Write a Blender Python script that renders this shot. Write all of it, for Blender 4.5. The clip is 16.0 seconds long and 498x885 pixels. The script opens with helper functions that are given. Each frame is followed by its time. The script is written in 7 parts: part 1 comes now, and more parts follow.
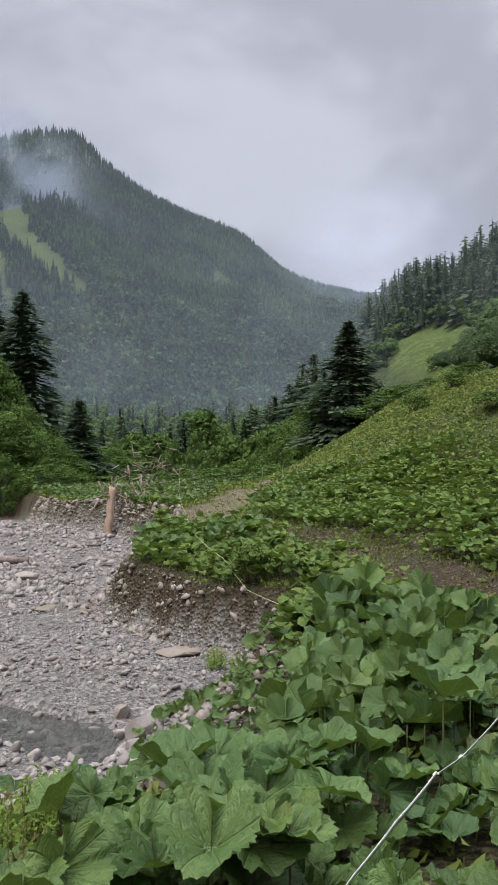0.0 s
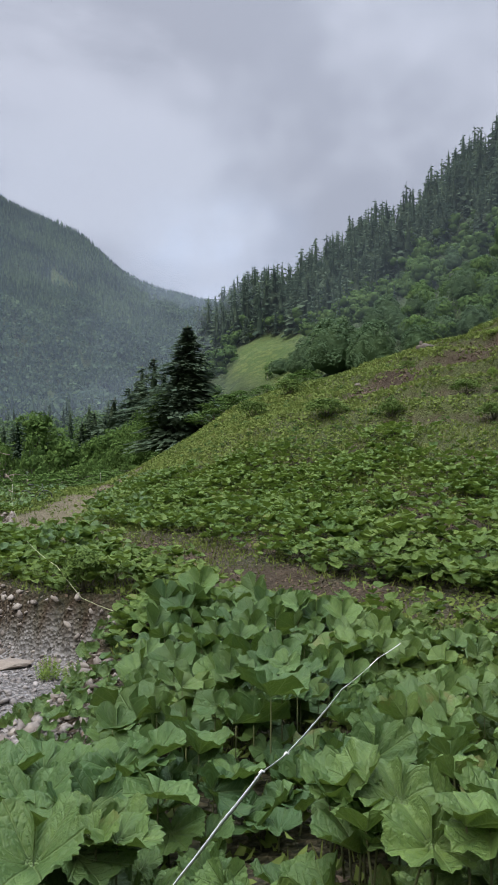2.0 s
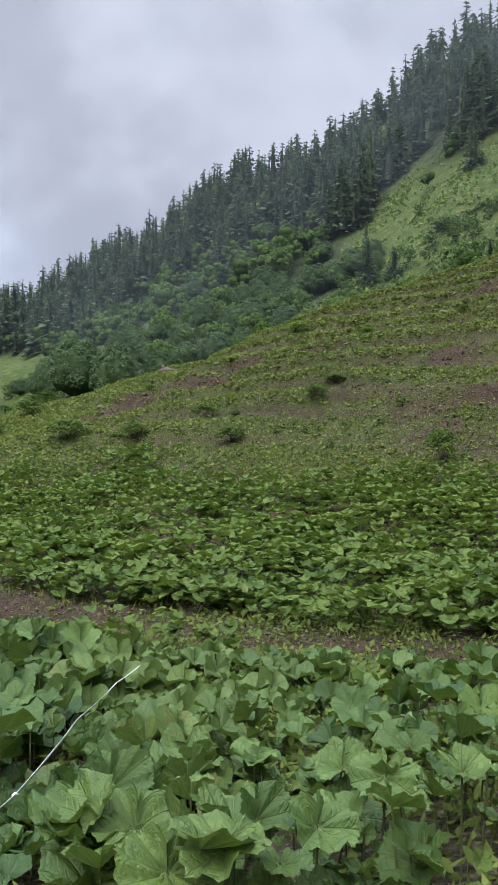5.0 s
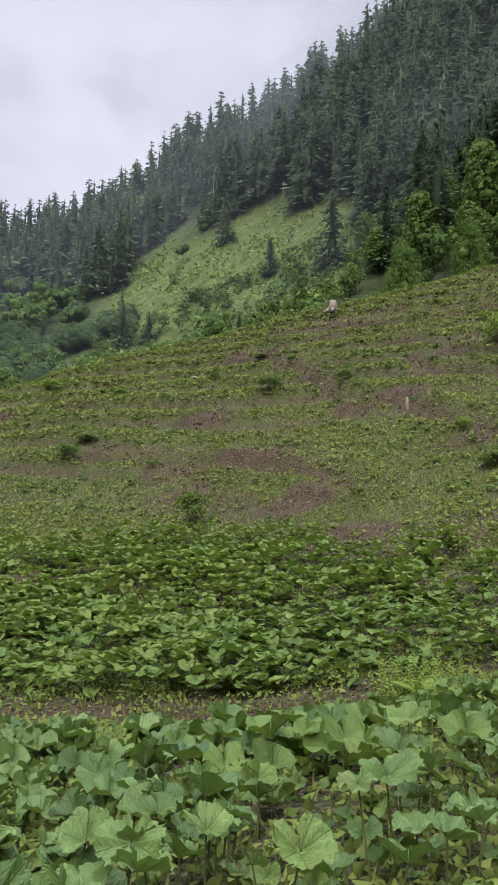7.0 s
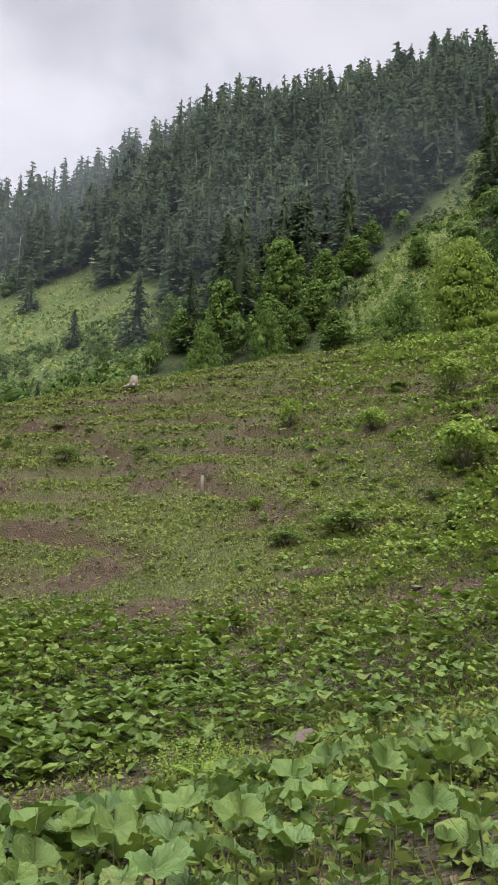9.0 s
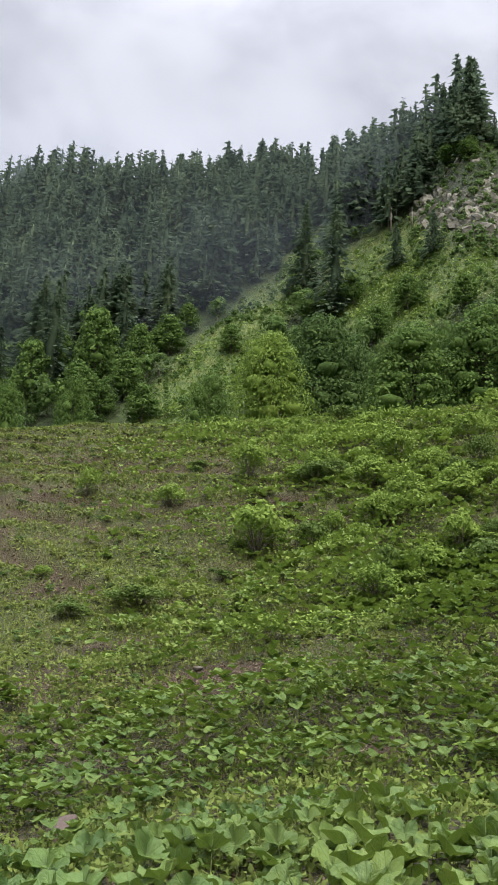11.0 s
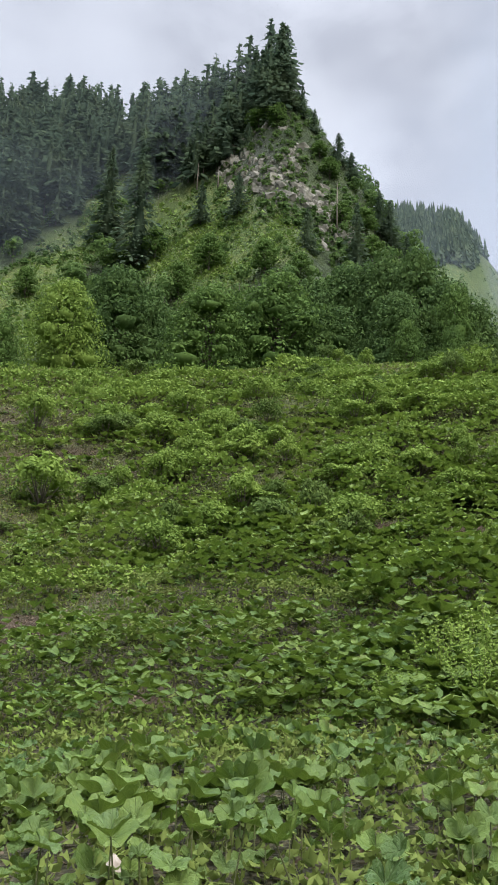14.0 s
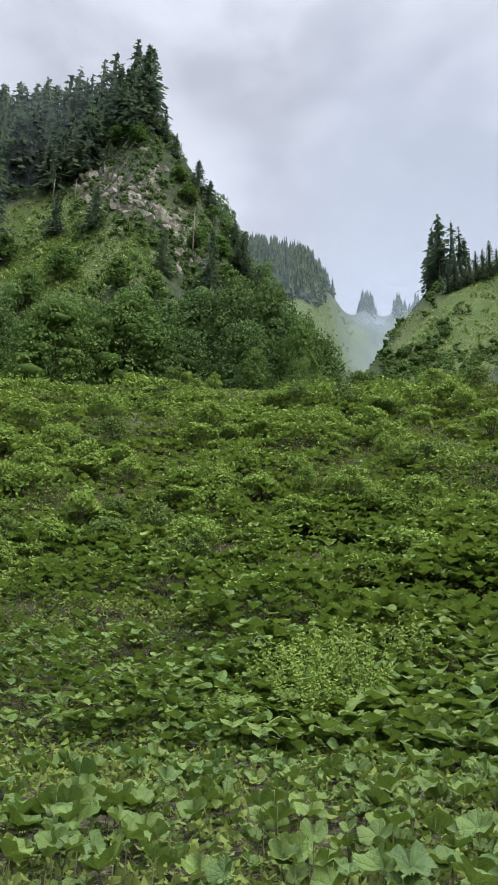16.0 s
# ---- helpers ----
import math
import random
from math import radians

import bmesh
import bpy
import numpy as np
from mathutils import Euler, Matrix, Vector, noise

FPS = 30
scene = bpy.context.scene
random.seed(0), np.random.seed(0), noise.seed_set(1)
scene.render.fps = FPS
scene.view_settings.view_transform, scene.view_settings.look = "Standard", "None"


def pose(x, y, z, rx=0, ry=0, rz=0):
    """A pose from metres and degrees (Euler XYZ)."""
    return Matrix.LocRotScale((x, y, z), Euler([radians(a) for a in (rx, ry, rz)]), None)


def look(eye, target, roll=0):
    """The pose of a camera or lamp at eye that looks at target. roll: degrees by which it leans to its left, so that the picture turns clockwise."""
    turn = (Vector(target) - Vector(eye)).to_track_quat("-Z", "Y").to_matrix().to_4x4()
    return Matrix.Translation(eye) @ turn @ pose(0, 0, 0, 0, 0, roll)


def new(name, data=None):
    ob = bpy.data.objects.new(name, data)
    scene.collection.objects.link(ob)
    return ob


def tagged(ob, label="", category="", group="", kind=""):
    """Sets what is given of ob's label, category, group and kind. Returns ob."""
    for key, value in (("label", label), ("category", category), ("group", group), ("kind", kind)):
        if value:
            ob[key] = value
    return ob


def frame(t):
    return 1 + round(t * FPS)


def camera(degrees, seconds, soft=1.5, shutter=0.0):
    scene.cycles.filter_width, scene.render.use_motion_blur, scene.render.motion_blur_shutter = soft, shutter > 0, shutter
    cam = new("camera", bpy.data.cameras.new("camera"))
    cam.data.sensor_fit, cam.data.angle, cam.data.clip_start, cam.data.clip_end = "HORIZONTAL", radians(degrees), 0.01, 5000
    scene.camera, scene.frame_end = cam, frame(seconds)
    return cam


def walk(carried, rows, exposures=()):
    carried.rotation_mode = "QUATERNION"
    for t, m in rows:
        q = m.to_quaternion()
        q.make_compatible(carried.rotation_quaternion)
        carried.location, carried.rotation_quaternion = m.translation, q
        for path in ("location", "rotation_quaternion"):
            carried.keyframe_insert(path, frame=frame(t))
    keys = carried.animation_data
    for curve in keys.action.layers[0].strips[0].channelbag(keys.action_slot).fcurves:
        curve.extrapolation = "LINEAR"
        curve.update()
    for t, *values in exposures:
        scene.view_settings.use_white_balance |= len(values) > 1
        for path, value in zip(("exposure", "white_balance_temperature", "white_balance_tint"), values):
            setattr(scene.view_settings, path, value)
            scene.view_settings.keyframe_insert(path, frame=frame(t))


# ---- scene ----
cam = camera(33.34, 16.0, soft=1.8)
EYE_Z = 2.2
PATH = [(0.0, -0.001, 0.001, 2.200, 0.30, -0.03, 0.05),
        (0.5, -0.020, -0.016, 2.215, -2.82, 0.08, -0.19),
        (1.0, -0.026, -0.027, 2.215, -6.94, 0.23, -0.49),
        (1.5, -0.003, -0.028, 2.209, -9.54, 0.23, -0.43),
        (2.0, 0.041, -0.036, 2.210, -10.72, 0.33, -0.19),
        (2.5, 0.089, -0.015, 2.192, -11.98, 0.38, 0.39),
        (3.0, 0.155, -0.004, 2.178, -14.01, 0.35, 1.63),
        (5.5, 0.072, 0.074, 2.180, -33.29, 3.22, -0.59),
        (6.0, 0.032, 0.075, 2.165, -38.60, 4.69, -0.66),
        (6.5, 0.044, 0.039, 2.173, -42.85, 5.57, -0.42),
        (7.0, 0.062, 0.021, 2.180, -45.33, 6.15, -0.19),
        (7.5, 0.134, 0.011, 2.166, -47.55, 6.40, 0.12),
        (8.0, 0.178, 0.025, 2.162, -51.29, 7.13, 0.44),
        (8.5, 0.176, 0.041, 2.153, -55.82, 9.16, 0.09),
        (9.0, 0.176, 0.035, 2.163, -59.46, 11.51, -0.70),
        (9.5, 0.174, 0.034, 2.168, -62.25, 13.77, -1.32),
        (10.0, 0.177, 0.031, 2.178, -66.09, 15.54, -2.17),
        (12.5, 0.116, -0.120, 2.171, -82.47, 17.10, -1.80),
        (13.0, 0.110, -0.148, 2.183, -83.82, 17.00, -1.50),
        (13.5, 0.088, -0.154, 2.205, -85.31, 15.73, -1.32),
        (14.0, 0.087, -0.158, 2.204, -88.47, 14.51, -1.82),
        (14.5, 0.104, -0.121, 2.195, -91.15, 14.86, -2.11),
        (15.0, 0.126, -0.121, 2.193, -93.14, 15.51, -2.10),
        (15.5, 0.138, -0.122, 2.185, -96.47, 16.34, -2.12),
        (16.0, 0.126, -0.141, 2.181, -99.67, 16.42, -2.09)]
walk(cam, [(t, pose(x, y, z, 90 + pitch, roll, yaw)) for t, x, y, z, yaw, pitch, roll in PATH],
     [(0.0, 0.30, 6550, 12), (1.5, 0.28, 6350, 11), (3.0, 0.27, 6200, 10), (5.5, 0.54, 6250, 12), (7.5, 0.70, 6700, 14), (9.0, 0.82, 6900, 14), (10.0, 0.84, 6850, 13), (12.5, 0.80, 6400, 9), (16.0, 0.76, 6450, 9)])

# ---------------------------------------------------------------- overcast daylight
world = bpy.data.worlds.new("overcast")
scene.world = world
world.use_nodes = True
wn, wl = world.node_tree.nodes, world.node_tree.links
wn.clear()
w_out = wn.new("ShaderNodeOutputWorld")
w_bg = wn.new("ShaderNodeBackground")
w_sky = wn.new("ShaderNodeTexSky")
w_sky.sky_type, w_sky.sun_disc = "NISHITA", False
w_sky.sun_elevation, w_sky.sun_rotation = radians(56), radians(232)
w_co = wn.new("ShaderNodeTexCoord")
w_map = wn.new("ShaderNodeMapping")
w_map.inputs["Scale"].default_value = (1.0, 1.0, 1.5)
wl.new(w_co.outputs["Generated"], w_map.inputs["Vector"])
w_n1 = wn.new("ShaderNodeTexNoise")
w_n1.inputs["Scale"].default_value, w_n1.inputs["Detail"].default_value, w_n1.inputs["Roughness"].default_value = 3.3, 6.0, 0.52
w_n1.inputs["Distortion"].default_value = 0.25
wl.new(w_map.outputs["Vector"], w_n1.inputs["Vector"])
w_ramp = wn.new("ShaderNodeValToRGB")
w_ramp.color_ramp.interpolation = "EASE"
w_ramp.color_ramp.elements[0].position, w_ramp.color_ramp.elements[0].color = 0.39, (0.45, 0.472, 0.55, 1)
w_ramp.color_ramp.elements[1].position, w_ramp.color_ramp.elements[1].color = 0.62, (0.635, 0.66, 0.75, 1)
wl.new(w_n1.outputs["Fac"], w_ramp.inputs["Fac"])
# cloud deck: thicker and greyer near the horizon, brighter overhead
w_sep = wn.new("ShaderNodeSeparateXYZ")
wl.new(w_co.outputs["Generated"], w_sep.inputs["Vector"])
w_up = wn.new("ShaderNodeFloatCurve")
curve = w_up.mapping.curves[0]
curve.points[0].location, curve.points[1].location = (0.0, 0.106), (1.0, 1.0)
curve.points.new(0.45, 0.120)
curve.points.new(0.72, 0.140)
curve.points.new(0.84, 0.70)
w_up.mapping.update()
wl.new(w_sep.outputs["Z"], w_up.inputs["Value"])
w_gain = wn.new("ShaderNodeMath")
w_gain.operation = "MULTIPLY"
w_gain.inputs[1].default_value = 7.0
wl.new(w_up.outputs["Value"], w_gain.inputs[0])
w_mul = wn.new("ShaderNodeVectorMath")
w_mul.operation = "SCALE"
wl.new(w_ramp.outputs["Color"], w_mul.inputs[0])
wl.new(w_gain.outputs[0], w_mul.inputs["Scale"])
w_skys = wn.new("ShaderNodeVectorMath")
w_skys.operation = "SCALE"
w_skys.inputs["Scale"].default_value = 0.08
wl.new(w_sky.outputs["Color"], w_skys.inputs[0])
w_mix = wn.new("ShaderNodeMix")
w_mix.data_type = "RGBA"
w_mix.inputs["Factor"].default_value = 0.93
wl.new(w_skys.outputs["Vector"], w_mix.inputs["A"])
wl.new(w_mul.outputs["Vector"], w_mix.inputs["B"])
wl.new(w_mix.outputs["Result"], w_bg.inputs["Color"])
w_bg.inputs["Strength"].default_value = 1.0
wl.new(w_bg.outputs["Background"], w_out.inputs["Surface"])

sun = new("sun", bpy.data.lights.new("sun", "SUN"))
sun.data.energy, sun.data.angle, sun.data.color = 2.9, radians(60), (1.0, 0.92, 0.78)
sun.matrix_world = look((0, 0, 300), (90, 70, 130))

# ---------------------------------------------------------------- numeric helpers
rng = np.random.default_rng(7)


def lattice(ix, iy, seed):
    h = (ix.astype(np.int64) * 374761393 + iy.astype(np.int64) * 668265263 + seed * 974711) & 0x7FFFFFFF
    h = ((h ^ (h >> 13)) * 1274126177) & 0x7FFFFFFF
    return ((h ^ (h >> 16)) & 0xFFFF) / 65535.0


def vnoise(x, y, size, seed):
    x, y = np.asarray(x, float) / size, np.asarray(y, float) / size
    ix, iy = np.floor(x), np.floor(y)
    fx, fy = x - ix, y - iy
    fx, fy = fx * fx * (3 - 2 * fx), fy * fy * (3 - 2 * fy)
    a, b = lattice(ix, iy, seed), lattice(ix + 1, iy, seed)
    c, d = lattice(ix, iy + 1, seed), lattice(ix + 1, iy + 1, seed)
    return (a + (b - a) * fx) * (1 - fy) + (c + (d - c) * fx) * fy


def fbm(x, y, size, seed, octaves=4):
    total, amp, norm = 0.0, 1.0, 0.0
    for k in range(octaves):
        total = total + amp * (vnoise(x, y, size / 2 ** k, seed + k) * 2 - 1)
        norm += amp
        amp *= 0.5
    return total / norm


def smooth(lo, hi, v):
    u = np.clip((np.asarray(v, float) - lo) / (hi - lo), 0, 1)
    return u * u * (3 - 2 * u)


def by_azimuth(rows, az, blur=1.0):
    """Rows of (azimuth, value) round the compass, clockwise from straight down the valley."""
    a = np.array([r[0] for r in rows], float)
    v = np.array([r[1] for r in rows], float)
    a, v = np.concatenate((a - 360, a, a + 360)), np.concatenate((v, v, v))
    return sum(np.interp(az + k * blur, a, v) for k in (-1, -0.5, 0, 0.5, 1)) / 5


# ---------------------------------------------------------------- the lie of the land
CREST_R = [(-180, 60), (-60, 60), (-5, 54), (3, 56), (10, 55), (33, 57), (52, 60), (64, 60), (73, 58), (81, 57), (90, 56), (99, 55), (120, 55), (155, 60)]
CREST_Z = [(-180, 3), (-150, 1), (-90, -0.5), (-5, -0.9), (1, -0.5), (3.5, 0.85), (7.4, 3.1), (9.7, 4.9), (11.8, 5.5), (13.4, 6.2), (16.5, 6.8), (23, 9), (26, 9.6), (28.4, 11), (33.5, 13), (41, 15.1), (50.5, 18), (62, 20.5), (67, 20.7), (73, 21.05), (81, 21.3), (90, 21.65), (99, 21.5), (108, 21.9), (118, 21.6), (138, 17), (162, 8)]
Z_NEAR = [(-180, 0.6), (-60, 0.4), (-10, 0.1), (10, 0.1), (33, 0.4), (62, 0.7), (82, 0.9), (116, 1), (155, 0.8)]
Z_TRACK = [(-180, 0.6), (-60, 0), (-5, -0.25), (10, -0.1), (46, 0.05), (62, 0.5), (82, 1.3), (99, 1.6), (116, 1.6), (155, 1)]
Z_FIELD = [(-180, 1), (-60, -0.3), (-3, -0.3), (4, -0.1), (10, 0.45), (16, 0.8), (33, 1.4), (46, 2.2), (62, 3.6), (82, 5), (99, 5.5), (116, 5.5), (155, 2.5)]
HOLLOW_Z = [(-180, 6), (-90, -2), (-20, -7), (0, -8), (6, -5), (10, 4), (16, 9), (33, 16), (62, 26), (82, 31), (99, 33), (118, 33), (155, 14)]
RIDGE_R = [(-180, 900), (-60, 800), (-20, 500), (3, 500), (7, 600), (13, 540), (20, 490), (33, 430), (46, 385), (59, 340), (67, 310), (76, 285), (80.5, 270), (84.5, 258), (89, 245), (98, 230), (107, 235), (110, 300), (124, 320), (155, 600)]
RIDGE_EL = [(-180, 18.0), (-60, 14.0), (-25, 1.5), (-2, 1.2), (4, 1.5), (7, 6.2), (9.4, 8.2), (13.5, 9.5), (16.3, 11.5), (20, 12.8), (25.3, 16.1), (28, 17.4), (33, 18.9), (37.4, 21.1), (41.7, 24.0), (46.3, 26.3), (48.7, 27.8), (52.6, 29.4), (57, 31.3), (60, 31.9), (66.8, 31.9), (72, 32.9), (76.5, 32.5), (81.5, 33.9), (85.6, 35.0), (87.5, 36.1), (89.3, 37.2), (91, 36.4), (92.8, 34.7), (95.3, 32.2), (97, 29.3), (98.4, 27.6), (101, 24.5), (103.5, 21.0), (106, 19.5), (107.9, 21.0), (110.4, 24.6), (113, 27.0), (115.4, 27.5), (122, 29.0), (155, 22.0)]
FAR_EL = [(-180, 16), (-60, 17), (-25, 18), (-17, 18.2), (-14.4, 18.9), (-12.2, 19), (-10.9, 18.1), (-9.6, 16.7), (-5, 14.5), (-0.7, 13), (2, 10.8), (4.3, 9.8), (7.4, 9.2), (12, 8), (30, 4), (88, 5), (95, 27.6), (98.4, 28.3), (102.8, 27.6), (104, 26.5), (105.4, 25.2), (106.2, 24), (107.3, 25), (108.5, 24), (110, 24.8), (112, 24), (120, 20), (155, 14)]
FAR_R = [(-180, 1700), (-25, 1500), (8, 1700), (30, 1700), (90, 800), (104, 700), (107, 900), (116, 900), (155, 1500)]


def spline_r(r, knots):
    """Height along the radius through knots of (radius, height) that vary with the azimuth; monotone between them."""
    R = np.stack([np.broadcast_to(k[0], r.shape) for k in knots])
    Z = np.stack([np.broadcast_to(k[1], r.shape) for k in knots])
    h = np.diff(R, axis=0)
    d = np.diff(Z, axis=0) / h
    m = np.zeros_like(Z)
    same = d[:-1] * d[1:] > 0
    w1, w2 = 2 * h[1:] + h[:-1], h[1:] + 2 * h[:-1]
    with np.errstate(divide="ignore", invalid="ignore"):
        m[1:-1] = np.where(same, (w1 + w2) / (w1 / d[:-1] + w2 / d[1:]), 0)
    m[0], m[-1] = d[0], d[-1]
    out = np.array(np.broadcast_to(Z[0], r.shape), float)
    for k in range(len(knots) - 1):
        u = np.clip((r - R[k]) / h[k], 0, 1)
        piece = (Z[k] * (1 + 2 * u) * (1 - u) ** 2 + m[k] * h[k] * u * (1 - u) ** 2
                 + Z[k + 1] * u * u * (3 - 2 * u) + m[k + 1] * h[k] * u * u * (u - 1))
        out = np.where(r >= R[k], piece, out)
    return out


BED_EDGE_Y = [-60, 3.2, 4.6, 5.4, 6.5, 8.9, 11.1, 12.0, 12.6, 13.3, 14.3, 16.8, 19, 25.6, 32, 36, 39, 43, 55, 62]
BED_EDGE_X = [-4.5, -3.0, -1.5, -0.4, 0.15, 0.15, 0.1, 0.9, 1.2, 0.3, -1.0, -2.5, -2.6, -2.5, -2.7, -5.2, -6.4, -10.4, -16, -22]
BED_Z = -1.2


def bed_side(x, y):
    """Metres inside the stream bed (negative outside it)."""
    edge = np.interp(y, BED_EDGE_Y, BED_EDGE_X) + 0.35 * fbm(x, y, 2.2, 31, 3)
    right = edge - x
    left = x - (np.interp(y, BED_EDGE_Y, BED_EDGE_X) - 17)
    return np.minimum(np.minimum(right, left), 64 - y)


PATH_XY = [(-1.0, 23), (-1.6, 27), (-1.5, 32), (-0.4, 39), (1.0, 45), (2.9, 55)]
CATTLE_XY = [[(34.5, 34), (32.4, 29.2), (30.2, 25.2), (29.4, 21), (28.0, 16.9), (26.2, 12.7), (25.6, 8)],
             [(38, 35), (40.7, 28.4), (41.6, 25.7), (41.6, 22.0), (39.9, 17.8), (40.5, 12)],
             [(33.5, 22), (32.0, 17.6), (32.0, 15.1), (33.2, 10.8), (34, 6)],
             [(36.5, 25), (35.1, 20.6), (35.0, 17.5), (34.2, 13.5), (36, 8)],
             [(20, 29), (22.1, 23.9), (22.6, 21.7), (23.1, 19.5), (22.1, 17.1)]]
TRACK_XY = [(-1.0, 23), (1.2, 20.5), (2.2, 16.2), (2.9, 13.8), (4.0, 11.8), (5.0, 9.6), (6.2, 7.9), (7.4, 6.4), (9.5, 5.2)]


def line_distance(x, y, pts):
    best = np.full(np.shape(x), 1e9)
    for (ax, ay), (bx, by) in zip(pts, pts[1:]):
        dx, dy = bx - ax, by - ay
        u = np.clip(((x - ax) * dx + (y - ay) * dy) / (dx * dx + dy * dy), 0, 1)
        best = np.minimum(best, np.hypot(x - ax - u * dx, y - ay - u * dy))
    return best


def cattle_distance(x, y, r, az):
    """Metres to the nearest cattle path on the slope."""
    d = np.full(np.shape(x), 9.0)
    near = (r > 22) & (r < 52) & (az > 28) & (az < 84)
    if np.any(near):
        d[near] = np.min([line_distance(x[near], y[near], line) for line in CATTLE_XY], axis=0)
    return d


def terrace_phase(x, y, z):
    """Rises and falls from tread to tread of the cattle terraces."""
    return np.sin(z * 5.2 + 3.0 * fbm(x, y, 8, 23, 2))


def terrace_share(r, az, cr):
    """How clearly the pasture is stepped: the grazed slope up to its crest."""
    return smooth(0.5, 0.64, r / cr) * smooth(1.03, 0.97, r / cr) * smooth(14, 26, az) * np.interp(az, [72, 86], [1, 0.45])


def land(x, y):
    x, y = np.asarray(x, float), np.asarray(y, float)
    r, az = np.hypot(x, y), np.degrees(np.arctan2(x, y))
    cr, cz = by_azimuth(CREST_R, az, 2), by_azimuth(CREST_Z, az, 1.2)
    rr, rz = by_azimuth(RIDGE_R, az, 2), None
    rz = EYE_Z + rr * np.tan(np.radians(by_azimuth(RIDGE_EL, az, 0.8)))
    hz = by_azimuth(HOLLOW_Z, az, 2)
    hr = np.minimum(125.0, 70 + 0.16 * rr)
    zf = by_azimuth(Z_FIELD, az, 2)
    z = spline_r(r, [(0.0, 0.75), (4.0, by_azimuth(Z_NEAR, az, 3)), (10.5, by_azimuth(Z_TRACK, az, 3)), (25.0, zf),
                     (cr * 0.78, zf + (cz - zf) * 0.66), (cr, cz), (cr + 14, cz + 0.06 * (hz - cz)), (hr, hz), (hr + 0.5 * (rr - hr), hz + (rz - hz) * 0.43),
                     (rr, rz), (rr * 1.5, rz * 0.93), (5200.0, rz * 0.7)])
    fr = by_azimuth(FAR_R, az, 2)
    fz = EYE_Z + fr * np.tan(np.radians(by_azimuth(FAR_EL, az, 0.6)))
    far = spline_r(r, [(0.0, -60.0), (fr * 0.3, -40.0), (fr * 0.62, fz * 0.42), (fr, fz), (fr * 1.4, fz * 0.9), (5200.0, fz * 0.6)])
    z = np.maximum(z, far)
    # hummocks and cattle terraces on the pasture, gullies on the mountains
    z = z + fbm(x, y, 2.4, 3, 4) * 0.12 * smooth(2, 9, r)
    z = z + fbm(x, y, 9, 11, 3) * 0.55 * smooth(18, 30, r) * (1 - 0.75 * smooth(0.82, 0.97, r / cr) * (r < cr * 1.1))
    z = z + fbm(x, y, 60, 17, 4) * 0.05 * np.clip(r - cr - 30, 0, 160) * (1 - 0.8 * smooth(80, 88, az) * smooth(122, 112, az))
    z = z + fbm(x, y, 22, 19, 4) * 0.035 * np.clip(r - cr - 25, 0, 90)
    z = z + fbm(x, y, 6, 27, 3) * 0.014 * np.clip(r - cr - 25, 0, 60)
    steps = smooth(0.55, 0.7, r / cr) * smooth(1.02, 0.95, r / cr) * smooth(12, 24, az)
    z = z + fbm(x, y, 4.5, 13, 2) * 0.22 * smooth(16, 24, r) * (1 - 0.8 * smooth(0.85, 0.97, r / cr)) * (r < cr)
    phase = z * 5.2 + 3.0 * fbm(x, y, 8, 23, 2)
    z = z + 0.30 * steps * (np.sin(phase) + 0.3 * np.sin(2 * phase)) * (0.35 + 0.65 * vnoise(x, y, 6, 29))
    # narrow cattle paths trodden along the slope, each with a low step on its downhill side
    d = cattle_distance(x, y, r, az)
    z = z - 0.22 * smooth(0.7, 0.1, d) + 0.16 * smooth(1.6, 0.9, d) * smooth(0.4, 0.8, d)
    # stream bed with an eroded bank
    s = bed_side(x, y)
    cut = smooth(-0.05, 0.45 + 0.4 * smooth(20, 35, y) + 2.2 * smooth(10.5, 8, y), s)
    bed = BED_Z + fbm(x, y, 3.5, 41, 3) * 0.13 + 0.035 * fbm(x, y, 0.6, 43, 3) + 0.25 * smooth(0.9, 0.2, s) - 0.028 * np.clip(y - 12, -8, 40)
    z = z * (1 - cut) + bed * cut
    # stream channel and worn path
    water = line_distance(x, y, STREAM_XY)
    z = z - 0.26 * smooth(1.0, 0.45, water / (0.5 + 0.4 * smooth(-1.4, -3.5, x) + 0.3 * fbm(x, y, 0.9, 47, 2))) * cut
    z = z - 0.10 * smooth(1.2, 0.3, line_distance(x, y, PATH_XY)) - 0.12 * smooth(0.9, 0.2, line_distance(x, y, TRACK_XY))
    return z


STREAM_XY = [(-0.6, 5.5), (-1.1, 7.2), (-1.45, 8.6), (-2.2, 9.6), (-3.0, 10.1), (-4.6, 10.6), (-7, 11.2), (-11, 12)]


def ground_r(az, el, start=70.0):
    """Radius at which the ground beyond the meadow crest first stands that high above the horizon."""
    r = np.geomspace(start, 1600, 900)
    x, y = r * math.sin(radians(az)), r * math.cos(radians(az))
    up = np.degrees(np.arctan2(land(x, y) - EYE_Z, r)) >= el
    return float(r[np.argmax(up)]) if up.any() else 300.0


def spot(az, r):
    """The ground at an azimuth (degrees, clockwise) and radius."""
    x, y = r * math.sin(radians(az)), r * math.cos(radians(az))
    return Vector((x, y, float(land(x, y))))


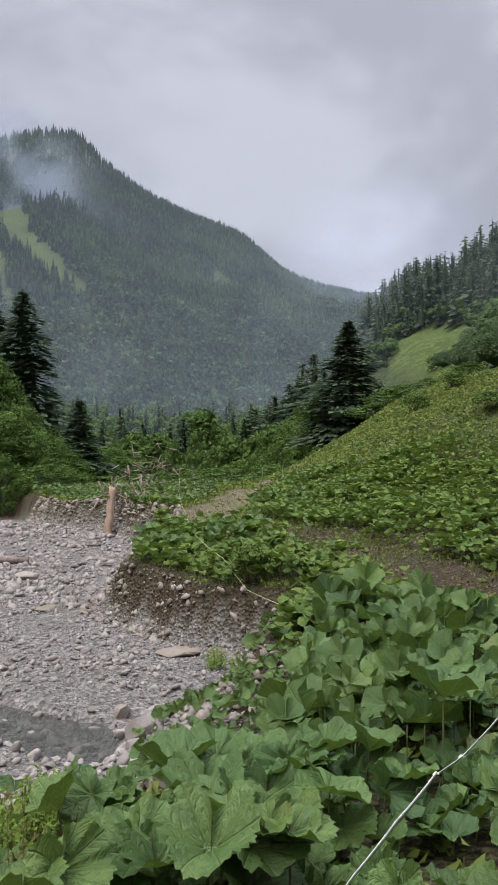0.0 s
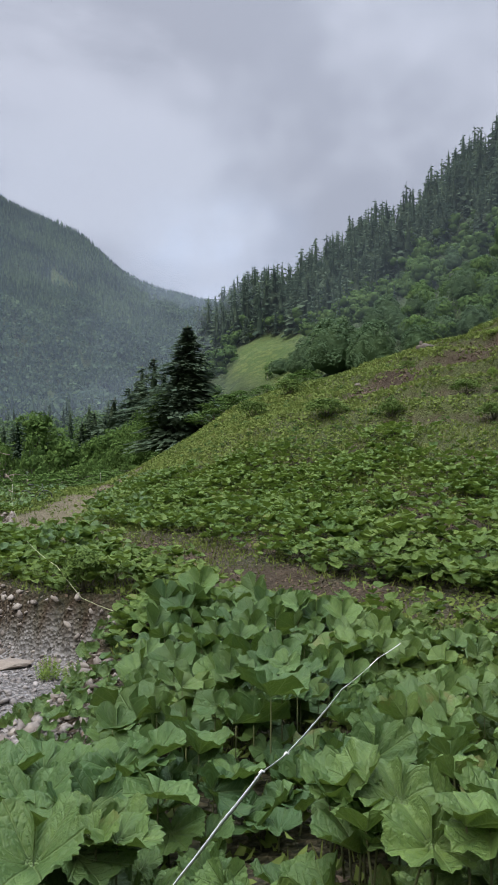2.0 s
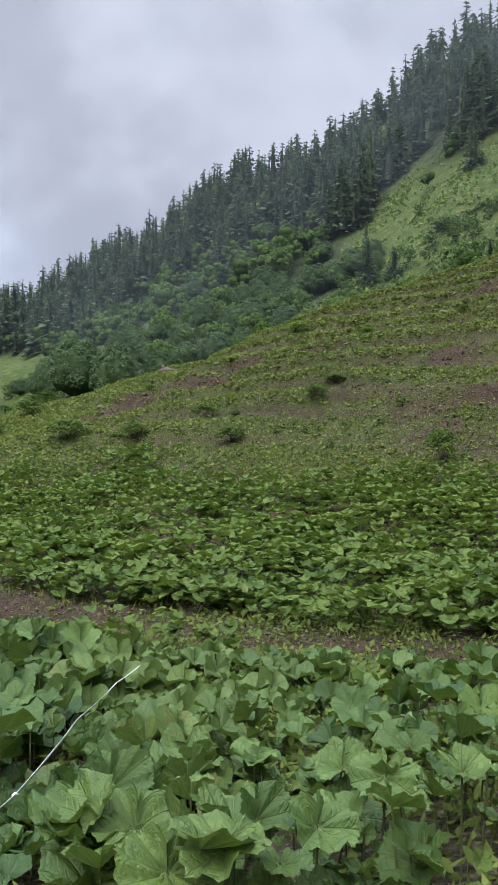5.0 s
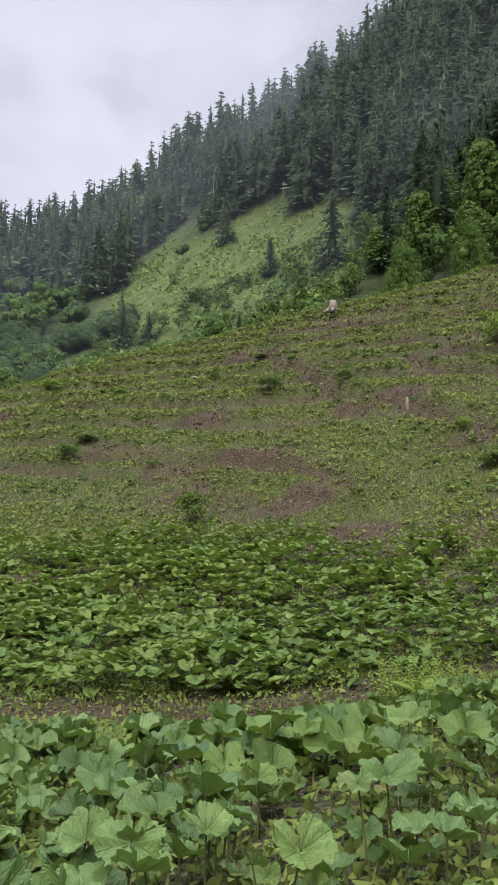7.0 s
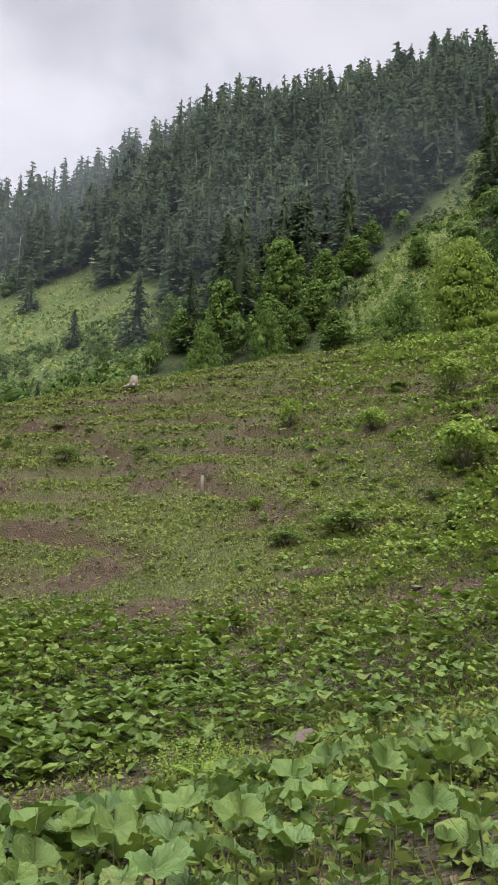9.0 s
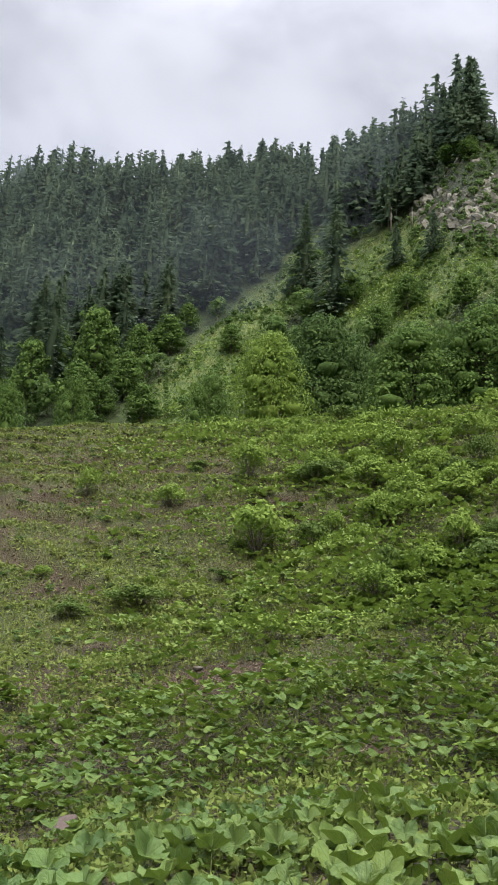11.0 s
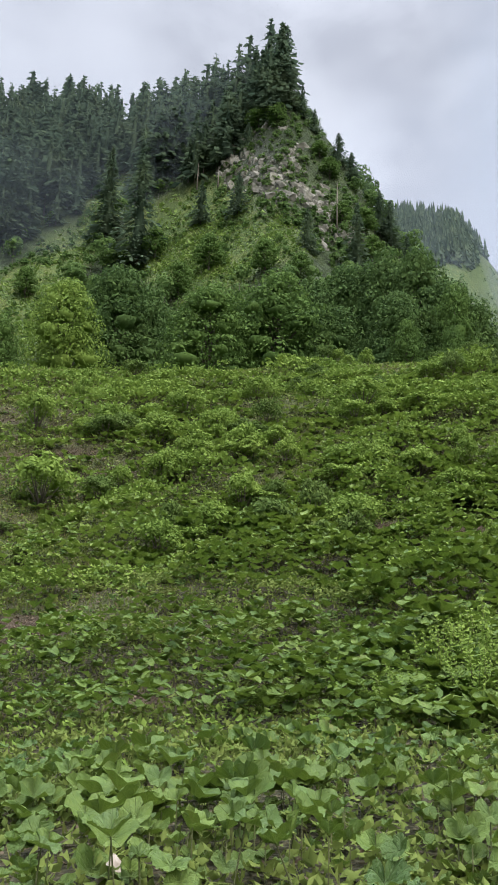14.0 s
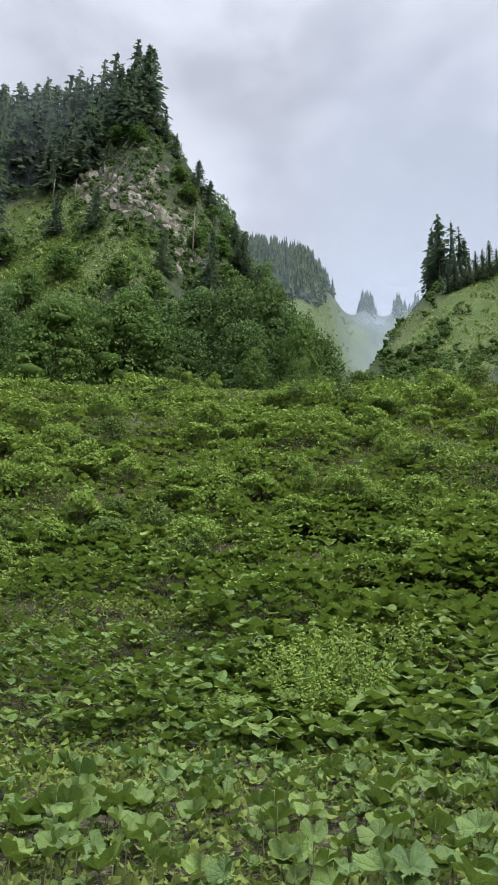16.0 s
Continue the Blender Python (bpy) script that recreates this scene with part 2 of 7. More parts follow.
# ---------------------------------------------------------------- mesh helpers
def mesh_from(name, verts, tris, material, smooth_shade=False, uv=None):
    me = bpy.data.meshes.new(name)
    verts, tris = np.asarray(verts, np.float32), np.asarray(tris, np.int32)
    me.vertices.add(len(verts))
    me.vertices.foreach_set("co", verts.ravel())
    me.loops.add(tris.size)
    me.loops.foreach_set("vertex_index", tris.ravel())
    me.polygons.add(len(tris))
    me.polygons.foreach_set("loop_start", np.arange(0, tris.size, tris.shape[1], dtype=np.int32))
    me.polygons.foreach_set("loop_total", np.full(len(tris), tris.shape[1], np.int32))
    if smooth_shade:
        me.polygons.foreach_set("use_smooth", np.ones(len(tris), bool))
    if uv is not None:
        layer = me.uv_layers.new(name="UVMap")
        layer.data.foreach_set("uv", np.asarray(uv, np.float32)[tris.ravel()].ravel())
    me.update(calc_edges=True)
    if material:
        me.materials.append(material)
    return me


def scatter(template, places, turns, sizes, tilts=None):
    """Copies of a template (verts, tris) joined into one array pair. sizes: N or N x 3."""
    tv, tf = template[0], template[1]
    n, k = len(places), len(tv)
    sizes = np.asarray(sizes, float)
    if sizes.ndim == 1:
        sizes = np.repeat(sizes[:, None], 3, 1)
    v = tv[None] * sizes[:, None, :]
    if tilts is not None:
        c, s = np.cos(tilts)[:, None], np.sin(tilts)[:, None]
        v = np.stack((v[..., 0] * c + v[..., 2] * s, v[..., 1], -v[..., 0] * s + v[..., 2] * c), -1)
    c, s = np.cos(turns)[:, None], np.sin(turns)[:, None]
    v = np.stack((v[..., 0] * c - v[..., 1] * s, v[..., 0] * s + v[..., 1] * c, v[..., 2]), -1)
    v = v + np.asarray(places)[:, None, :]
    f = tf[None] + (np.arange(n) * k)[:, None, None]
    return v.reshape(-1, 3), f.reshape(-1, tf.shape[1])


def joined(pairs):
    vs, fs, base = [], [], 0
    for v, f in pairs:
        vs.append(v)
        fs.append(f + base)
        base += len(v)
    return np.concatenate(vs), np.concatenate(fs)


# ---------------------------------------------------------------- materials
def nodes_of(name):
    m = bpy.data.materials.new(name)
    m.use_nodes = True
    n = m.node_tree.nodes
    return m, n, m.node_tree.links, n["Principled BSDF"]


def noise_node(n, l, scale, detail=4.0, rough=0.55, vector=None):
    t = n.new("ShaderNodeTexNoise")
    t.inputs["Scale"].default_value, t.inputs["Detail"].default_value, t.inputs["Roughness"].default_value = scale, detail, rough
    if vector is not None:
        l.new(vector, t.inputs["Vector"])
    return t.outputs["Fac"]


def ramp(n, l, fac, stops):
    r = n.new("ShaderNodeValToRGB")
    e = r.color_ramp.elements
    e[0].position, e[0].color = stops[0][0], (*stops[0][1], 1)
    e[1].position, e[1].color = stops[-1][0], (*stops[-1][1], 1)
    for p, c in stops[1:-1]:
        k = e.new(p)
        k.color = (*c, 1)
    l.new(fac, r.inputs["Fac"])
    return r.outputs["Color"]


def mix(n, l, fac, a, b, mode="MIX"):
    m = n.new("ShaderNodeMix")
    m.data_type, m.blend_type = "RGBA", mode
    for key, v in (("Factor", fac), ("A", a), ("B", b)):
        sock = [s for s in m.inputs if s.name == key and s.enabled][0] if key == "Factor" else m.inputs[6 if key == "A" else 7]
        if hasattr(v, "is_linked"):
            l.new(v, sock)
        elif key == "Factor":
            sock.default_value = v
        else:
            sock.default_value = (*v, 1)
    return m.outputs[2]


def bump(n, l, bsdf, height, strength, distance):
    b = n.new("ShaderNodeBump")
    b.inputs["Strength"].default_value, b.inputs["Distance"].default_value = strength, distance
    l.new(height, b.inputs["Height"])
    l.new(b.outputs["Normal"], bsdf.inputs["Normal"])


def world_pos(n):
    return n.new("ShaderNodeNewGeometry").outputs["Position"]


def attr(n, name):
    a = n.new("ShaderNodeAttribute")
    a.attribute_name = name
    return a.outputs["Fac"]


def foliage(name, dark, mid, light, rough=0.6, translucent=0.25, patch=6.0, gloss=0.35, share=0.5):
    """Leaves: colour varies from piece to piece and in patches; some light comes through."""
    m, n, l, b = nodes_of(name)
    geo = n.new("ShaderNodeNewGeometry")
    info = n.new("ShaderNodeObjectInfo")
    big = noise_node(n, l, 1.0 / patch, 3, 0.6, geo.outputs["Position"])
    fine = noise_node(n, l, 5.0, 4, 0.6, geo.outputs["Position"])
    add = n.new("ShaderNodeMath")
    add.operation = "ADD"
    l.new(geo.outputs["Random Per Island"], add.inputs[0])
    l.new(info.outputs["Random"], add.inputs[1])
    fr = n.new("ShaderNodeMath")
    fr.operation = "FRACT"
    l.new(add.outputs[0], fr.inputs[0])
    one = ramp(n, l, fr.outputs[0], [(0.0, dark), (0.5, mid), (1.0, light)])
    two = ramp(n, l, big, [(0.3, dark), (0.5, mid), (0.72, light)])
    c = mix(n, l, share, one, two)
    c = mix(n, l, ramp(n, l, fine, [(0.35, (0, 0, 0)), (0.7, (0.3, 0.3, 0.3))]), c, dark)
    l.new(c, b.inputs["Base Color"])
    b.inputs["Roughness"].default_value = rough
    b.inputs["Specular IOR Level"].default_value = gloss
    if translucent:
        t = n.new("ShaderNodeBsdfTranslucent")
        l.new(c, t.inputs["Color"])
        ms = n.new("ShaderNodeMixShader")
        ms.inputs[0].default_value = translucent
        l.new(b.outputs[0], ms.inputs[1])
        l.new(t.outputs[0], ms.inputs[2])
        l.new(ms.outputs[0], n["Material Output"].inputs["Surface"])
    return m


def bark(name, a, b_, scale=6.0):
    m, n, l, b = nodes_of(name)
    tex = n.new("ShaderNodeTexCoord")
    mp = n.new("ShaderNodeMapping")
    mp.inputs["Scale"].default_value = (scale, scale, scale * 0.2)
    l.new(tex.outputs["Object"], mp.inputs["Vector"])
    f = noise_node(n, l, 1.0, 5, 0.65, mp.outputs["Vector"])
    l.new(ramp(n, l, f, [(0.3, a), (0.7, b_)]), b.inputs["Base Color"])
    b.inputs["Roughness"].default_value = 0.9
    bump(n, l, b, f, 0.6, 0.02)
    return m


def stone(name, a, b_, c_, scale=3.0):
    m, n, l, b = nodes_of(name)
    geo = n.new("ShaderNodeNewGeometry")
    info = n.new("ShaderNodeObjectInfo")
    p = geo.outputs["Position"]
    f = noise_node(n, l, scale, 6, 0.65, p)
    g = noise_node(n, l, scale * 9, 4, 0.6, p)
    add = n.new("ShaderNodeMath")
    add.operation = "ADD"
    l.new(geo.outputs["Random Per Island"], add.inputs[0])
    l.new(info.outputs["Random"], add.inputs[1])
    fr = n.new("ShaderNodeMath")
    fr.operation = "FRACT"
    l.new(add.outputs[0], fr.inputs[0])
    piece = ramp(n, l, fr.outputs[0], [(0.0, a), (0.45, b_), (1.0, c_)])
    grain = ramp(n, l, f, [(0.3, a), (0.7, c_)])
    c = mix(n, l, 0.4, piece, grain)
    c = mix(n, l, ramp(n, l, g, [(0.45, (0, 0, 0)), (0.75, (0.45, 0.45, 0.45))]), c, a)
    l.new(c, b.inputs["Base Color"])
    b.inputs["Roughness"].default_value = 0.85
    bump(n, l, b, g, 0.5, 0.02)
    return m


def ground_material():
    """One sheet: pasture, lush weed floor, bare soil, gravel, forest floor and rock, by attributes of the land."""
    m, n, l, b = nodes_of("ground")
    p = world_pos(n)
    n1, n2, n3 = noise_node(n, l, 0.35, 5, 0.6, p), noise_node(n, l, 2.2, 5, 0.65, p), noise_node(n, l, 14.0, 4, 0.6, p)
    far = noise_node(n, l, 0.03, 5, 0.6, p)
    grass = ramp(n, l, n1, [(0.3, (0.050, 0.060, 0.020)), (0.5, (0.078, 0.098, 0.031)), (0.7, (0.110, 0.125, 0.042))])
    grass = mix(n, l, ramp(n, l, n2, [(0.45, (0, 0, 0)), (0.6, (0.75, 0.75, 0.75))]), grass, (0.095, 0.115, 0.034))
    grass = mix(n, l, ramp(n, l, n3, [(0.42, (0, 0, 0)), (0.56, (0.85, 0.85, 0.85))]), grass, (0.022, 0.030, 0.010))
    n4 = noise_node(n, l, 6.0, 5, 0.7, p)
    grass = mix(n, l, ramp(n, l, n4, [(0.56, (0, 0, 0)), (0.68, (0.5, 0.5, 0.5))]), grass, (0.14, 0.12, 0.06))
    soil = ramp(n, l, n2, [(0.3, (0.033, 0.022, 0.014)), (0.55, (0.060, 0.044, 0.028)), (0.75, (0.10, 0.076, 0.052))])
    soil = mix(n, l, ramp(n, l, n3, [(0.4, (0, 0, 0)), (0.66, (0.7, 0.7, 0.7))]), soil, (0.045, 0.032, 0.022))
    vor = n.new("ShaderNodeTexVoronoi")
    vor.inputs["Scale"].default_value = 16.0
    l.new(p, vor.inputs["Vector"])
    gravel = ramp(n, l, vor.outputs["Color"], [(0.1, (0.085, 0.08, 0.076)), (0.5, (0.19, 0.18, 0.172)), (0.9, (0.31, 0.298, 0.288))])
    gravel = mix(n, l, ramp(n, l, n2, [(0.35, (0, 0, 0)), (0.7, (0.6, 0.6, 0.6))]), gravel, (0.12, 0.113, 0.106))
    wood = ramp(n, l, far, [(0.35, (0.03, 0.045, 0.018)), (0.65, (0.055, 0.08, 0.028))])
    wood = mix(n, l, ramp(n, l, n1, [(0.45, (0, 0, 0)), (0.6, (0.8, 0.8, 0.8))]), wood, (0.018, 0.028, 0.012))
    hay = ramp(n, l, far, [(0.3, (0.092, 0.124, 0.032)), (0.7, (0.14, 0.162, 0.048))])
    hay = mix(n, l, ramp(n, l, n1, [(0.42, (0, 0, 0)), (0.52, (0.9, 0.9, 0.9))]), hay, (0.055, 0.095, 0.022))
    hay = mix(n, l, ramp(n, l, n2, [(0.46, (0, 0, 0)), (0.56, (0.75, 0.75, 0.75))]), hay, (0.03, 0.05, 0.014))
    litter = ramp(n, l, n3, [(0.38, (0.022, 0.024, 0.012)), (0.52, (0.05, 0.048, 0.026)), (0.7, (0.12, 0.10, 0.062))])
    c = mix(n, l, attr(n, "lush"), grass, litter)
    c = mix(n, l, attr(n, "forest"), c, wood)
    c = mix(n, l, attr(n, "hay"), c, hay)
    c = mix(n, l, attr(n, "soil"), c, soil)
    c = mix(n, l, attr(n, "path"), c, ramp(n, l, n3, [(0.38, (0.085, 0.075, 0.045)), (0.52, (0.15, 0.13, 0.082)), (0.7, (0.26, 0.225, 0.165))]))
    rock = ramp(n, l, n1, [(0.3, (0.04, 0.045, 0.04)), (0.6, (0.075, 0.08, 0.07)), (0.8, (0.14, 0.138, 0.125))])
    c = mix(n, l, attr(n, "rock"), c, rock)
    c = mix(n, l, attr(n, "gravel"), c, gravel)
    l.new(c, b.inputs["Base Color"])
    b.inputs["Roughness"].default_value = 0.95
    b.inputs["Specular IOR Level"].default_value = 0.2
    h = n.new("ShaderNodeMath")
    h.operation = "ADD"
    l.new(n2, h.inputs[0])
    l.new(vor.outputs["Distance"], h.inputs[1])
    bump(n, l, b, h.outputs[0], 0.9, 0.12)
    return m


GROUND = ground_material()
SPRUCE = foliage("spruce_needles", (0.036, 0.060, 0.043), (0.084, 0.122, 0.078), (0.145, 0.192, 0.108), 0.9, 0.35, 9, 0.03, 0.72)
FAR_WOOD = foliage("far_woods", (0.018, 0.036, 0.030), (0.05, 0.085, 0.055), (0.15, 0.22, 0.10), 0.85, 0.35, 90, 0.05)
BROAD = foliage("broad_leaves", (0.045, 0.085, 0.028), (0.080, 0.135, 0.040), (0.12, 0.185, 0.054), 0.8, 0.4, 12, 0.05)
BARK = bark("spruce_bark", (0.05, 0.04, 0.034), (0.14, 0.12, 0.10))
DEAD = bark("bleached_wood", (0.09, 0.076, 0.064), (0.21, 0.185, 0.16))


# ---------------------------------------------------------------- ground sheet
def open_patch(az, el, r, x, y):
    """1 where the wooded slopes are open pasture or scrub, as clearings of their own shape."""
    def clearing(a, e, wa, we, tilt=0.0):
        da, de = az - a, el - e - tilt * (az - a)
        return np.clip(1.6 - ((da / wa) ** 2 + (de / we) ** 2) * 1.2 + 1.3 * fbm(x, y, 26, 77, 4), 0, 1)
    p = clearing(12.6, 6.0, 3.4, 2.0)
    for a, e, wa, we, tilt in ((17.2, 10.6, 0.6, 0.5, 0.4), (43.5, 16.5, 8.5, 4.6, 0.45), (38.5, 14.5, 4.0, 3.0, 0.6), (37.4, 22.2, 0.9, 1.0, 0.8), (50, 19.5, 3.5, 3.2, 0.5),
                               (70.5, 21.8, 5.2, 3.4, 0.9), (76.3, 28.5, 2.0, 2.2, 1.2), (85.5, 28.0, 6.5, 3.6, 0.0), (104.5, 24.4, 3.4, 2.4, -0.8), (113.5, 22.8, 6.0, 4.2, 0.6),
                               (28.2, 17.4, 1.0, 0.6, 0.6)):
        p = np.maximum(p, clearing(a, e, wa, we, tilt))
    return p


def far_clearing(az, el, x, y):
    def streak(a0, e0, a1, e1, w):
        da, de = a1 - a0, e1 - e0
        u = np.clip(((az - a0) * da + (el - e0) * de) / (da * da + de * de), 0, 1)
        d = np.hypot(az - a0 - u * da, el - e0 - u * de) / (w * (0.5 + 0.9 * (1 - u)))
        return np.clip(1.5 - d + 0.9 * fbm(x, y, 60, 5, 3), 0, 1)
    return np.maximum(streak(-16.3, 14.1, -11.5, 10.0, 0.75), np.maximum(streak(-17.2, 12, -16.4, 8.6, 0.25), streak(-2.4, 11.0, -1.2, 10.2, 0.3)))


def zones(x, y, z):
    r, az = np.hypot(x, y), np.degrees(np.arctan2(x, y))
    el = np.degrees(np.arctan2(z - EYE_Z, np.maximum(r, 0.1)))
    cr = by_azimuth(CREST_R, az, 2)
    s = bed_side(x, y)
    gravel = smooth(0.25, 0.6, s + 0.25 * fbm(x, y, 0.8, 9, 2)) * smooth(50, 43, y)
    lp, lt = line_distance(x, y, PATH_XY), line_distance(x, y, TRACK_XY)
    path = smooth(1.7, 0.8, lp + 0.7 * fbm(x, y, 1.3, 4, 3)) * smooth(21, 23, r) * smooth(60, 54, r)
    soil = np.maximum(0.5 * smooth(1.5, 0.7, lp + 0.6 * fbm(x, y, 1.3, 4, 3)) * smooth(21, 23, r) * smooth(58, 52, r), 0.85 * smooth(0.95, 0.3, lt + 0.9 * fbm(x, y, 1.6, 6, 3)))
    soil = np.maximum(soil, smooth(-0.1, 0.05, s) * (1 - gravel))
    # trampled and slipped bare patches on the pasture
    bare = 0.0
    for a, rad, wa, wr in ((48.4, 27.4, 4.5, 1.5), (53, 23, 2.6, 1.2), (44.5, 32.5, 5, 1.2), (54.5, 36, 3, 1), (43, 37.5, 3, 1.0), (72, 19.5, 4.5, 1.1), (97, 27, 2.2, 0.9), (105, 26.5, 3, 0.9),
                           (83, 12.5, 4, 1.0), (20.5, 44, 3.5, 3.0), (26, 46, 3.5, 2.2), (41.4, 30, 3, 1.0), (31.7, 23, 4, 0.8), (60, 30, 3.5, 0.9), (47, 47, 4, 1.0), (66, 24, 4, 0.7)):
        bare = np.maximum(bare, np.clip(1.45 - ((az - a) / wa) ** 2 - ((r - rad) / wr) ** 2 + 1.5 * fbm(x, y, 2.6, 51, 4), 0, 1))
    ring = fbm(x, y, 5.0, 61, 4) * 0.6 + fbm(az * 0.9, r * 1.4, 5.0, 62, 3)
    bare = np.maximum(bare, 0.65 * smooth(0.25, 0.6, ring) * smooth(13, 20, r) * smooth(70, 56, r) * np.interp(az, [60, 80], [1, 0.35]))
    # trodden cattle terraces
    tread = terrace_phase(x, y, z)
    terrace = terrace_share(r, az, cr)
    bare = np.maximum(bare, 0.8 * smooth(0.35, 0.9, -tread + 0.5 * fbm(x, y, 2.2, 57, 4) - 0.1) * terrace)
    bare = np.maximum(bare, 0.9 * smooth(0.75, 0.25, cattle_distance(x, y, r, az) + 0.5 * fbm(x, y, 1.4, 59, 3)))
    soil = np.maximum(soil, bare * (r < cr + 5))
    lush = np.clip(smooth(27, 20, r + 7 * fbm(x, y, 5, 71, 3)), 0, 1) * (az > -40)
    wild = smooth(1.12, 1.3, r / cr)
    hay = wild * np.clip(np.maximum(open_patch(az, el, r, x, y), smooth(1.9, 1.5, r / cr) * 0.6), 0, 1) * (r < 700)
    hay = np.maximum(hay, 0.36 * far_clearing(az, el, x, y) * (r > 700) * (az < 10))
    forest = wild * (1 - hay)
    rock = 0.55 * wild * np.clip(1.3 - ((az - 89.3) / 4.4) ** 2 - ((el - 32.2 + 0.55 * (az - 89)) / 2.6) ** 2 + 1.3 * fbm(az * 3, el * 3, 3.0, 91, 4), 0, 1) * (r < 300)
    rock = np.maximum(rock, (r > 900) * 0.8 * smooth(17.4, 18.4, el + 0.8 * fbm(x, y, 70, 63, 3)) * (az < -8) * (az > -22))
    return dict(lush=lush, path=path * (1 - gravel), soil=soil * (1 - gravel), gravel=gravel, forest=forest, hay=hay, rock=rock)


def build_ground():
    az = np.concatenate((np.arange(-24, 122, 0.33), np.arange(122, 336, 4.0)))
    rad = [0.6]
    while rad[-1] < 4900:
        rad.append(rad[-1] * (1.020 if rad[-1] < 21 else 1.010 if rad[-1] < 62 else 1.015 if rad[-1] < 230 else 1.028) + 0.01)
    rad = np.array(rad)
    A, R = np.meshgrid(np.radians(az), rad, indexing="ij")
    X, Y = R * np.sin(A), R * np.cos(A)
    Z = land(X, Y)
    na, nr = A.shape
    idx = np.arange(na * nr).reshape(na, nr)
    nxt = np.roll(idx, -1, 0)
    quads = np.stack((idx[:, :-1], idx[:, 1:], nxt[:, 1:], nxt[:, :-1]), -1).reshape(-1, 4)
    verts = np.stack((X, Y, Z), -1).reshape(-1, 3)
    me = mesh_from("ground", verts, quads, GROUND, True)
    for key, value in zones(X, Y, Z).items():
        a = me.attributes.new(key, "FLOAT", "POINT")
        a.data.foreach_set("value", np.clip(value, 0, 1).astype(np.float32).ravel())
    bm = bmesh.new()
    bm.from_mesh(me)
    bm.verts.ensure_lookup_table()
    bm.faces.new([bm.verts[int(i)] for i in idx[:, 0][::-1]])
    bm.to_mesh(me)
    bm.free()
    tagged(new("ground", me), "alpine valley ground of pasture, gravel bed and wooded slopes", "ground", kind="structure")


build_ground()


# ---------------------------------------------------------------- trees
def twig_spruce(twigs, seed, slim=0.16, bare=0.06, twig=0.03, tiers=17, fat=1.0, core=0.5, sag=0.42):
    """A spruce one unit high: drooping twigs crowded along ragged tiers of boughs round a dense inside, and a thin leader."""
    g = np.random.default_rng(seed)
    u = 1 - np.sqrt(g.random(twigs)) * 0.995
    u[: twigs // 5] = g.uniform(0.6, 0.97, twigs // 5)
    row = np.floor(u * tiers)
    step = u * tiers - row
    a = g.uniform(0, 6.283, twigs)
    ragged = 0.74 + 0.36 * lattice(row, 0 * row, seed)
    bough = 0.55 + 0.7 * lattice(row, np.floor(a * 1.1 + u * 17), seed + 9)
    reach = slim * (1 - u) ** 0.85 * ragged * bough * (1.15 - 0.4 * step) + 0.003
    out = reach * (0.35 + 0.65 * g.random(twigs) ** 0.55)
    z = bare + (1 - bare) * u - sag * out * (1 - 0.6 * u)
    ca, sa = np.cos(a), np.sin(a)
    L = twig * (0.6 + 0.8 * g.random(twigs)) * (1.15 - 0.68 * u)
    w = L * g.uniform(0.28, 0.5, twigs) * fat
    dip = g.uniform(0.25, 0.75, twigs) * (1 - 0.7 * u)
    o = np.stack((ca, sa, -dip), 1)
    o /= np.linalg.norm(o, axis=1)[:, None]
    roll = g.uniform(-0.7, 0.7, twigs)
    side = np.stack((-sa * np.cos(roll), ca * np.cos(roll), np.sin(roll)), 1)
    c = np.stack((out * ca, out * sa, z), 1)
    v = np.stack((c - o * L[:, None] * 0.8, c + side * w[:, None], c + o * L[:, None], c - side * w[:, None]), 1).reshape(-1, 3)
    b = np.arange(twigs) * 4
    needles = v, np.concatenate((np.stack((b, b + 1, b + 2), 1), np.stack((b, b + 2, b + 3), 1)))
    rings = [(bare + (1 - bare) * q, core * slim * (1 - q) ** 0.85 * g.uniform(0.75, 1.2)) for q in (0.02, 0.2, 0.4, 0.6, 0.8)]
    cv = [(q * g.uniform(0.6, 1.3) * math.cos(k * 1.0472 + i), q * g.uniform(0.6, 1.3) * math.sin(k * 1.0472 + i), h) for i, (h, q) in enumerate(rings) for k in range(6)]
    cf = [t for i in range(4) for k in range(6) for p, q in ((i * 6 + k, i * 6 + (k + 1) % 6),) for t in ((p, q, q + 6), (p, q + 6, p + 6))]
    cv.append((0, 0, 0.97))
    cf += [(24 + k, 24 + (k + 1) % 6, 30) for k in range(6)]
    lead = [(0.006, 0, 0.92), (-0.005, 0.004, 0.92), (0, -0.006, 0.93), (0, 0, 1.0)]
    return joined([needles, (np.array(cv), np.array(cf)), (np.array(lead), np.array([(0, 1, 3), (1, 2, 3), (2, 0, 3)]))])


def conifer_lite(levels, branches, seed, slim=0.2):
    """A distant spruce: pointed tiers of single drooping blades."""
    g = np.random.default_rng(seed)
    verts, tris = [], []
    for i in range(levels):
        u = i / levels
        z, reach, a0 = 0.1 + 0.9 * (i + 1) / levels, slim * (1 - u) ** 0.9 + 0.012, g.uniform(0, 6.28)
        for j in range(branches):
            a, L = a0 + 6.283 * j / branches, reach * g.uniform(0.75, 1.15)
            b0 = len(verts)
            verts.append((0, 0, z))
            for da in (-0.6, 0.6):
                verts.append((L * math.cos(a + da), L * math.sin(a + da), z - (1.35 / levels) - 0.3 * L * g.uniform(0.6, 1.3)))
            tris.append((b0, b0 + 1, b0 + 2))
    return np.array(verts), np.array(tris)


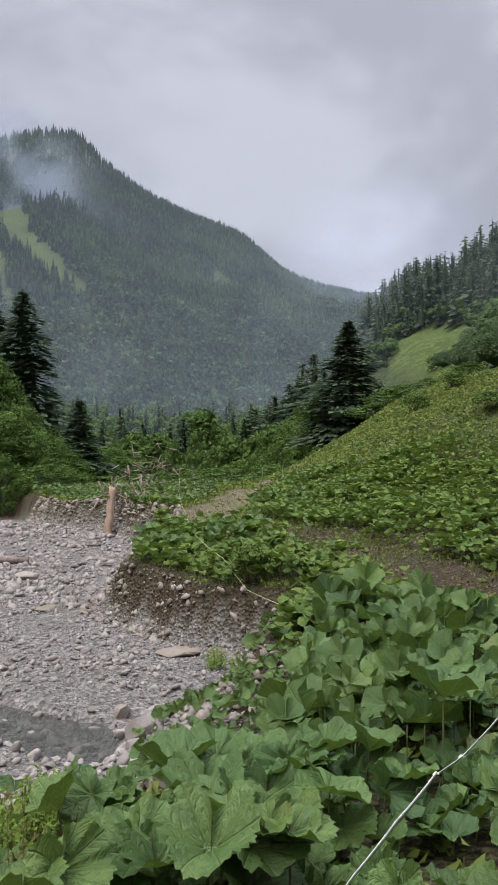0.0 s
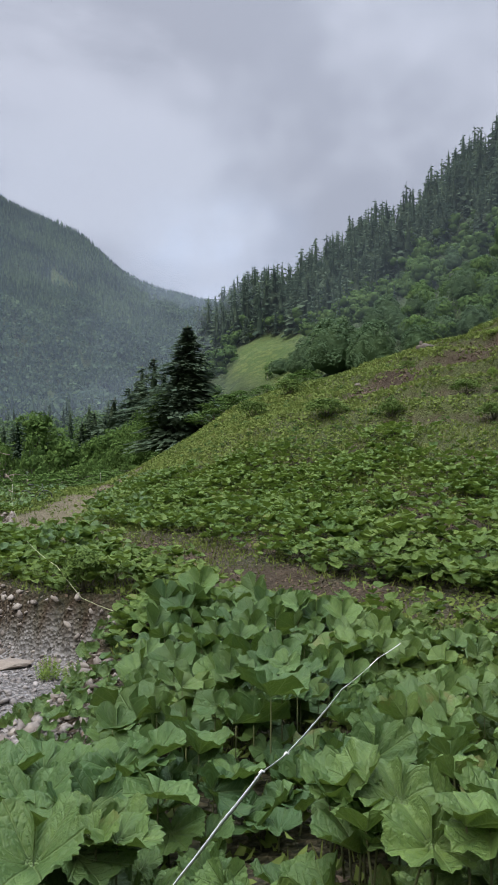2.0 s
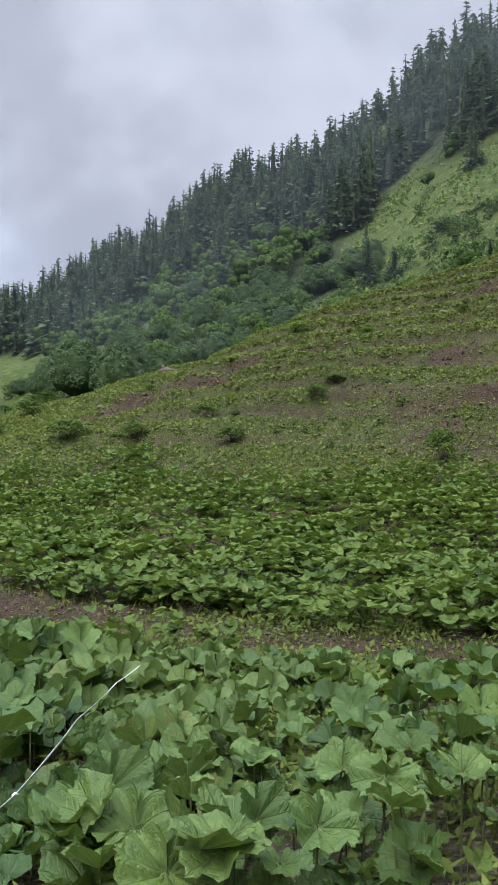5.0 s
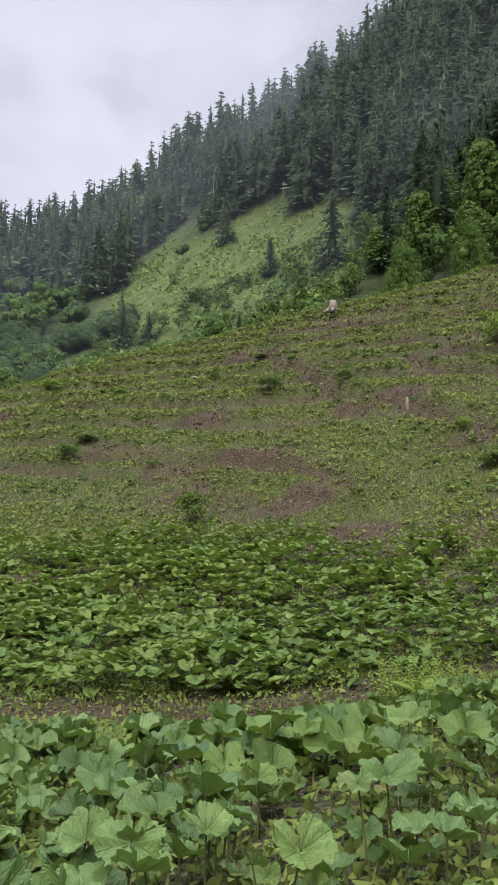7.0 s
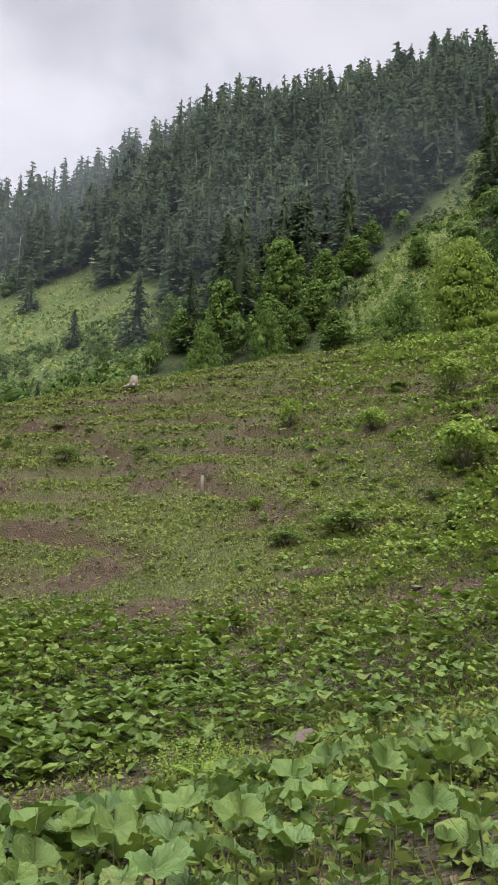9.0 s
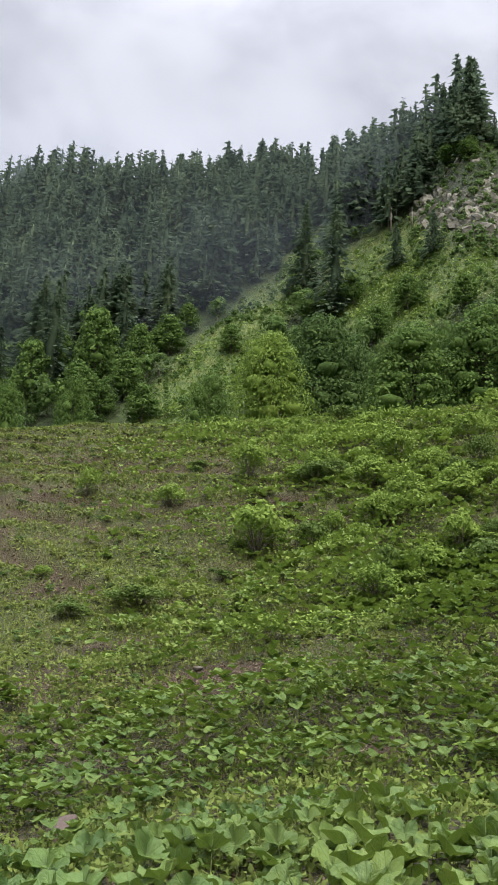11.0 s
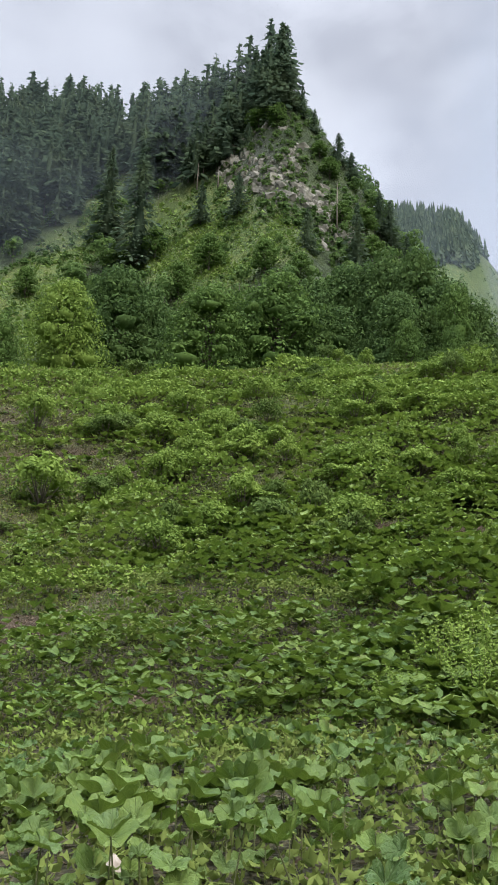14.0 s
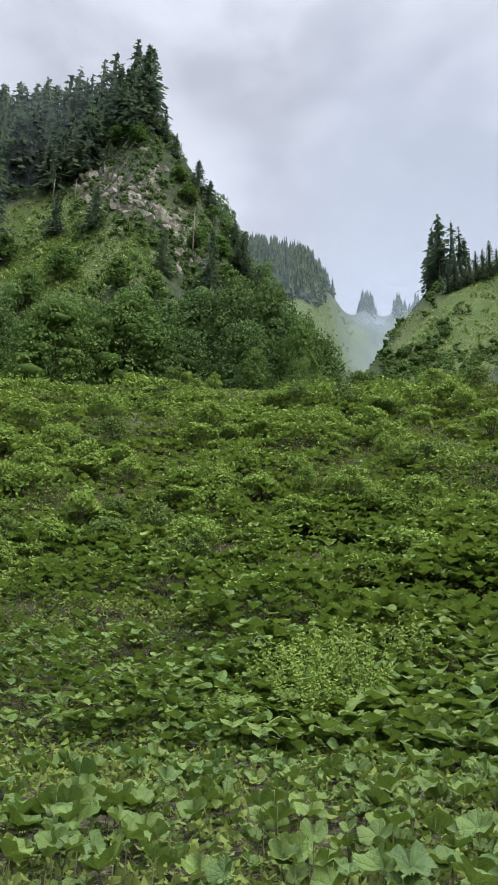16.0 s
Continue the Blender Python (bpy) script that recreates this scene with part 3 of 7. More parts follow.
def stem(radius, sides=5, top=0.96):
    verts = [(radius * math.cos(6.283 * k / sides), radius * math.sin(6.283 * k / sides), -0.03) for k in range(sides)] + [(0, 0, top)]
    return np.array(verts), np.array([(k, (k + 1) % sides, sides) for k in range(sides)])


def blob_tree(seed, leaves=70, leaf=(0.05, 0.10), solid=0.0):
    """A small far broadleaf crown: leaf clumps scattered over uneven lobes, one unit high; solid: how far the dense inside fills them."""
    g = np.random.default_rng(seed)
    verts, tris = [], []
    lobes = [(g.uniform(-0.22, 0.22), g.uniform(-0.22, 0.22), g.uniform(0.3, 0.78), g.uniform(0.16, 0.27)) for _ in range(7)]
    for i in range(leaves):
        x, y, z, q = lobes[i % 7]
        d = g.normal(size=3)
        d /= np.linalg.norm(d)
        d[2] = abs(d[2]) if g.random() < 0.75 else d[2]
        c = np.array((x, y, z)) + d * q * np.array((1, 1, 0.9))
        t = np.cross(d, g.normal(size=3))
        t /= np.linalg.norm(t)
        s = np.cross(d, t)
        e = g.uniform(*leaf)
        b0 = len(verts)
        verts += [c + t * e, c + s * e * 0.8 - d * 0.03, c - t * e, c - s * e * 0.8 - d * 0.03]
        tris += [(b0, b0 + 1, b0 + 2), (b0, b0 + 2, b0 + 3)]
    crown = np.array(verts), np.array(tris)
    if not solid:
        return crown
    bm = bmesh.new()
    bmesh.ops.create_icosphere(bm, subdivisions=1, radius=1.0)
    iv = np.array([q.co[:] for q in bm.verts])
    tf = np.array([[q.index for q in f.verts] for f in bm.faces])
    bm.free()
    return joined([crown] + [(iv * solid * q * g.uniform(0.85, 1.1, (len(iv), 1)) + np.array((x, y, z)), tf) for x, y, z, q in lobes[:4]])


FIR = [twig_spruce(170, s, slim=w, bare=b, twig=0.058, fat=1.2, tiers=13, core=0.3) for s, w, b in ((1, 0.22, 0.12), (2, 0.26, 0.06), (3, 0.19, 0.26), (4, 0.28, 0.04), (5, 0.21, 0.18))]
FIR_FAR = [conifer_lite(5, 4, s, slim=w) for s, w in ((11, 0.18), (12, 0.15), (13, 0.21))]
CROWN_FAR = [blob_tree(s, 22, (0.07, 0.12)) for s in (21, 22, 23)]
CROWN_MID = [blob_tree(s, 90, (0.042, 0.085)) for s in (24, 25, 26)]
CROWN_LOW = [blob_tree(s, 56, (0.05, 0.10), 0.85) for s in (24, 25, 26)]
STEM = stem(0.008, top=0.62)


def plant_points(n, az_lo, az_hi, r_lo, r_hi, seed):
    g = np.random.default_rng(seed)
    az = g.uniform(az_lo, az_hi, n)
    r = np.sqrt(g.uniform(r_lo ** 2, r_hi ** 2, n))
    x, y = r * np.sin(np.radians(az)), r * np.cos(np.radians(az))
    z = land(x, y)
    el = np.degrees(np.arctan2(z - EYE_Z, r))
    return g, az, r, x, y, z, el


def woods(name, label, templates, material, pts, height, seed, with_stem=False):
    g = np.random.default_rng(seed)
    n = len(pts)
    pick = g.integers(0, len(templates), n)
    pairs = []
    for k, t in enumerate(templates):
        sel = pts[pick == k]
        if len(sel):
            h = g.uniform(height[0], height[1], len(sel))
            w = h * g.uniform(0.8, 1.2, len(sel))
            pairs.append(scatter(t, sel - np.array((0, 0, 0.4)), g.uniform(0, 6.28, len(sel)), np.stack((w, w, h), 1)))
            if with_stem:
                stems.append(scatter(STEM, sel, g.uniform(0, 6.28, len(sel)), h))
    v, f = joined(pairs)
    return tagged(new(name, mesh_from(name, v, f, material)), label, "forest", kind="stuff")


stems = []
FOREST_LOW_AZ = [5, 8, 14.3, 17, 22, 30, 36, 41, 46, 52, 60, 66, 72, 77, 81, 84, 88, 90, 93, 96, 104, 109, 112, 116, 122]
FOREST_LOW_EL = [5.0, 6.6, 7.3, 8.8, 12.0, 14.6, 15.5, 20.0, 20.0, 20.0, 20.0, 23.5, 26.5, 29.5, 30.5, 31.8, 34.6, 36.6, 45, 45, 45, 45, 26.6, 27, 26.5]
# spruce forest on the steep slope: nearer trees fully branched, those beyond simpler
FIR_MID = [twig_spruce(104, s, slim=w, bare=b, twig=0.066, tiers=11, fat=1.35, core=0.3) for s, w, b in ((41, 0.24, 0.08), (42, 0.28, 0.04), (43, 0.21, 0.14), (44, 0.31, 0.02))]
for nearer in (True, False):
    g, az, r, x, y, z, el = plant_points(6800 if nearer else 8000, 5, 122, *((110, 300) if nearer else (300, 620)), 101 if nearer else 103)
    rr = by_azimuth(RIDGE_R, az, 2)
    op = open_patch(az, el, r, x, y) * ((r < rr * 0.92) | (az > 84))
    low = np.interp(az, FOREST_LOW_AZ, FOREST_LOW_EL)
    keep = (r < rr * 1.04) & (op < 0.35) & (el > low + 1.6 * fbm(x, y, 25, 203, 3)) & ~((az > 78) & (r > rr)) & ~((az > 83) & (g.random(len(r)) < 0.4))
    woods("spruce_forest" if nearer else "upper_spruce_forest", "dense grey green spruce forest on steep mountainside", FIR if nearer else FIR_MID, SPRUCE, np.stack((x, y, z), 1)[keep], (11, 30) if nearer else (12, 29), 102, nearer)
# mixed broadleaf wood below it
g, az, r, x, y, z, el = plant_points(6000, 8, 104, 110, 620, 111)
op = open_patch(az, el, r, x, y)
low = np.minimum(np.interp(az, FOREST_LOW_AZ, FOREST_LOW_EL), 31)
rr = by_azimuth(RIDGE_R, az, 2)
keep = (op < 0.3) & (el < low + 1.0) & (el > 1) & (r < rr) & ~((az > 9) & (az < 21.5) & (r < 290))
keep |= (op >= 0.3) & (g.random(len(r)) < 0.035)
keep &= ~((az > 79) & (az < 94.5) & (el > 24.8)) & ~((az < 37) & (r < 190))
woods("mixed_wood", "mixed broadleaf wood along lower mountainside", CROWN_LOW, BROAD, np.stack((x, y, z), 1)[keep & (r > 260)], (6, 12), 112, True)
woods("lower_mixed_wood", "mixed broadleaf wood at the foot of the mountainside", [blob_tree(s, 160, (0.036, 0.068)) for s in (61, 62, 63)], BROAD, np.stack((x, y, z), 1)[keep & (r <= 260)], (5, 10), 113, True)
# scrub and young trees at the foot of the slope
g, az, r, x, y, z, el = plant_points(1300, 37, 104, 74, 230, 118)
op = open_patch(az, el, r, x, y)
low = np.interp(az, FOREST_LOW_AZ, FOREST_LOW_EL)
keep = (el < low + 1.5) & ((op < 0.45) | (g.random(len(r)) < np.interp(az, [50, 60], [0.22, 0.04]))) & (el < 33) & (r < by_azimuth(RIDGE_R, az, 2))
keep &= ~((az > 79) & (az < 94.5) & (el > 24.8) & (g.random(len(r)) < 0.88)) & ~((az > 65) & (az < 79) & (np.abs(el - 20.9 - 0.885 * (az - 66.4)) < 3.2) & (g.random(len(r)) < 0.9))
woods("slope_scrub", "green scrub and young trees at the foot of the slope", CROWN_MID, BROAD, np.stack((x, y, z), 1)[keep], (2.5, 7), 119, True)
# low bushes and tussocks that roughen the steep open meadows
TUFT = [blob_tree(s, 13, (0.16, 0.32)) for s in (27, 28, 29)]
g, az, r, x, y, z, el = plant_points(26000, 30, 121, 72, 230, 145)
op = open_patch(az, el, r, x, y)
tus = ((op > 0.3) | (r < 1.8 * by_azimuth(CREST_R, az, 2))) & (fbm(x, y, 11, 147, 3) + 0.5 * g.random(len(r)) > np.interp(az, [52, 62], [0.12, 0.36])) & (r < by_azimuth(RIDGE_R, az, 2)) & ~((az > 78) & (az < 95) & (el > 24.5) & (g.random(len(r)) < 0.7))
big = tus & (g.random(len(r)) < 0.035)
woods("meadow_tussocks", "rough green tussocks of herbs on the steep meadow", TUFT, BROAD, np.stack((x, y, z + 0.4), 1)[tus & ~big], (0.6, 1.6), 148)
woods("slope_bushes", "small green bushes dotted over the steep meadow", CROWN_MID, BROAD, np.stack((x, y, z), 1)[big], (1.2, 3.2), 149)
g, az, r, x, y, z, el = plant_points(2600, 106.5, 120, 85, 320, 155)
keep = (fbm(x, y, 26, 157, 3) + 0.35 * smooth(110.5, 107.5, az) > 0.30) & (el > 14) & (el < 27)
woods("gully_scrub", "dark green scrub in gullies of the steep meadow", CROWN_LOW, BROAD, np.stack((x, y, z), 1)[keep], (1.4, 3.8), 156)
# low bushes on and round the rock face
g, az, r, x, y, z, el = plant_points(3000, 84, 101, 130, 260, 141)
keep = (el > 27) & (g.random(len(r)) < np.interp(el, [27, 31, 34, 36], [0.04, 0.10, 0.45, 0.9])) & (r < by_azimuth(RIDGE_R, az, 2) * 1.02) & (fbm(x, y, 8, 143, 2) > -0.15)
woods("rock_scrub", "low green bushes growing on the rocky knob", CROWN_MID, BROAD, np.stack((x, y, z), 1)[keep], (1.2, 3.6), 142)
g, az, r, x, y, z, el = plant_points(1500, 99, 112, 260, 700, 151)
keep = (el > 18) & (el < 27) & (fbm(x, y, 40, 153, 3) > 0.0) & (az < 106.5)
woods("side_valley_bushes", "green bushes on the steep slope of the side valley", CROWN_FAR, BROAD, np.stack((x, y, z), 1)[keep], (2, 5), 152)
# wood on the valley floor
g, az, r, x, y, z, el = plant_points(700, -23, 6, 150, 520, 115)
keep = (np.hypot(az + 1.6, (r - 420) / 60) > 1.2)
low = g.random(len(r)) < 0.7
woods("valley_wood", "mixed wood on the valley floor", CROWN_MID, BROAD, np.stack((x, y, z), 1)[keep & low], (6, 13), 116, True)
woods("valley_spruces", "dark spruces on the valley floor", FIR, SPRUCE, np.stack((x, y, z), 1)[keep & ~low], (10, 19), 117, True)
# far mountain
g, az, r, x, y, z, el = plant_points(24000, -24, 10, 480, 1750, 121)
keep = (far_clearing(az, el, x, y) < 0.4) & (r < by_azimuth(FAR_R, az, 2) * 1.03) & ~((el > 17.6 + 0.9 * fbm(x, y, 60, 8, 2)) & (az < -9.8) & (g.random(len(r)) < 0.7))
conif = (el > 9 + 6 * fbm(x, y, 90, 33, 3)) | (g.random(len(r)) < 0.3)
P = np.stack((x, y, z), 1)
woods("far_forest", "distant hazy conifer forest on a mountain flank", FIR_FAR, FAR_WOOD, P[keep & conif], (14, 24), 122)
woods("far_broadleaf_wood", "distant hazy broadleaf wood on a mountain flank", CROWN_FAR, FAR_WOOD, P[keep & ~conif & (g.random(len(r)) < 0.7)], (13, 24), 123)
v, f = joined(stems)
tagged(new("forest_stems", mesh_from("forest_stems", v, f, BARK)), "slender grey brown conifer stems in the forest", "tree trunks", kind="stuff")
# far spruce wood on the next ridge up the side valley
g, az, r, x, y, z, el = plant_points(2600, 93, 105, 480, 860, 131)
keep = (el > 26.0 + 0.9 * fbm(x, y, 60, 135, 3)) & (r < 860) & (g.random(len(r)) < smooth(105.2, 103.4, az))
woods("far_ridge_forest", "dark spruce wood on a misty ridge", FIR_FAR, SPRUCE, np.stack((x, y, z), 1)[keep], (13, 27), 132)
g, az, r, x, y, z, el = plant_points(1100, 105.8, 113, 780, 960, 133)
near = np.exp(-((az - 107.5) / 0.55) ** 2) + 0.6 * np.exp(-((az - 109.9) / 0.35) ** 2) + 0.5 * np.exp(-((az - 111.2) / 0.5) ** 2)
for lo, hi, size in ((0.08, 0.45, (8, 17)), (0.45, 1.2, (16, 28))):
    keep = (near > lo) & (near <= hi) & (el > 22.5) & (g.random(len(r)) < near)
    woods("misty_spruce_grove", "spruce grove half hidden in mist", FIR_FAR, SPRUCE, np.stack((x, y, z), 1)[keep], size, 134)


# ---------------------------------------------------------------- single trees
def part(name, mesh, parent, label=""):
    ob = new(name, mesh)
    ob.parent = parent
    if label:
        tagged(ob, label)
    return ob


def thing(name, place, label, category, group=""):
    ob = new(name)
    ob.empty_display_size = 0.2
    ob.location = place
    return tagged(ob, label, category, group)


def tube(points, radii, sides=6):
    """A tapered tube along points; returns verts, tris."""
    pts = [np.array(p, float) for p in points]
    verts, tris = [], []
    for i, (p, q) in enumerate(zip(pts, radii)):
        d = pts[min(i + 1, len(pts) - 1)] - pts[max(i - 1, 0)]
        d = d / (np.linalg.norm(d) + 1e-9)
        u = np.cross(d, (0.3, 0.9, 0.1) if abs(d[2]) > 0.7 else (0, 0, 1.0))
        u /= np.linalg.norm(u)
        w = np.cross(d, u)
        for k in range(sides):
            a = 6.28318 * k / sides
            verts.append(p + q * (math.cos(a) * u + math.sin(a) * w))
    for i in range(len(pts) - 1):
        for k in range(sides):
            a, b = i * sides + k, i * sides + (k + 1) % sides
            tris += [(a, b, b + sides), (a, b + sides, a + sides)]
    n = len(verts)
    verts += [pts[0], pts[-1]]
    for k in range(sides):
        tris += [((k + 1) % sides, k, n), ((len(pts) - 1) * sides + k, (len(pts) - 1) * sides + (k + 1) % sides, n + 1)]
    return np.array(verts), np.array(tris)


def leaf_cards(g, centres, normals, sizes, droop=0.25, jitter=0.45):
    """Small pointed, folded leaf clumps (two triangles each) facing roughly along the normals."""
    n = len(centres)
    d = normals + g.normal(size=(n, 3)) * jitter
    d /= np.linalg.norm(d, axis=1)[:, None]
    t = np.cross(d, g.normal(size=(n, 3)))
    t /= np.linalg.norm(t, axis=1)[:, None]
    s = np.cross(d, t)
    e = sizes[:, None]
    v = np.stack((centres + t * e, centres + s * e * 0.62 - d * e * droop, centres - t * e, centres - s * e * 0.62 - d * e * droop), 1)
    v = v.reshape(-1, 3)
    b = np.arange(n) * 4
    f = np.concatenate((np.stack((b, b + 1, b + 2), 1), np.stack((b, b + 2, b + 3), 1)))
    return v, f


def broadleaf(seed, height=1.0, width=0.9, lobes=22, leaves=2600, card=0.02, low=0.16):
    """A broadleaf tree, one unit high: trunk and limbs, and a crown of uneven lobes of small leaf clumps."""
    g = np.random.default_rng(seed)
    hearts = []
    wood = [tube([(0, 0, -0.03), (0.01, 0.005, 0.2), (0.0, 0.01, 0.45), (0.01, 0, 0.7)], [0.028, 0.022, 0.014, 0.005])]
    cs, ns, ss = [], [], []
    for i in range(lobes):
        u = (i + 0.5) / lobes
        z = low + 0.1 + (0.86 - low) * u + g.uniform(-0.03, 0.03)
        ring = math.sin(math.pi * min(1, (0.22 + 0.8 * u))) ** 0.7 * 0.5 * width * g.uniform(0.5, 0.82)
        a = i * 2.4 + g.uniform(-0.4, 0.4)
        c = np.array((ring * math.cos(a), ring * math.sin(a), z))
        q = g.uniform(0.12, 0.19) * (1.15 - 0.4 * u)
        hearts.append((c, q))
        wood.append(tube([(0, 0, max(0.12, z - 0.25)), c * 0.5 + np.array((0, 0, 0.5 * (z - 0.16))), c * 0.95], [0.011, 0.007, 0.002], 4))
        k = leaves // lobes
        d = g.normal(size=(k, 3))
        d[:, 2] = d[:, 2] * 0.95 + 0.2
        d /= np.linalg.norm(d, axis=1)[:, None]
        rad = q * g.uniform(0.78, 1.08, k)
        cs.append(c + d * rad[:, None] * np.array((1.15, 1.15, 0.8)))
        ns.append(d)
        ss.append(g.uniform(0.6, 1.4, k) * card)
    # the dense inside of each lobe
    bm = bmesh.new()
    bmesh.ops.create_icosphere(bm, subdivisions=1, radius=1.0)
    ball = np.array([p.co[:] for p in bm.verts])
    faces = np.array([[p.index for p in f.verts] for f in bm.faces])
    bm.free()
    inside = [(c + ball * q * 0.5 * g.uniform(0.6, 1.2, (len(ball), 1)) * np.array((1.1, 1.1, 0.75)), faces) for c, q in hearts]
    return joined(wood), joined(inside + [leaf_cards(g, np.concatenate(cs), np.concatenate(ns), np.concatenate(ss))])


def round_crown(seed, leaves=6400, card=0.0175):
    """A dense dome-shaped crown of many rounded lobes down to the ground, one unit high and about as wide."""
    g = np.random.default_rng(seed)
    wood = [tube([(0, 0, -0.05), (0.01, 0, 0.3), (0, 0, 0.6)], [0.035, 0.026, 0.008])]
    cs, ns, ss = [], [], []
    lobes = 46
    for i in range(lobes):
        z = 0.10 + 0.80 * (i + 0.5) / lobes
        ring = 0.44 * math.sqrt(max(0.02, 1 - ((z - 0.28) / 0.66) ** 2)) * g.uniform(0.72, 0.98)
        a = i * 2.4 + g.uniform(-0.3, 0.3)
        p = np.array((ring * math.cos(a), ring * math.sin(a), z))
        size = g.uniform(0.12, 0.19)
        k = leaves // lobes
        d = g.normal(size=(k, 3))
        d = d + 1.3 * p / np.linalg.norm(p) + np.array((0, 0, 0.5))
        d /= np.linalg.norm(d, axis=1)[:, None]
        cs.append(p * 0.86 + d * (size * g.uniform(0.9, 1.06, k))[:, None])
        ns.append(d)
        ss.append(g.uniform(0.6, 1.4, k) * card)
    # the dense inside of the crown, lumpy where the lobes meet
    bm = bmesh.new()
    bmesh.ops.create_icosphere(bm, subdivisions=3, radius=1.0)
    inner = np.array([q.co[:] for q in bm.verts])
    faces = np.array([[q.index for q in f.verts] for f in bm.faces])
    bm.free()
    centres = np.array([c.mean(0) for c in cs])
    centres = centres - np.array((0, 0, 0.3))
    unit = centres / np.linalg.norm(centres, axis=1)[:, None]
    near = (inner @ unit.T).max(1)
    rad = 0.70 + 0.30 * smooth(0.80, 0.99, near)
    inner = inner * rad[:, None] * np.array((0.36, 0.36, 0.46)) + np.array((0, 0, 0.32))
    inner[:, 2] = np.maximum(inner[:, 2], 0.0)
    return joined(wood), joined([(inner, faces), leaf_cards(g, np.concatenate(cs), np.concatenate(ns), np.concatenate(ss), 0.2, 0.3)])


def pair_meshes(name, pair, leaf_mat, bark_mat, leaf_name):
    wood, crown = pair
    return mesh_from(name + "_trunk", *wood, bark_mat, True), mesh_from(name + "_" + leaf_name, *crown, leaf_mat)


SYCAMORE = foliage("sycamore_leaves", (0.042, 0.080, 0.022), (0.080, 0.138, 0.036), (0.128, 0.20, 0.052), 0.8, 0.28, 5, 0.05)
BRIGHT = foliage("young_leaves", (0.075, 0.13, 0.026), (0.15, 0.225, 0.044), (0.215, 0.30, 0.066), 0.75, 0.3, 2, 0.08)
DULL = foliage("dark_leaves", (0.034, 0.066, 0.022), (0.066, 0.114, 0.036), (0.108, 0.168, 0.05), 0.8, 0.25, 5, 0.05)
DOME = foliage("dome_leaves", (0.042, 0.078, 0.038), (0.076, 0.128, 0.058), (0.122, 0.182, 0.080), 0.7, 0.3, 9, 0.12)
TREES = {
    "hero": [pair_meshes("hero", (tube([(0, 0, -0.03), (0, 0, 0.5), (0, 0, 0.98)], [0.016, 0.009, 0.002], 7), twig_spruce(8000, 359, slim=0.28, bare=0.03, twig=0.026, tiers=26, core=0.5, sag=0.3)), SPRUCE, BARK, "crown")],
    "dome": [pair_meshes("dome", round_crown(s), DOME, BARK, "crown") for s in (301, 302, 303)],
    "maple": [pair_meshes("maple", broadleaf(s, width=0.65, lobes=30, leaves=9500, card=0.0125, low=0.10), SYCAMORE, BARK, "crown") for s in (311, 312, 313)],
    "bright": [pair_meshes("bright", broadleaf(s, width=0.62, lobes=26, leaves=9000, card=0.012, low=0.2), BRIGHT, BARK, "crown") for s in (321,)],
    "dark": [pair_meshes("dark", broadleaf(s, width=0.5, lobes=36, leaves=9500, card=0.0118, low=0.06), DULL, BARK, "crown") for s in (331, 332, 333)],
    "maple_far": [pair_meshes("maple_far", broadleaf(s, width=0.65, lobes=20, leaves=2000, card=0.026, low=0.10), SYCAMORE, BARK, "crown") for s in (315, 316, 317)],
    "spruce_far": [pair_meshes("spruce_far", (tube([(0, 0, -0.03), (0, 0, 0.5), (0, 0, 0.98)], [0.016, 0.009, 0.002], 5), twig_spruce(900, s, slim=w, bare=0.02, twig=0.042, tiers=18, core=0.35)), SPRUCE, BARK, "crown") for s, w in ((355, 0.27), (356, 0.24), (357, 0.30))],
    "crest_shrub": [pair_meshes("crest_shrub", broadleaf(s, width=1.2, lobes=22, leaves=2600, card=0.022, low=-0.05), SYCAMORE, BARK, "crown") for s in (345, 346)],
    "shrub": [pair_meshes("shrub", broadleaf(s, width=1.5, lobes=18, leaves=1100, card=0.034, low=-0.05), SYCAMORE, BARK, "crown") for s in (341, 342)],
    "spruce": [pair_meshes("spruce", (tube([(0, 0, -0.03), (0, 0, 0.5), (0, 0, 0.98)], [0.016, 0.009, 0.002], 7), twig_spruce(4200, s, slim=w, bare=0.02, twig=0.030, tiers=24, core=0.35, sag=0.35)), SPRUCE, BARK, "crown") for s, w in ((351, 0.27), (352, 0.24), (353, 0.30))],
}
TREE_WORDS = {
    "dome": ("round-crowned dark green broadleaf tree on the far pasture edge", "broadleaf tree"), "maple": ("leafy green sycamore tree beyond the meadow crest", "broadleaf tree"),
    "bright": ("bright yellow green broadleaf tree above the meadow crest", "broadleaf tree"), "dark": ("tall dense dark green tree behind the meadow crest", "broadleaf tree"),
    "crest_shrub": ("low green shrub on the meadow crest", "shrub"), "shrub": ("low spreading green shrub beside the stream valley", "shrub"), "spruce": ("dark green spruce tree with drooping boughs", "spruce tree"), "hero": ("broad solitary spruce on the shoulder of the meadow", "spruce tree")}


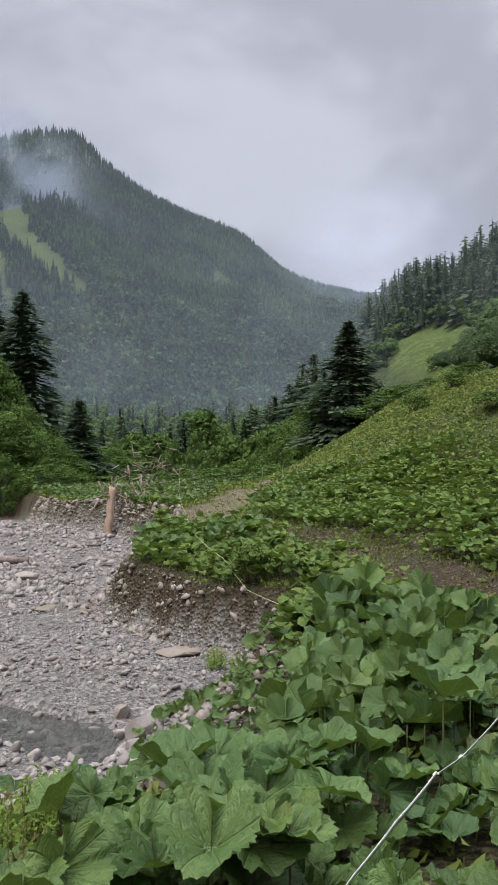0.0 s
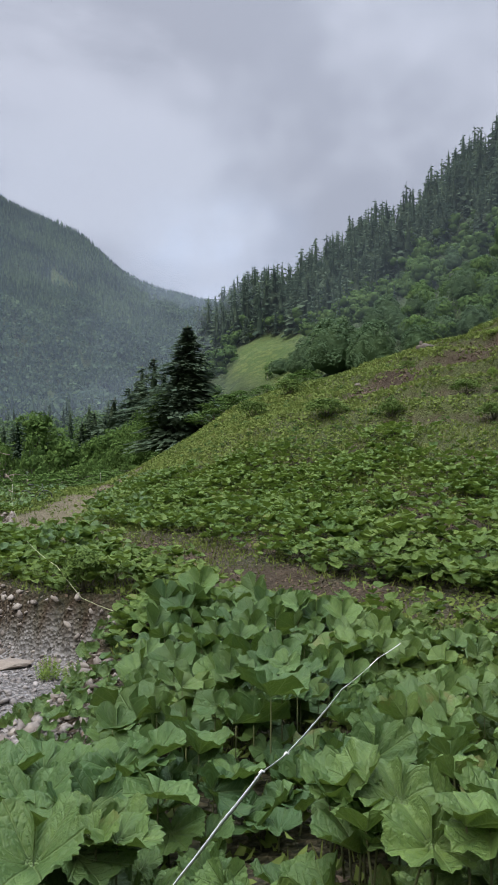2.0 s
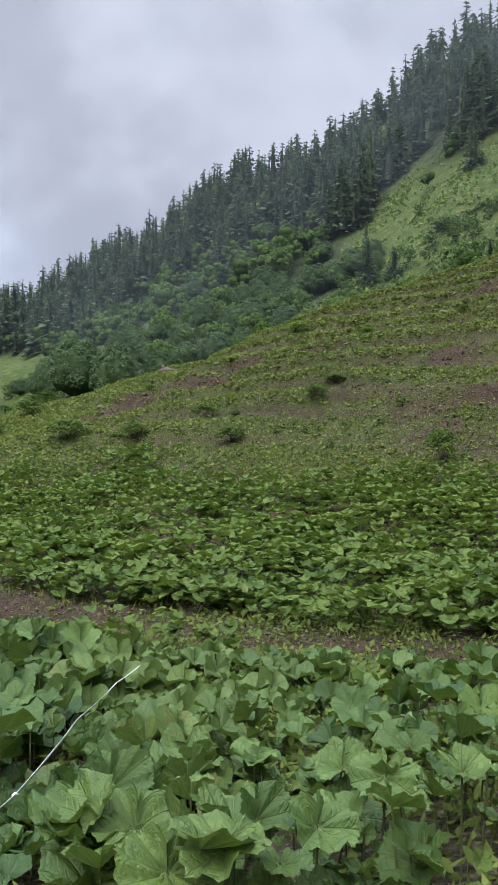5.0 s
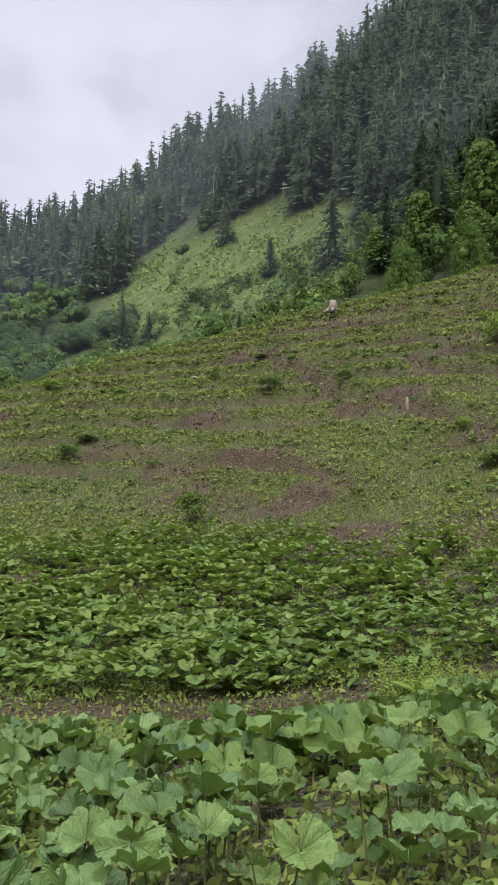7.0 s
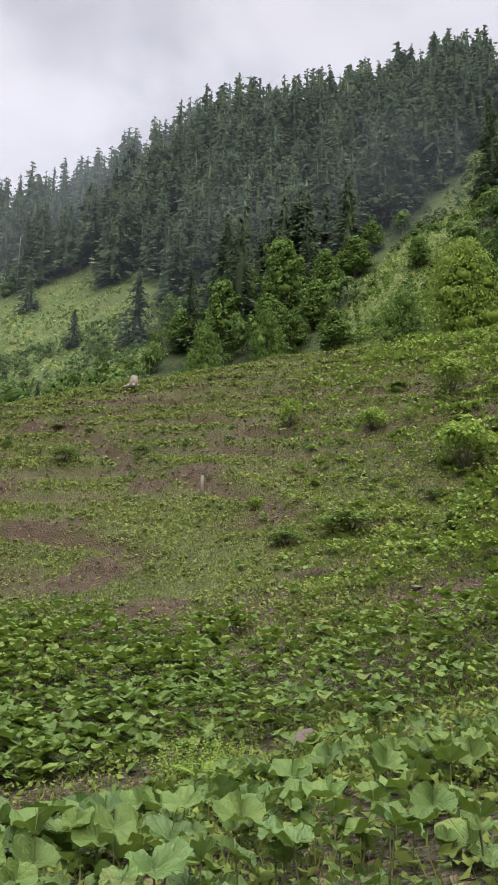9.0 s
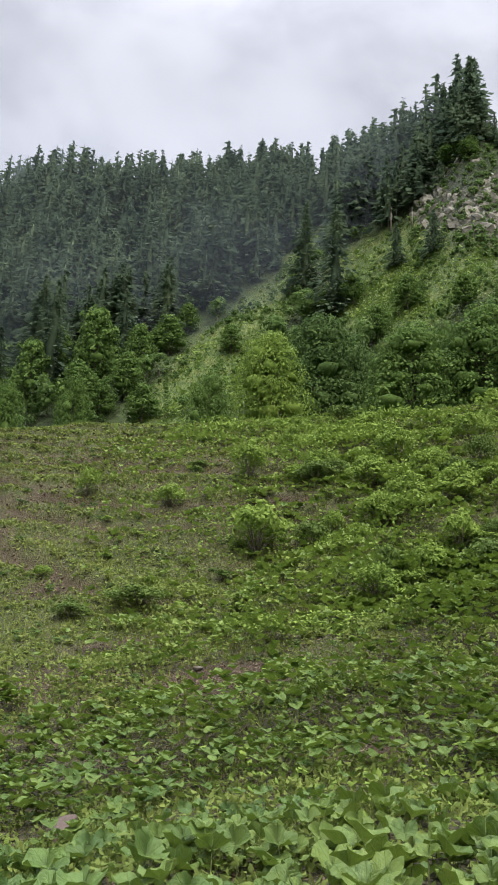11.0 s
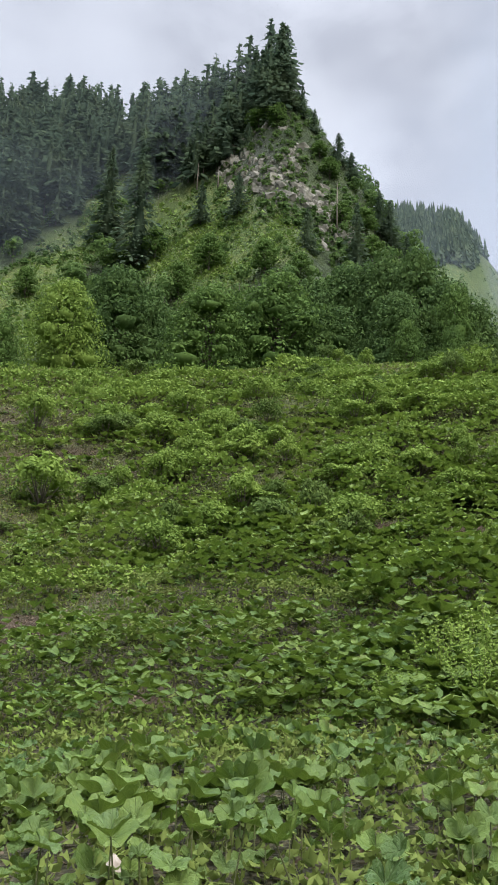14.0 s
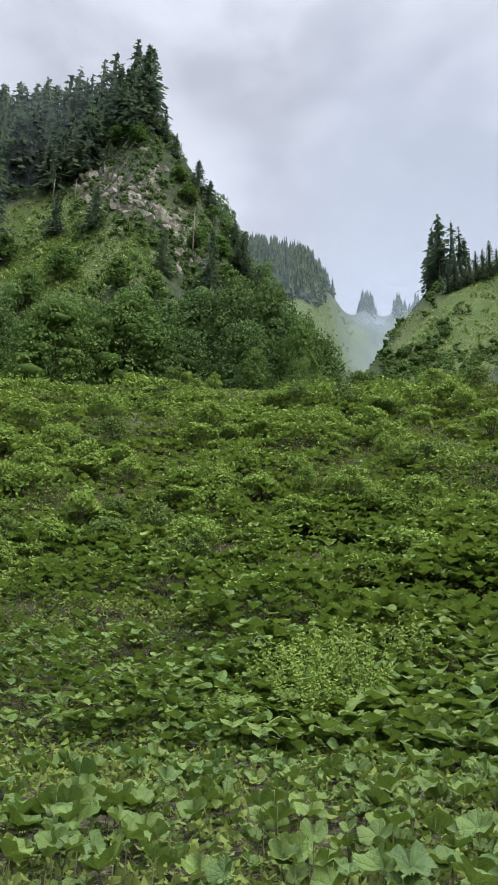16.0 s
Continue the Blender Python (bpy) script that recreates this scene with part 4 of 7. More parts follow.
def plant(kind, az, r, top_el, width=None, variant=0, label=""):
    """One tree at an azimuth and radius, as tall as its top stands above the horizon."""
    p = spot(az, r)
    height = EYE_Z + r * math.tan(radians(top_el)) - p.z
    far = kind + "_far" if r > 110 and kind in ("maple", "spruce") else kind
    trunk, crown = TREES[far][variant % len(TREES[far])]
    words = TREE_WORDS[kind]
    ob = thing(words[1].replace(" ", "_"), p - Vector((0, 0, 0.02 * height)), label or words[0], words[1], words[1] + "s of the valley")
    w = height if width is None else width
    native = {"maple": 0.65, "bright": 0.62, "dark": 0.5}.get(kind, 1.0)
    ob.scale = (w / native, w / native, height)
    ob.rotation_euler[2] = az * 7.3 + variant * 1.7
    part("trunk", trunk, ob)
    part("crown", crown, ob)
    return ob


# down the valley
plant("hero", 6.5, 72, 8.6, 19.0)
for az, r, el, w, k in ((-15.5, 84, 10.6, 17, 0), (-17.2, 88, 9.3, 18, 1), (-13.7, 100, 3.7, 14, 1), (-11.8, 64, 3.1, 8, 1), (-4.8, 150, 1.9, 14, 0), (-9.0, 180, 2.0, 16, 1), (-7.6, 190, 1.5, 15, 2),
                        (-0.6, 150, 1.9, 16, 1), (0.2, 150, 2.6, 17, 0), (1.5, 145, 3.6, 18, 2), (2.5, 140, 4.4, 17, 1), (3.4, 135, 5.9, 18, 0), (4.2, 132, 6.5, 18, 1), (4.9, 128, 5.4, 15, 2), (2.0, 170, 3.3, 16, 1),
                        (0.9, 170, 2.6, 15, 0), (-5.8, 210, 1.2, 15, 2), (3.0, 160, 4.6, 16, 1), (-10.3, 200, 1.7, 14, 0)):
    plant("spruce", az, r, el, w * 1.6, k)
for az, r, el, w, k in ((-17.6, 64, 5.3, 6, 0), (-15.6, 62, 2.2, 5, 1), (-14.4, 60, 0.6, 4.5, 2), (-13.0, 60, -0.6, 4, 2), (-16.4, 57, 1.8, 5, 0), (-18.4, 60, 3.5, 5, 1), (-12.6, 66, 0.2, 4.5, 0), (-11.0, 72, -0.4, 4.5, 1), (-9.8, 78, -0.4, 5, 2), (-3.6, 170, 2.2, 11, 1), (5.2, 74, 3.7, 5.5, 2), (-8.2, 160, 0.6, 9, 1), (-6.6, 150, 0.5, 9, 0), (-1.6, 120, 0.4, 7, 2),
                        (0.4, 118, 0.6, 7, 1), (1.6, 112, 1.1, 7, 0), (2.9, 105, 1.6, 7, 2), (4.0, 100, 1.8, 6, 1)):
    plant("maple", az, r, el, w, k, "leafy green broadleaf tree beside the stream valley")
g = np.random.default_rng(400)
for k in range(46):
    az, r = g.uniform(-19, 3.6), g.uniform(56, 135)
    plant("shrub", az, r, -2.9 + 2.6 * (r - 55) / 80 + g.uniform(0, 0.9) + (1.2 if az < -12 else 0), g.uniform(3, 5.5), k)
for az, r, el, w, k in ((8.3, 58, 2.6, 3.5, 0), (9.3, 57, 3.6, 3.6, 1), (10.2, 57, 3.9, 2.6, 0), (14.6, 56, 5.3, 3.2, 1), (12.0, 57, 4.3, 2.4, 0)):
    plant("crest_shrub", az, r, el, w, k)
for k in range(9):
    az = -19 + 0.75 * k
    plant("crest_shrub", az, 53 + (k % 3) * 2, -1.6 + 0.5 * (k % 2), 2.6 + (k % 3) * 0.5, k, "low green shrub along the stream bank")
# round crowns on the next pasture
for az, el, wide, k in ((16.5, 9.25, 4.7, 0), (19.2, 8.9, 3.8, 1), (12.85, 6.2, 1.7, 2), (14.2, 6.9, 2.3, 0), (14.7, 7.7, 2.4, 1)):
    r = ground_r(az, 5.0, 84.0)
    plant("dome", az, r, el, r * radians(wide), k)
for az, lo, hi, k in ((20.1, 8.4, 10.4, 0), (23.6, 8.2, 10.2, 1), (21.3, 7.2, 8.95, 2), (24.0, 7.1, 9.0, 0), (25.4, 9.6, 12.0, 1), (22.2, 6.2, 8.45, 2), (25.9, 7.4, 9.7, 0), (22.6, 9.0, 10.6, 1), (27.2, 9.2, 11.4, 2), (28.6, 9.9, 12.0, 0),
                      (30.2, 10.6, 12.8, 1), (31.6, 11.2, 13.2, 2), (26.6, 11.0, 12.8, 0), (29.4, 12.2, 14.0, 1), (32.8, 12.0, 14.2, 2), (34.2, 12.4, 14.4, 0), (33.4, 14.0, 15.6, 1), (35.6, 13.2, 15.2, 2), (28.0, 8.2, 10.0, 1), (30.8, 9.4, 11.4, 0), (36.8, 14.0, 15.6, 1)):
    r = ground_r(az, lo, 130)
    p = spot(az, r)
    plant("dome", az, r, hi, 1.12 * (EYE_Z + r * math.tan(radians(hi)) - p.z), k)
for k in range(52):
    az = g.uniform(17.5, 37)
    lo = float(np.interp(az, [17, 37], [6.5, 13])) + g.uniform(0.3, 5.5)
    r = ground_r(az, lo, 130)
    h = g.uniform(4.5, 8.0)
    plant("dome" if k % 3 else "spruce", az, r, math.degrees(math.atan((float(spot(az, r).z) + h * (1 if k % 3 else 1.5) - EYE_Z) / r)), h * 1.1, k)
# behind the right-hand crest
def plant_at(kind, az, base_el, top_el, aspect, k, label=""):
    r = ground_r(az, base_el)
    p = spot(az, r)
    height = EYE_Z + r * math.tan(radians(top_el)) - p.z
    return plant(kind, az, r, top_el, height * aspect * (0.65 if kind == "maple" else 1), k, label)


plant("bright", 74.7, 70, 24.4, 6.4, 0)
for az, r, el, w, k in ((78.3, 76, 25.8, 7.6, 0), (80.4, 80, 24.2, 6.5, 1), (92.6, 78, 25.6, 7.0, 2), (87.8, 80, 24.2, 6.5, 0), (95.2, 80, 26.6, 7.4, 0), (97.6, 78, 26.8, 7.0, 1), (100.2, 76, 27.4, 6.6, 2), (102.4, 74, 25.2, 6.0, 0), (104.2, 72, 23.6, 5.0, 1), (98.8, 72, 24.5, 6, 2), (94.0, 72, 23.8, 6, 0)):
    plant("dark", az, r, el, w, k)
for az, r, el, w, k in ((85.0, 70, 24.8, 8.6, 0), (90.0, 72, 25.6, 9.5, 1), (99.4, 68, 22.6, 3.5, 1), (102.8, 70, 24.6, 4.5, 0), (70.2, 74, 21.5, 4.5, 2), (60.6, 74, 20.4, 3.5, 1), (56.0, 74, 19.4, 3.5, 0), (102.6, 66, 22.0, 3.0, 2)):
    plant("maple", az, r, el, w, k)
# trees that stand singly on the steep slope: azimuth, foot and top above the horizon, breadth by height
for az, lo, hi, q, k in ((79.2, 26.0, 33.8, 0.8, 0), (76.8, 27.5, 33.5, 0.9, 1), (69.65, 26.8, 34.1, 1.0, 2), (95.7, 25.0, 30.8, 0.9, 1), (58.5, 18.8, 27.1, 0.8, 2), (55.0, 17.8, 23.3, 1.0, 1), (51.2, 17.9, 23.3, 1.0, 0), (46.8, 17.5, 20.1, 1.2, 1), (43.6, 19.6, 23.0, 0.9, 2), (69.9, 29.5, 34.6, 0.9, 1), (72.2, 29.8, 34.6, 0.9, 0), (66.5, 23.5, 29.5, 0.9, 2), (63.5, 21.6, 27.0, 0.9, 1), (57.6, 20.6, 27.2, 1.0, 0), (55.4, 20.2, 25.8, 1.0, 2), (61.0, 21.8, 26.0, 1.0, 1)):
    plant_at("spruce", az, lo, hi, q, k)
for az, lo, hi, q, k in ((89.6, 36.8, 41.5, 0.62, 1), (90.5, 36.4, 38.9, 0.9, 0), (88.3, 36.6, 39.0, 0.9, 2), (91.4, 35.8, 38.0, 0.8, 1), (92.4, 34.9, 36.5, 0.9, 0), (94.3, 33.0, 35.0, 1.2, 2), (95.3, 31.8, 33.8, 1.3, 1), (97.4, 28.4, 31.4, 1.0, 0), (98.2, 27.6, 30.8, 1.0, 2), (99.4, 25.6, 28.4, 1.1, 1),
                         (83.8, 29.0, 32.0, 1.0, 1), (86.6, 29.8, 32.6, 1.1, 2), (92.0, 27.5, 30.5, 1.0, 0), (87.2, 33.8, 35.6, 1.2, 1), (36.5, 12.6, 15.6, 1.2, 0), (38.3, 13.0, 15.0, 1.3, 2), (44.6, 13.5, 15.0, 1.2, 0)):
    plant_at("spruce", az, lo, hi, q, k)
for az, lo, hi, q, k in ((60.7, 17.8, 21.5, 0.55, 0), (61.6, 19.8, 25.2, 0.4, 1), (64.1, 19.2, 22.5, 0.5, 2), (65.4, 17.8, 20.4, 0.6, 0), (57.3, 17.8, 22.5, 0.4, 1), (54.3, 17.5, 20.3, 0.5, 2), (62.3, 17.7, 20.4, 0.6, 0), (66.9, 22.5, 25.2, 0.6, 1)):
    plant_at("maple", az, lo, hi, 2.0 * q, k, "light green young broadleaf tree on the steep slope")
for k in range(14):
    az = 113.5 + 0.5 * k
    lo = float(np.interp(az, [111, 113, 115.4, 120], [24.5, 26.2, 26.9, 28.2]))
    plant_at("spruce", az, lo, lo + g.uniform(1.5, 2.7), 0.85, k)
for az, lo, hi, q, k in ((59.0, 20.0, 23.6, 0.8, 0), (62.2, 20.6, 24.4, 0.75, 1), (64.8, 21.0, 24.5, 0.8, 2), (53.5, 19.0, 21.4, 0.9, 1), (68.2, 24.0, 26.2, 1.0, 2), (48.8, 16.6, 18.4, 1.0, 0), (71.5, 23.0, 25.0, 1.1, 1), (80.5, 26.5, 28.6, 1.1, 0), (84.6, 26.0, 28.4, 1.1, 2), (88.8, 25.8, 28.2, 1.1, 1), (82.4, 24.0, 26.4, 1.1, 0), (91.5, 25.2, 27.4, 1.2, 2),
                         (93.6, 32.0, 33.4, 1.4, 0), (89.4, 35.4, 36.6, 1.4, 1), (96.2, 28.6, 30.2, 1.4, 2), (94.6, 29.0, 30.6, 1.4, 1), (92.8, 33.4, 34.4, 1.6, 0), (96.8, 26.2, 28.4, 1.2, 1), (88.0, 35.2, 36.4, 1.6, 2)):
    plant_at("maple", az, lo, hi, q, k, "young green broadleaf tree on the steep slope")
for k in range(60):
    az = g.uniform(36, 84)
    r = g.uniform(95, 190)
    low = float(by_azimuth(CREST_Z, np.array(az), 1))
    p = spot(az, r)
    el0 = math.degrees(math.atan2(p.z - EYE_Z, r))
    plant("shrub", az, r, el0 + math.degrees(g.uniform(1.2, 3.8) / r), g.uniform(1.8, 4.5), k, "green shrub on the steep open slope")
for k in range(22):
    az = g.uniform(107, 118)
    r = g.uniform(100, 260)
    p = spot(az, r)
    el0 = math.degrees(math.atan2(p.z - EYE_Z, r))
    plant("shrub", az, r, el0 + math.degrees(g.uniform(1.6, 3.6) / r), g.uniform(2.5, 5), k, "green shrub on the steep open slope")


# ---------------------------------------------------------------- butterbur leaves
def leaf_material(name, dark, light, vein, aged, rough=0.42, gloss=0.38):
    """Broad soft leaf: sunken radiating and side veins, crinkled and blotched between them, greener or yellower from
    leaf to leaf and patch to patch, with a faint sheen; light shines through."""
    m, n, l, b = nodes_of(name)

    def calc(kind, a, b_=None):
        q = n.new("ShaderNodeMath")
        q.operation = kind
        for sock, v in zip(q.inputs, (a, b_)):
            if v is None:
                continue
            if hasattr(v, "is_linked"):
                l.new(v, sock)
            else:
                sock.default_value = v
        return q.outputs[0]
    geo = n.new("ShaderNodeNewGeometry")
    info = n.new("ShaderNodeObjectInfo")
    uv = n.new("ShaderNodeUVMap")
    sep = n.new("ShaderNodeSeparateXYZ")
    l.new(uv.outputs["UV"], sep.inputs[0])
    off = calc("PINGPONG", calc("MULTIPLY", sep.outputs["X"], 9.0), 0.5)
    main = ramp(n, l, calc("MULTIPLY", off, sep.outputs["Y"]), [(0.010, (1, 1, 1)), (0.045, (0, 0, 0))])
    wob = noise_node(n, l, 16.0, 2, 0.5, geo.outputs["Position"])
    chev = calc("PINGPONG", calc("ADD", calc("SUBTRACT", calc("MULTIPLY", sep.outputs["Y"], 5.0), calc("MULTIPLY", off, 2.6)), calc("MULTIPLY", wob, 0.5)), 0.5)
    side = ramp(n, l, chev, [(0.02, (0.4, 0.4, 0.4)), (0.22, (0, 0, 0))])
    veins = mix(n, l, 1.0, main, side, "LIGHTEN")
    rnd = calc("FRACT", calc("ADD", geo.outputs["Random Per Island"], info.outputs["Random"]))
    f = noise_node(n, l, 9.0, 6, 0.7, geo.outputs["Position"])
    g_ = noise_node(n, l, 48.0, 4, 0.65, geo.outputs["Position"])
    patch = noise_node(n, l, 0.45, 3, 0.6, geo.outputs["Position"])
    c = mix(n, l, ramp(n, l, rnd, [(0.1, (0, 0, 0)), (0.6, (0.5, 0.5, 0.5)), (0.95, (1, 1, 1))]), dark, light)
    c = mix(n, l, ramp(n, l, patch, [(0.42, (0, 0, 0)), (0.66, (0.55, 0.55, 0.55))]), c, aged)
    c = mix(n, l, ramp(n, l, f, [(0.36, (0, 0, 0)), (0.7, (0.65, 0.65, 0.65))]), c, dark)
    c = mix(n, l, ramp(n, l, g_, [(0.42, (0, 0, 0)), (0.62, (0.35, 0.35, 0.35))]), c, dark)
    c = mix(n, l, mix(n, l, 0.30, (0, 0, 0), veins), c, vein)
    old = ramp(n, l, rnd, [(0.93, (0, 0, 0)), (1.0, (0.5, 0.5, 0.5))])
    spots = ramp(n, l, f, [(0.5, (0, 0, 0)), (0.62, (1, 1, 1))])
    c = mix(n, l, mix(n, l, 1.0, old, spots, "MULTIPLY"), c, (0.22, 0.17, 0.06))
    l.new(c, b.inputs["Base Color"])
    b.inputs["Roughness"].default_value = rough
    b.inputs["Specular IOR Level"].default_value = gloss
    h = calc("SUBTRACT", calc("ADD", calc("MULTIPLY", g_, 0.5), calc("MULTIPLY", f, 0.8)), calc("MULTIPLY", veins, 0.30))
    bump(n, l, b, h, 0.85, 0.026)
    t = n.new("ShaderNodeBsdfTranslucent")
    l.new(mix(n, l, 0.5, c, (0.16, 0.24, 0.02)), t.inputs["Color"])
    ms = n.new("ShaderNodeMixShader")
    ms.inputs[0].default_value = 0.22
    l.new(b.outputs[0], ms.inputs[1])
    l.new(t.outputs[0], ms.inputs[2])
    l.new(ms.outputs[0], n["Material Output"].inputs["Surface"])
    return m


LEAF = leaf_material("butterbur_leaf", (0.036, 0.083, 0.026), (0.132, 0.224, 0.065), (0.20, 0.265, 0.11), (0.160, 0.22, 0.042), 0.42, 0.32)
# yellower copy of LEAF: the warmer light on the right put into the colour
LEAF_SUN = leaf_material("sunny_butterbur_leaf", (0.043, 0.091, 0.023), (0.138, 0.222, 0.054), (0.19, 0.255, 0.095), (0.172, 0.222, 0.040), 0.48, 0.26)
FIELD = leaf_material("field_leaf", (0.048, 0.096, 0.022), (0.148, 0.222, 0.052), (0.18, 0.25, 0.09), (0.175, 0.23, 0.048), 0.6, 0.18)
BELT = leaf_material("weed_belt_leaf", (0.074, 0.132, 0.030), (0.205, 0.285, 0.070), (0.22, 0.285, 0.11), (0.24, 0.30, 0.068), 0.6, 0.18)
STALK = bark("leaf_stalk", (0.06, 0.085, 0.025), (0.12, 0.12, 0.05), 20)
WEED = foliage("weed_leaves", (0.076, 0.112, 0.028), (0.142, 0.188, 0.048), (0.195, 0.24, 0.064), 0.75, 0.35, 3, 0.08)
GRASS = foliage("grass_blades", (0.085, 0.115, 0.028), (0.15, 0.185, 0.048), (0.225, 0.24, 0.08), 0.7, 0.35, 4, 0.1)
DRY = foliage("dry_litter", (0.06, 0.044, 0.03), (0.115, 0.085, 0.06), (0.21, 0.165, 0.12), 0.85, 0.0, 1, 0.15)


def butterbur(seed, around, rings, wave=1.0):
    """A kidney-shaped blade one unit across, sunk at the stalk joint (the origin), puffed between nine radiating
    veins, scalloped and ruffled along the toothed rim, part of which hangs over; with (angle, radius) as UV."""
    g = np.random.default_rng(seed)
    verts, uvs, tris = [(0, 0, -0.03)], [(0.5, 0.0)], []
    ph, ph2, ph3, hang_to = g.uniform(0, 6.28, 4)
    funnel, hang, waves = g.uniform(0.12, 0.40), g.uniform(0.0, 0.6), int(g.integers(2, 5))
    ruffle, fine = g.uniform(0.05, 0.11), min(1.0, around / 45)
    for k in range(1, rings + 1):
        q = k / rings
        for j in range(around):
            u = j / (around - 1)
            th = -3.08 + 6.16 * u
            lobe = abs(math.cos(9 * math.pi * u)) ** 0.6
            edge = 0.5 * (1 + 0.07 * math.cos(th) + 0.06 * math.cos(2 * th + ph3)) * (1 - 0.72 * math.exp(-((math.pi - abs(th)) / 0.24) ** 2))
            edge *= 1 - 0.10 * (1 - lobe) * fine * q
            if k == rings:
                edge *= 1 + ((0.034 if j % 2 else -0.026) + g.uniform(-0.04, 0.04)) * fine
            d = edge * q
            sway = 0.075 * math.sin(waves * th + ph) + 0.03 * math.sin((2 * waves + 1) * th + ph2)
            rim = ruffle * (lobe - 0.5) * q ** 3 * fine
            puff = 0.065 * math.sin(math.pi * q ** 0.8) * (1 - lobe) * fine
            over = hang * max(0.0, math.cos(th - hang_to)) ** 1.5 * q ** 2.4 * 0.55
            z = wave * (funnel * q ** 1.2 + sway * q ** 1.8 - rim + puff - over + g.uniform(-0.008, 0.008) * q) - 0.03 * (1 - q)
            pull = 1 - 0.4 * over
            verts.append((d * pull * math.cos(th), d * pull * math.sin(th), z))
            uvs.append((u, q))
    for j in range(around - 1):
        tris.append((0, 1 + j, 2 + j))
        for k in range(rings - 1):
            a = 1 + k * around + j
            tris += [(a, a + around, a + around + 1), (a, a + around + 1, a + 1)]
    return np.array(verts), np.array(tris), np.array(uvs)


def mound(x, y):
    """Height of the cushions that the weeds build up along the slope, long across it and short up it."""
    r, az = np.hypot(x, y), np.degrees(np.arctan2(x, y))
    u, w = np.radians(az) * 34, r * 1.7
    lump = 0.65 * vnoise(u, w, 3.2, 171) + 0.35 * vnoise(u, w, 1.3, 173)
    tall = np.interp(az, [-20, 40, 62, 80, 95], [0.25, 0.25, 0.3, 0.75, 0.95]) * smooth(9, 15, r)
    return tall * smooth(0.36, 0.74, lump) * smooth(0.97, 0.86, r / by_azimuth(CREST_R, az, 2))


def leaf_field(n, az, rad, seed, ok, size, height, lean=(0.15, 0.75)):
    """Places, turns, sizes and tilts of leaf blades over a sector of ground."""
    g, a, r, x, y, z, el = plant_points(n, az[0], az[1], rad[0], rad[1], seed)
    keep = g.random(n) < ok(a, r, x, y)
    x, y, z, r = x[keep], y[keep], z[keep], r[keep]
    azk = np.degrees(np.arctan2(x, y))
    s = g.uniform(size[0], size[1], len(x)) * np.where(r < 9.7, np.interp(azk, [20, 30, 62, 120], [1.0, 0.82, 0.68, 0.68]), 1) * (0.8 + 0.4 * vnoise(x, y, 1.7, seed))
    hump = 0.55 + 0.75 * vnoise(x, y, 1.3, seed + 5)
    h = g.uniform(height[0], height[1], len(x)) * hump
    small = (g.random(len(x)) < np.interp(azk, [20, 32], [0.15, 0.42])) & (r < 9.7)
    s = np.where(small, s * g.uniform(0.45, 0.7, len(x)), s * np.where(r < 9.7, np.interp(azk, [20, 32], [1.0, 1.05]), 1))
    s = np.where((r > 9.7) & (r < 24), s * np.interp(azk, [52, 66, 94, 104], [1.0, 0.85, 0.85, 1.3]), s)
    h = np.where(small, 0.75 * h, h)
    h = np.where(r < 9.7, h * np.interp(azk, [14, 24, 120], [1, 0, 0]) + h * np.interp(r, [3.2, 5.0, 8.0], [1.0, 0.68, 0.36]) * np.interp(azk, [14, 24, 120], [0, 1, 1]), h)
    # leaves are pressed down along the fence tape
    tape = line_distance(x, y, [(0.1, 2.55), (0.86, 3.93), (1.04, 4.17), (2.67, 6.79)])
    h = np.where(tape < 0.34, np.minimum(h, 0.13), h)
    s = np.where(tape < 0.34, np.minimum(s, 0.27), s)
    turn = np.where(g.random(len(x)) < np.interp(azk, [18, 30], [0.5, 0.15]), np.arctan2(-y, -x) + g.normal(size=len(x)) * 0.8, g.uniform(0, 6.28, len(x)))
    lift = mound(x, y) * g.uniform(0.55, 1.05, len(x)) if rad[0] > 9 else 0.0
    return np.stack((x, y, z + h + lift), 1), turn, s, g.uniform(lean[0], lean[1], len(x)) * np.where(r < 9.7, np.interp(azk, [18, 32], [1, 0.7]), 1), h


def off_track(x, y):
    return smooth(0.75, 1.25, line_distance(x, y, TRACK_XY) + 0.4 * fbm(x, y, 1.5, 6, 2)) * smooth(1.2, 1.9, line_distance(x, y, PATH_XY)) * (bed_side(x, y) < -0.12)


def near_ok(a, r, x, y):
    d = np.interp(a, [-24, -12, -4, 20, 27, 45, 60, 75, 90, 120], [0.35, 0.75, 1.0, 1.0, 0.8, 0.6, 0.55, 0.55, 0.6, 0.72])
    patch = smooth(-0.55, 0.1, fbm(x, y, 2.2, 88, 3) + 1.2 * (d - 0.5))
    reach = np.interp(a, [-24, -14, -8, -3, 1, 4, 7], [3.6, 3.9, 4.3, 4.9, 5.6, 8.0, 12])
    return off_track(x, y) * d * patch * (r < reach) * (r > np.interp(a, [30, 45, 60, 70, 85], [2.75, 3.1, 3.5, 4.2, 4.6]))


BLADES = [butterbur(500 + k, 64, 6) for k in range(10)]
BLADE_MESH = [mesh_from("leaf", v, f, LEAF, True, uv) for v, f, uv in BLADES]
stalk_v, stalk_f = tube([(0, 0, 0), (0.03, 0, 0.5), (0, 0, 1)], [1.0, 0.8, 0.7], 5)
STALK_MESH = mesh_from("stalk", stalk_v, stalk_f, STALK, True)

P, turn, size, tilt, hgt = leaf_field(3900, (-24, 121), (2.2, 9.6), 601, near_ok, (0.23, 0.42), (0.14, 0.62), (0.05, 0.85))
order = np.argsort(np.hypot(P[:, 0], P[:, 1]))
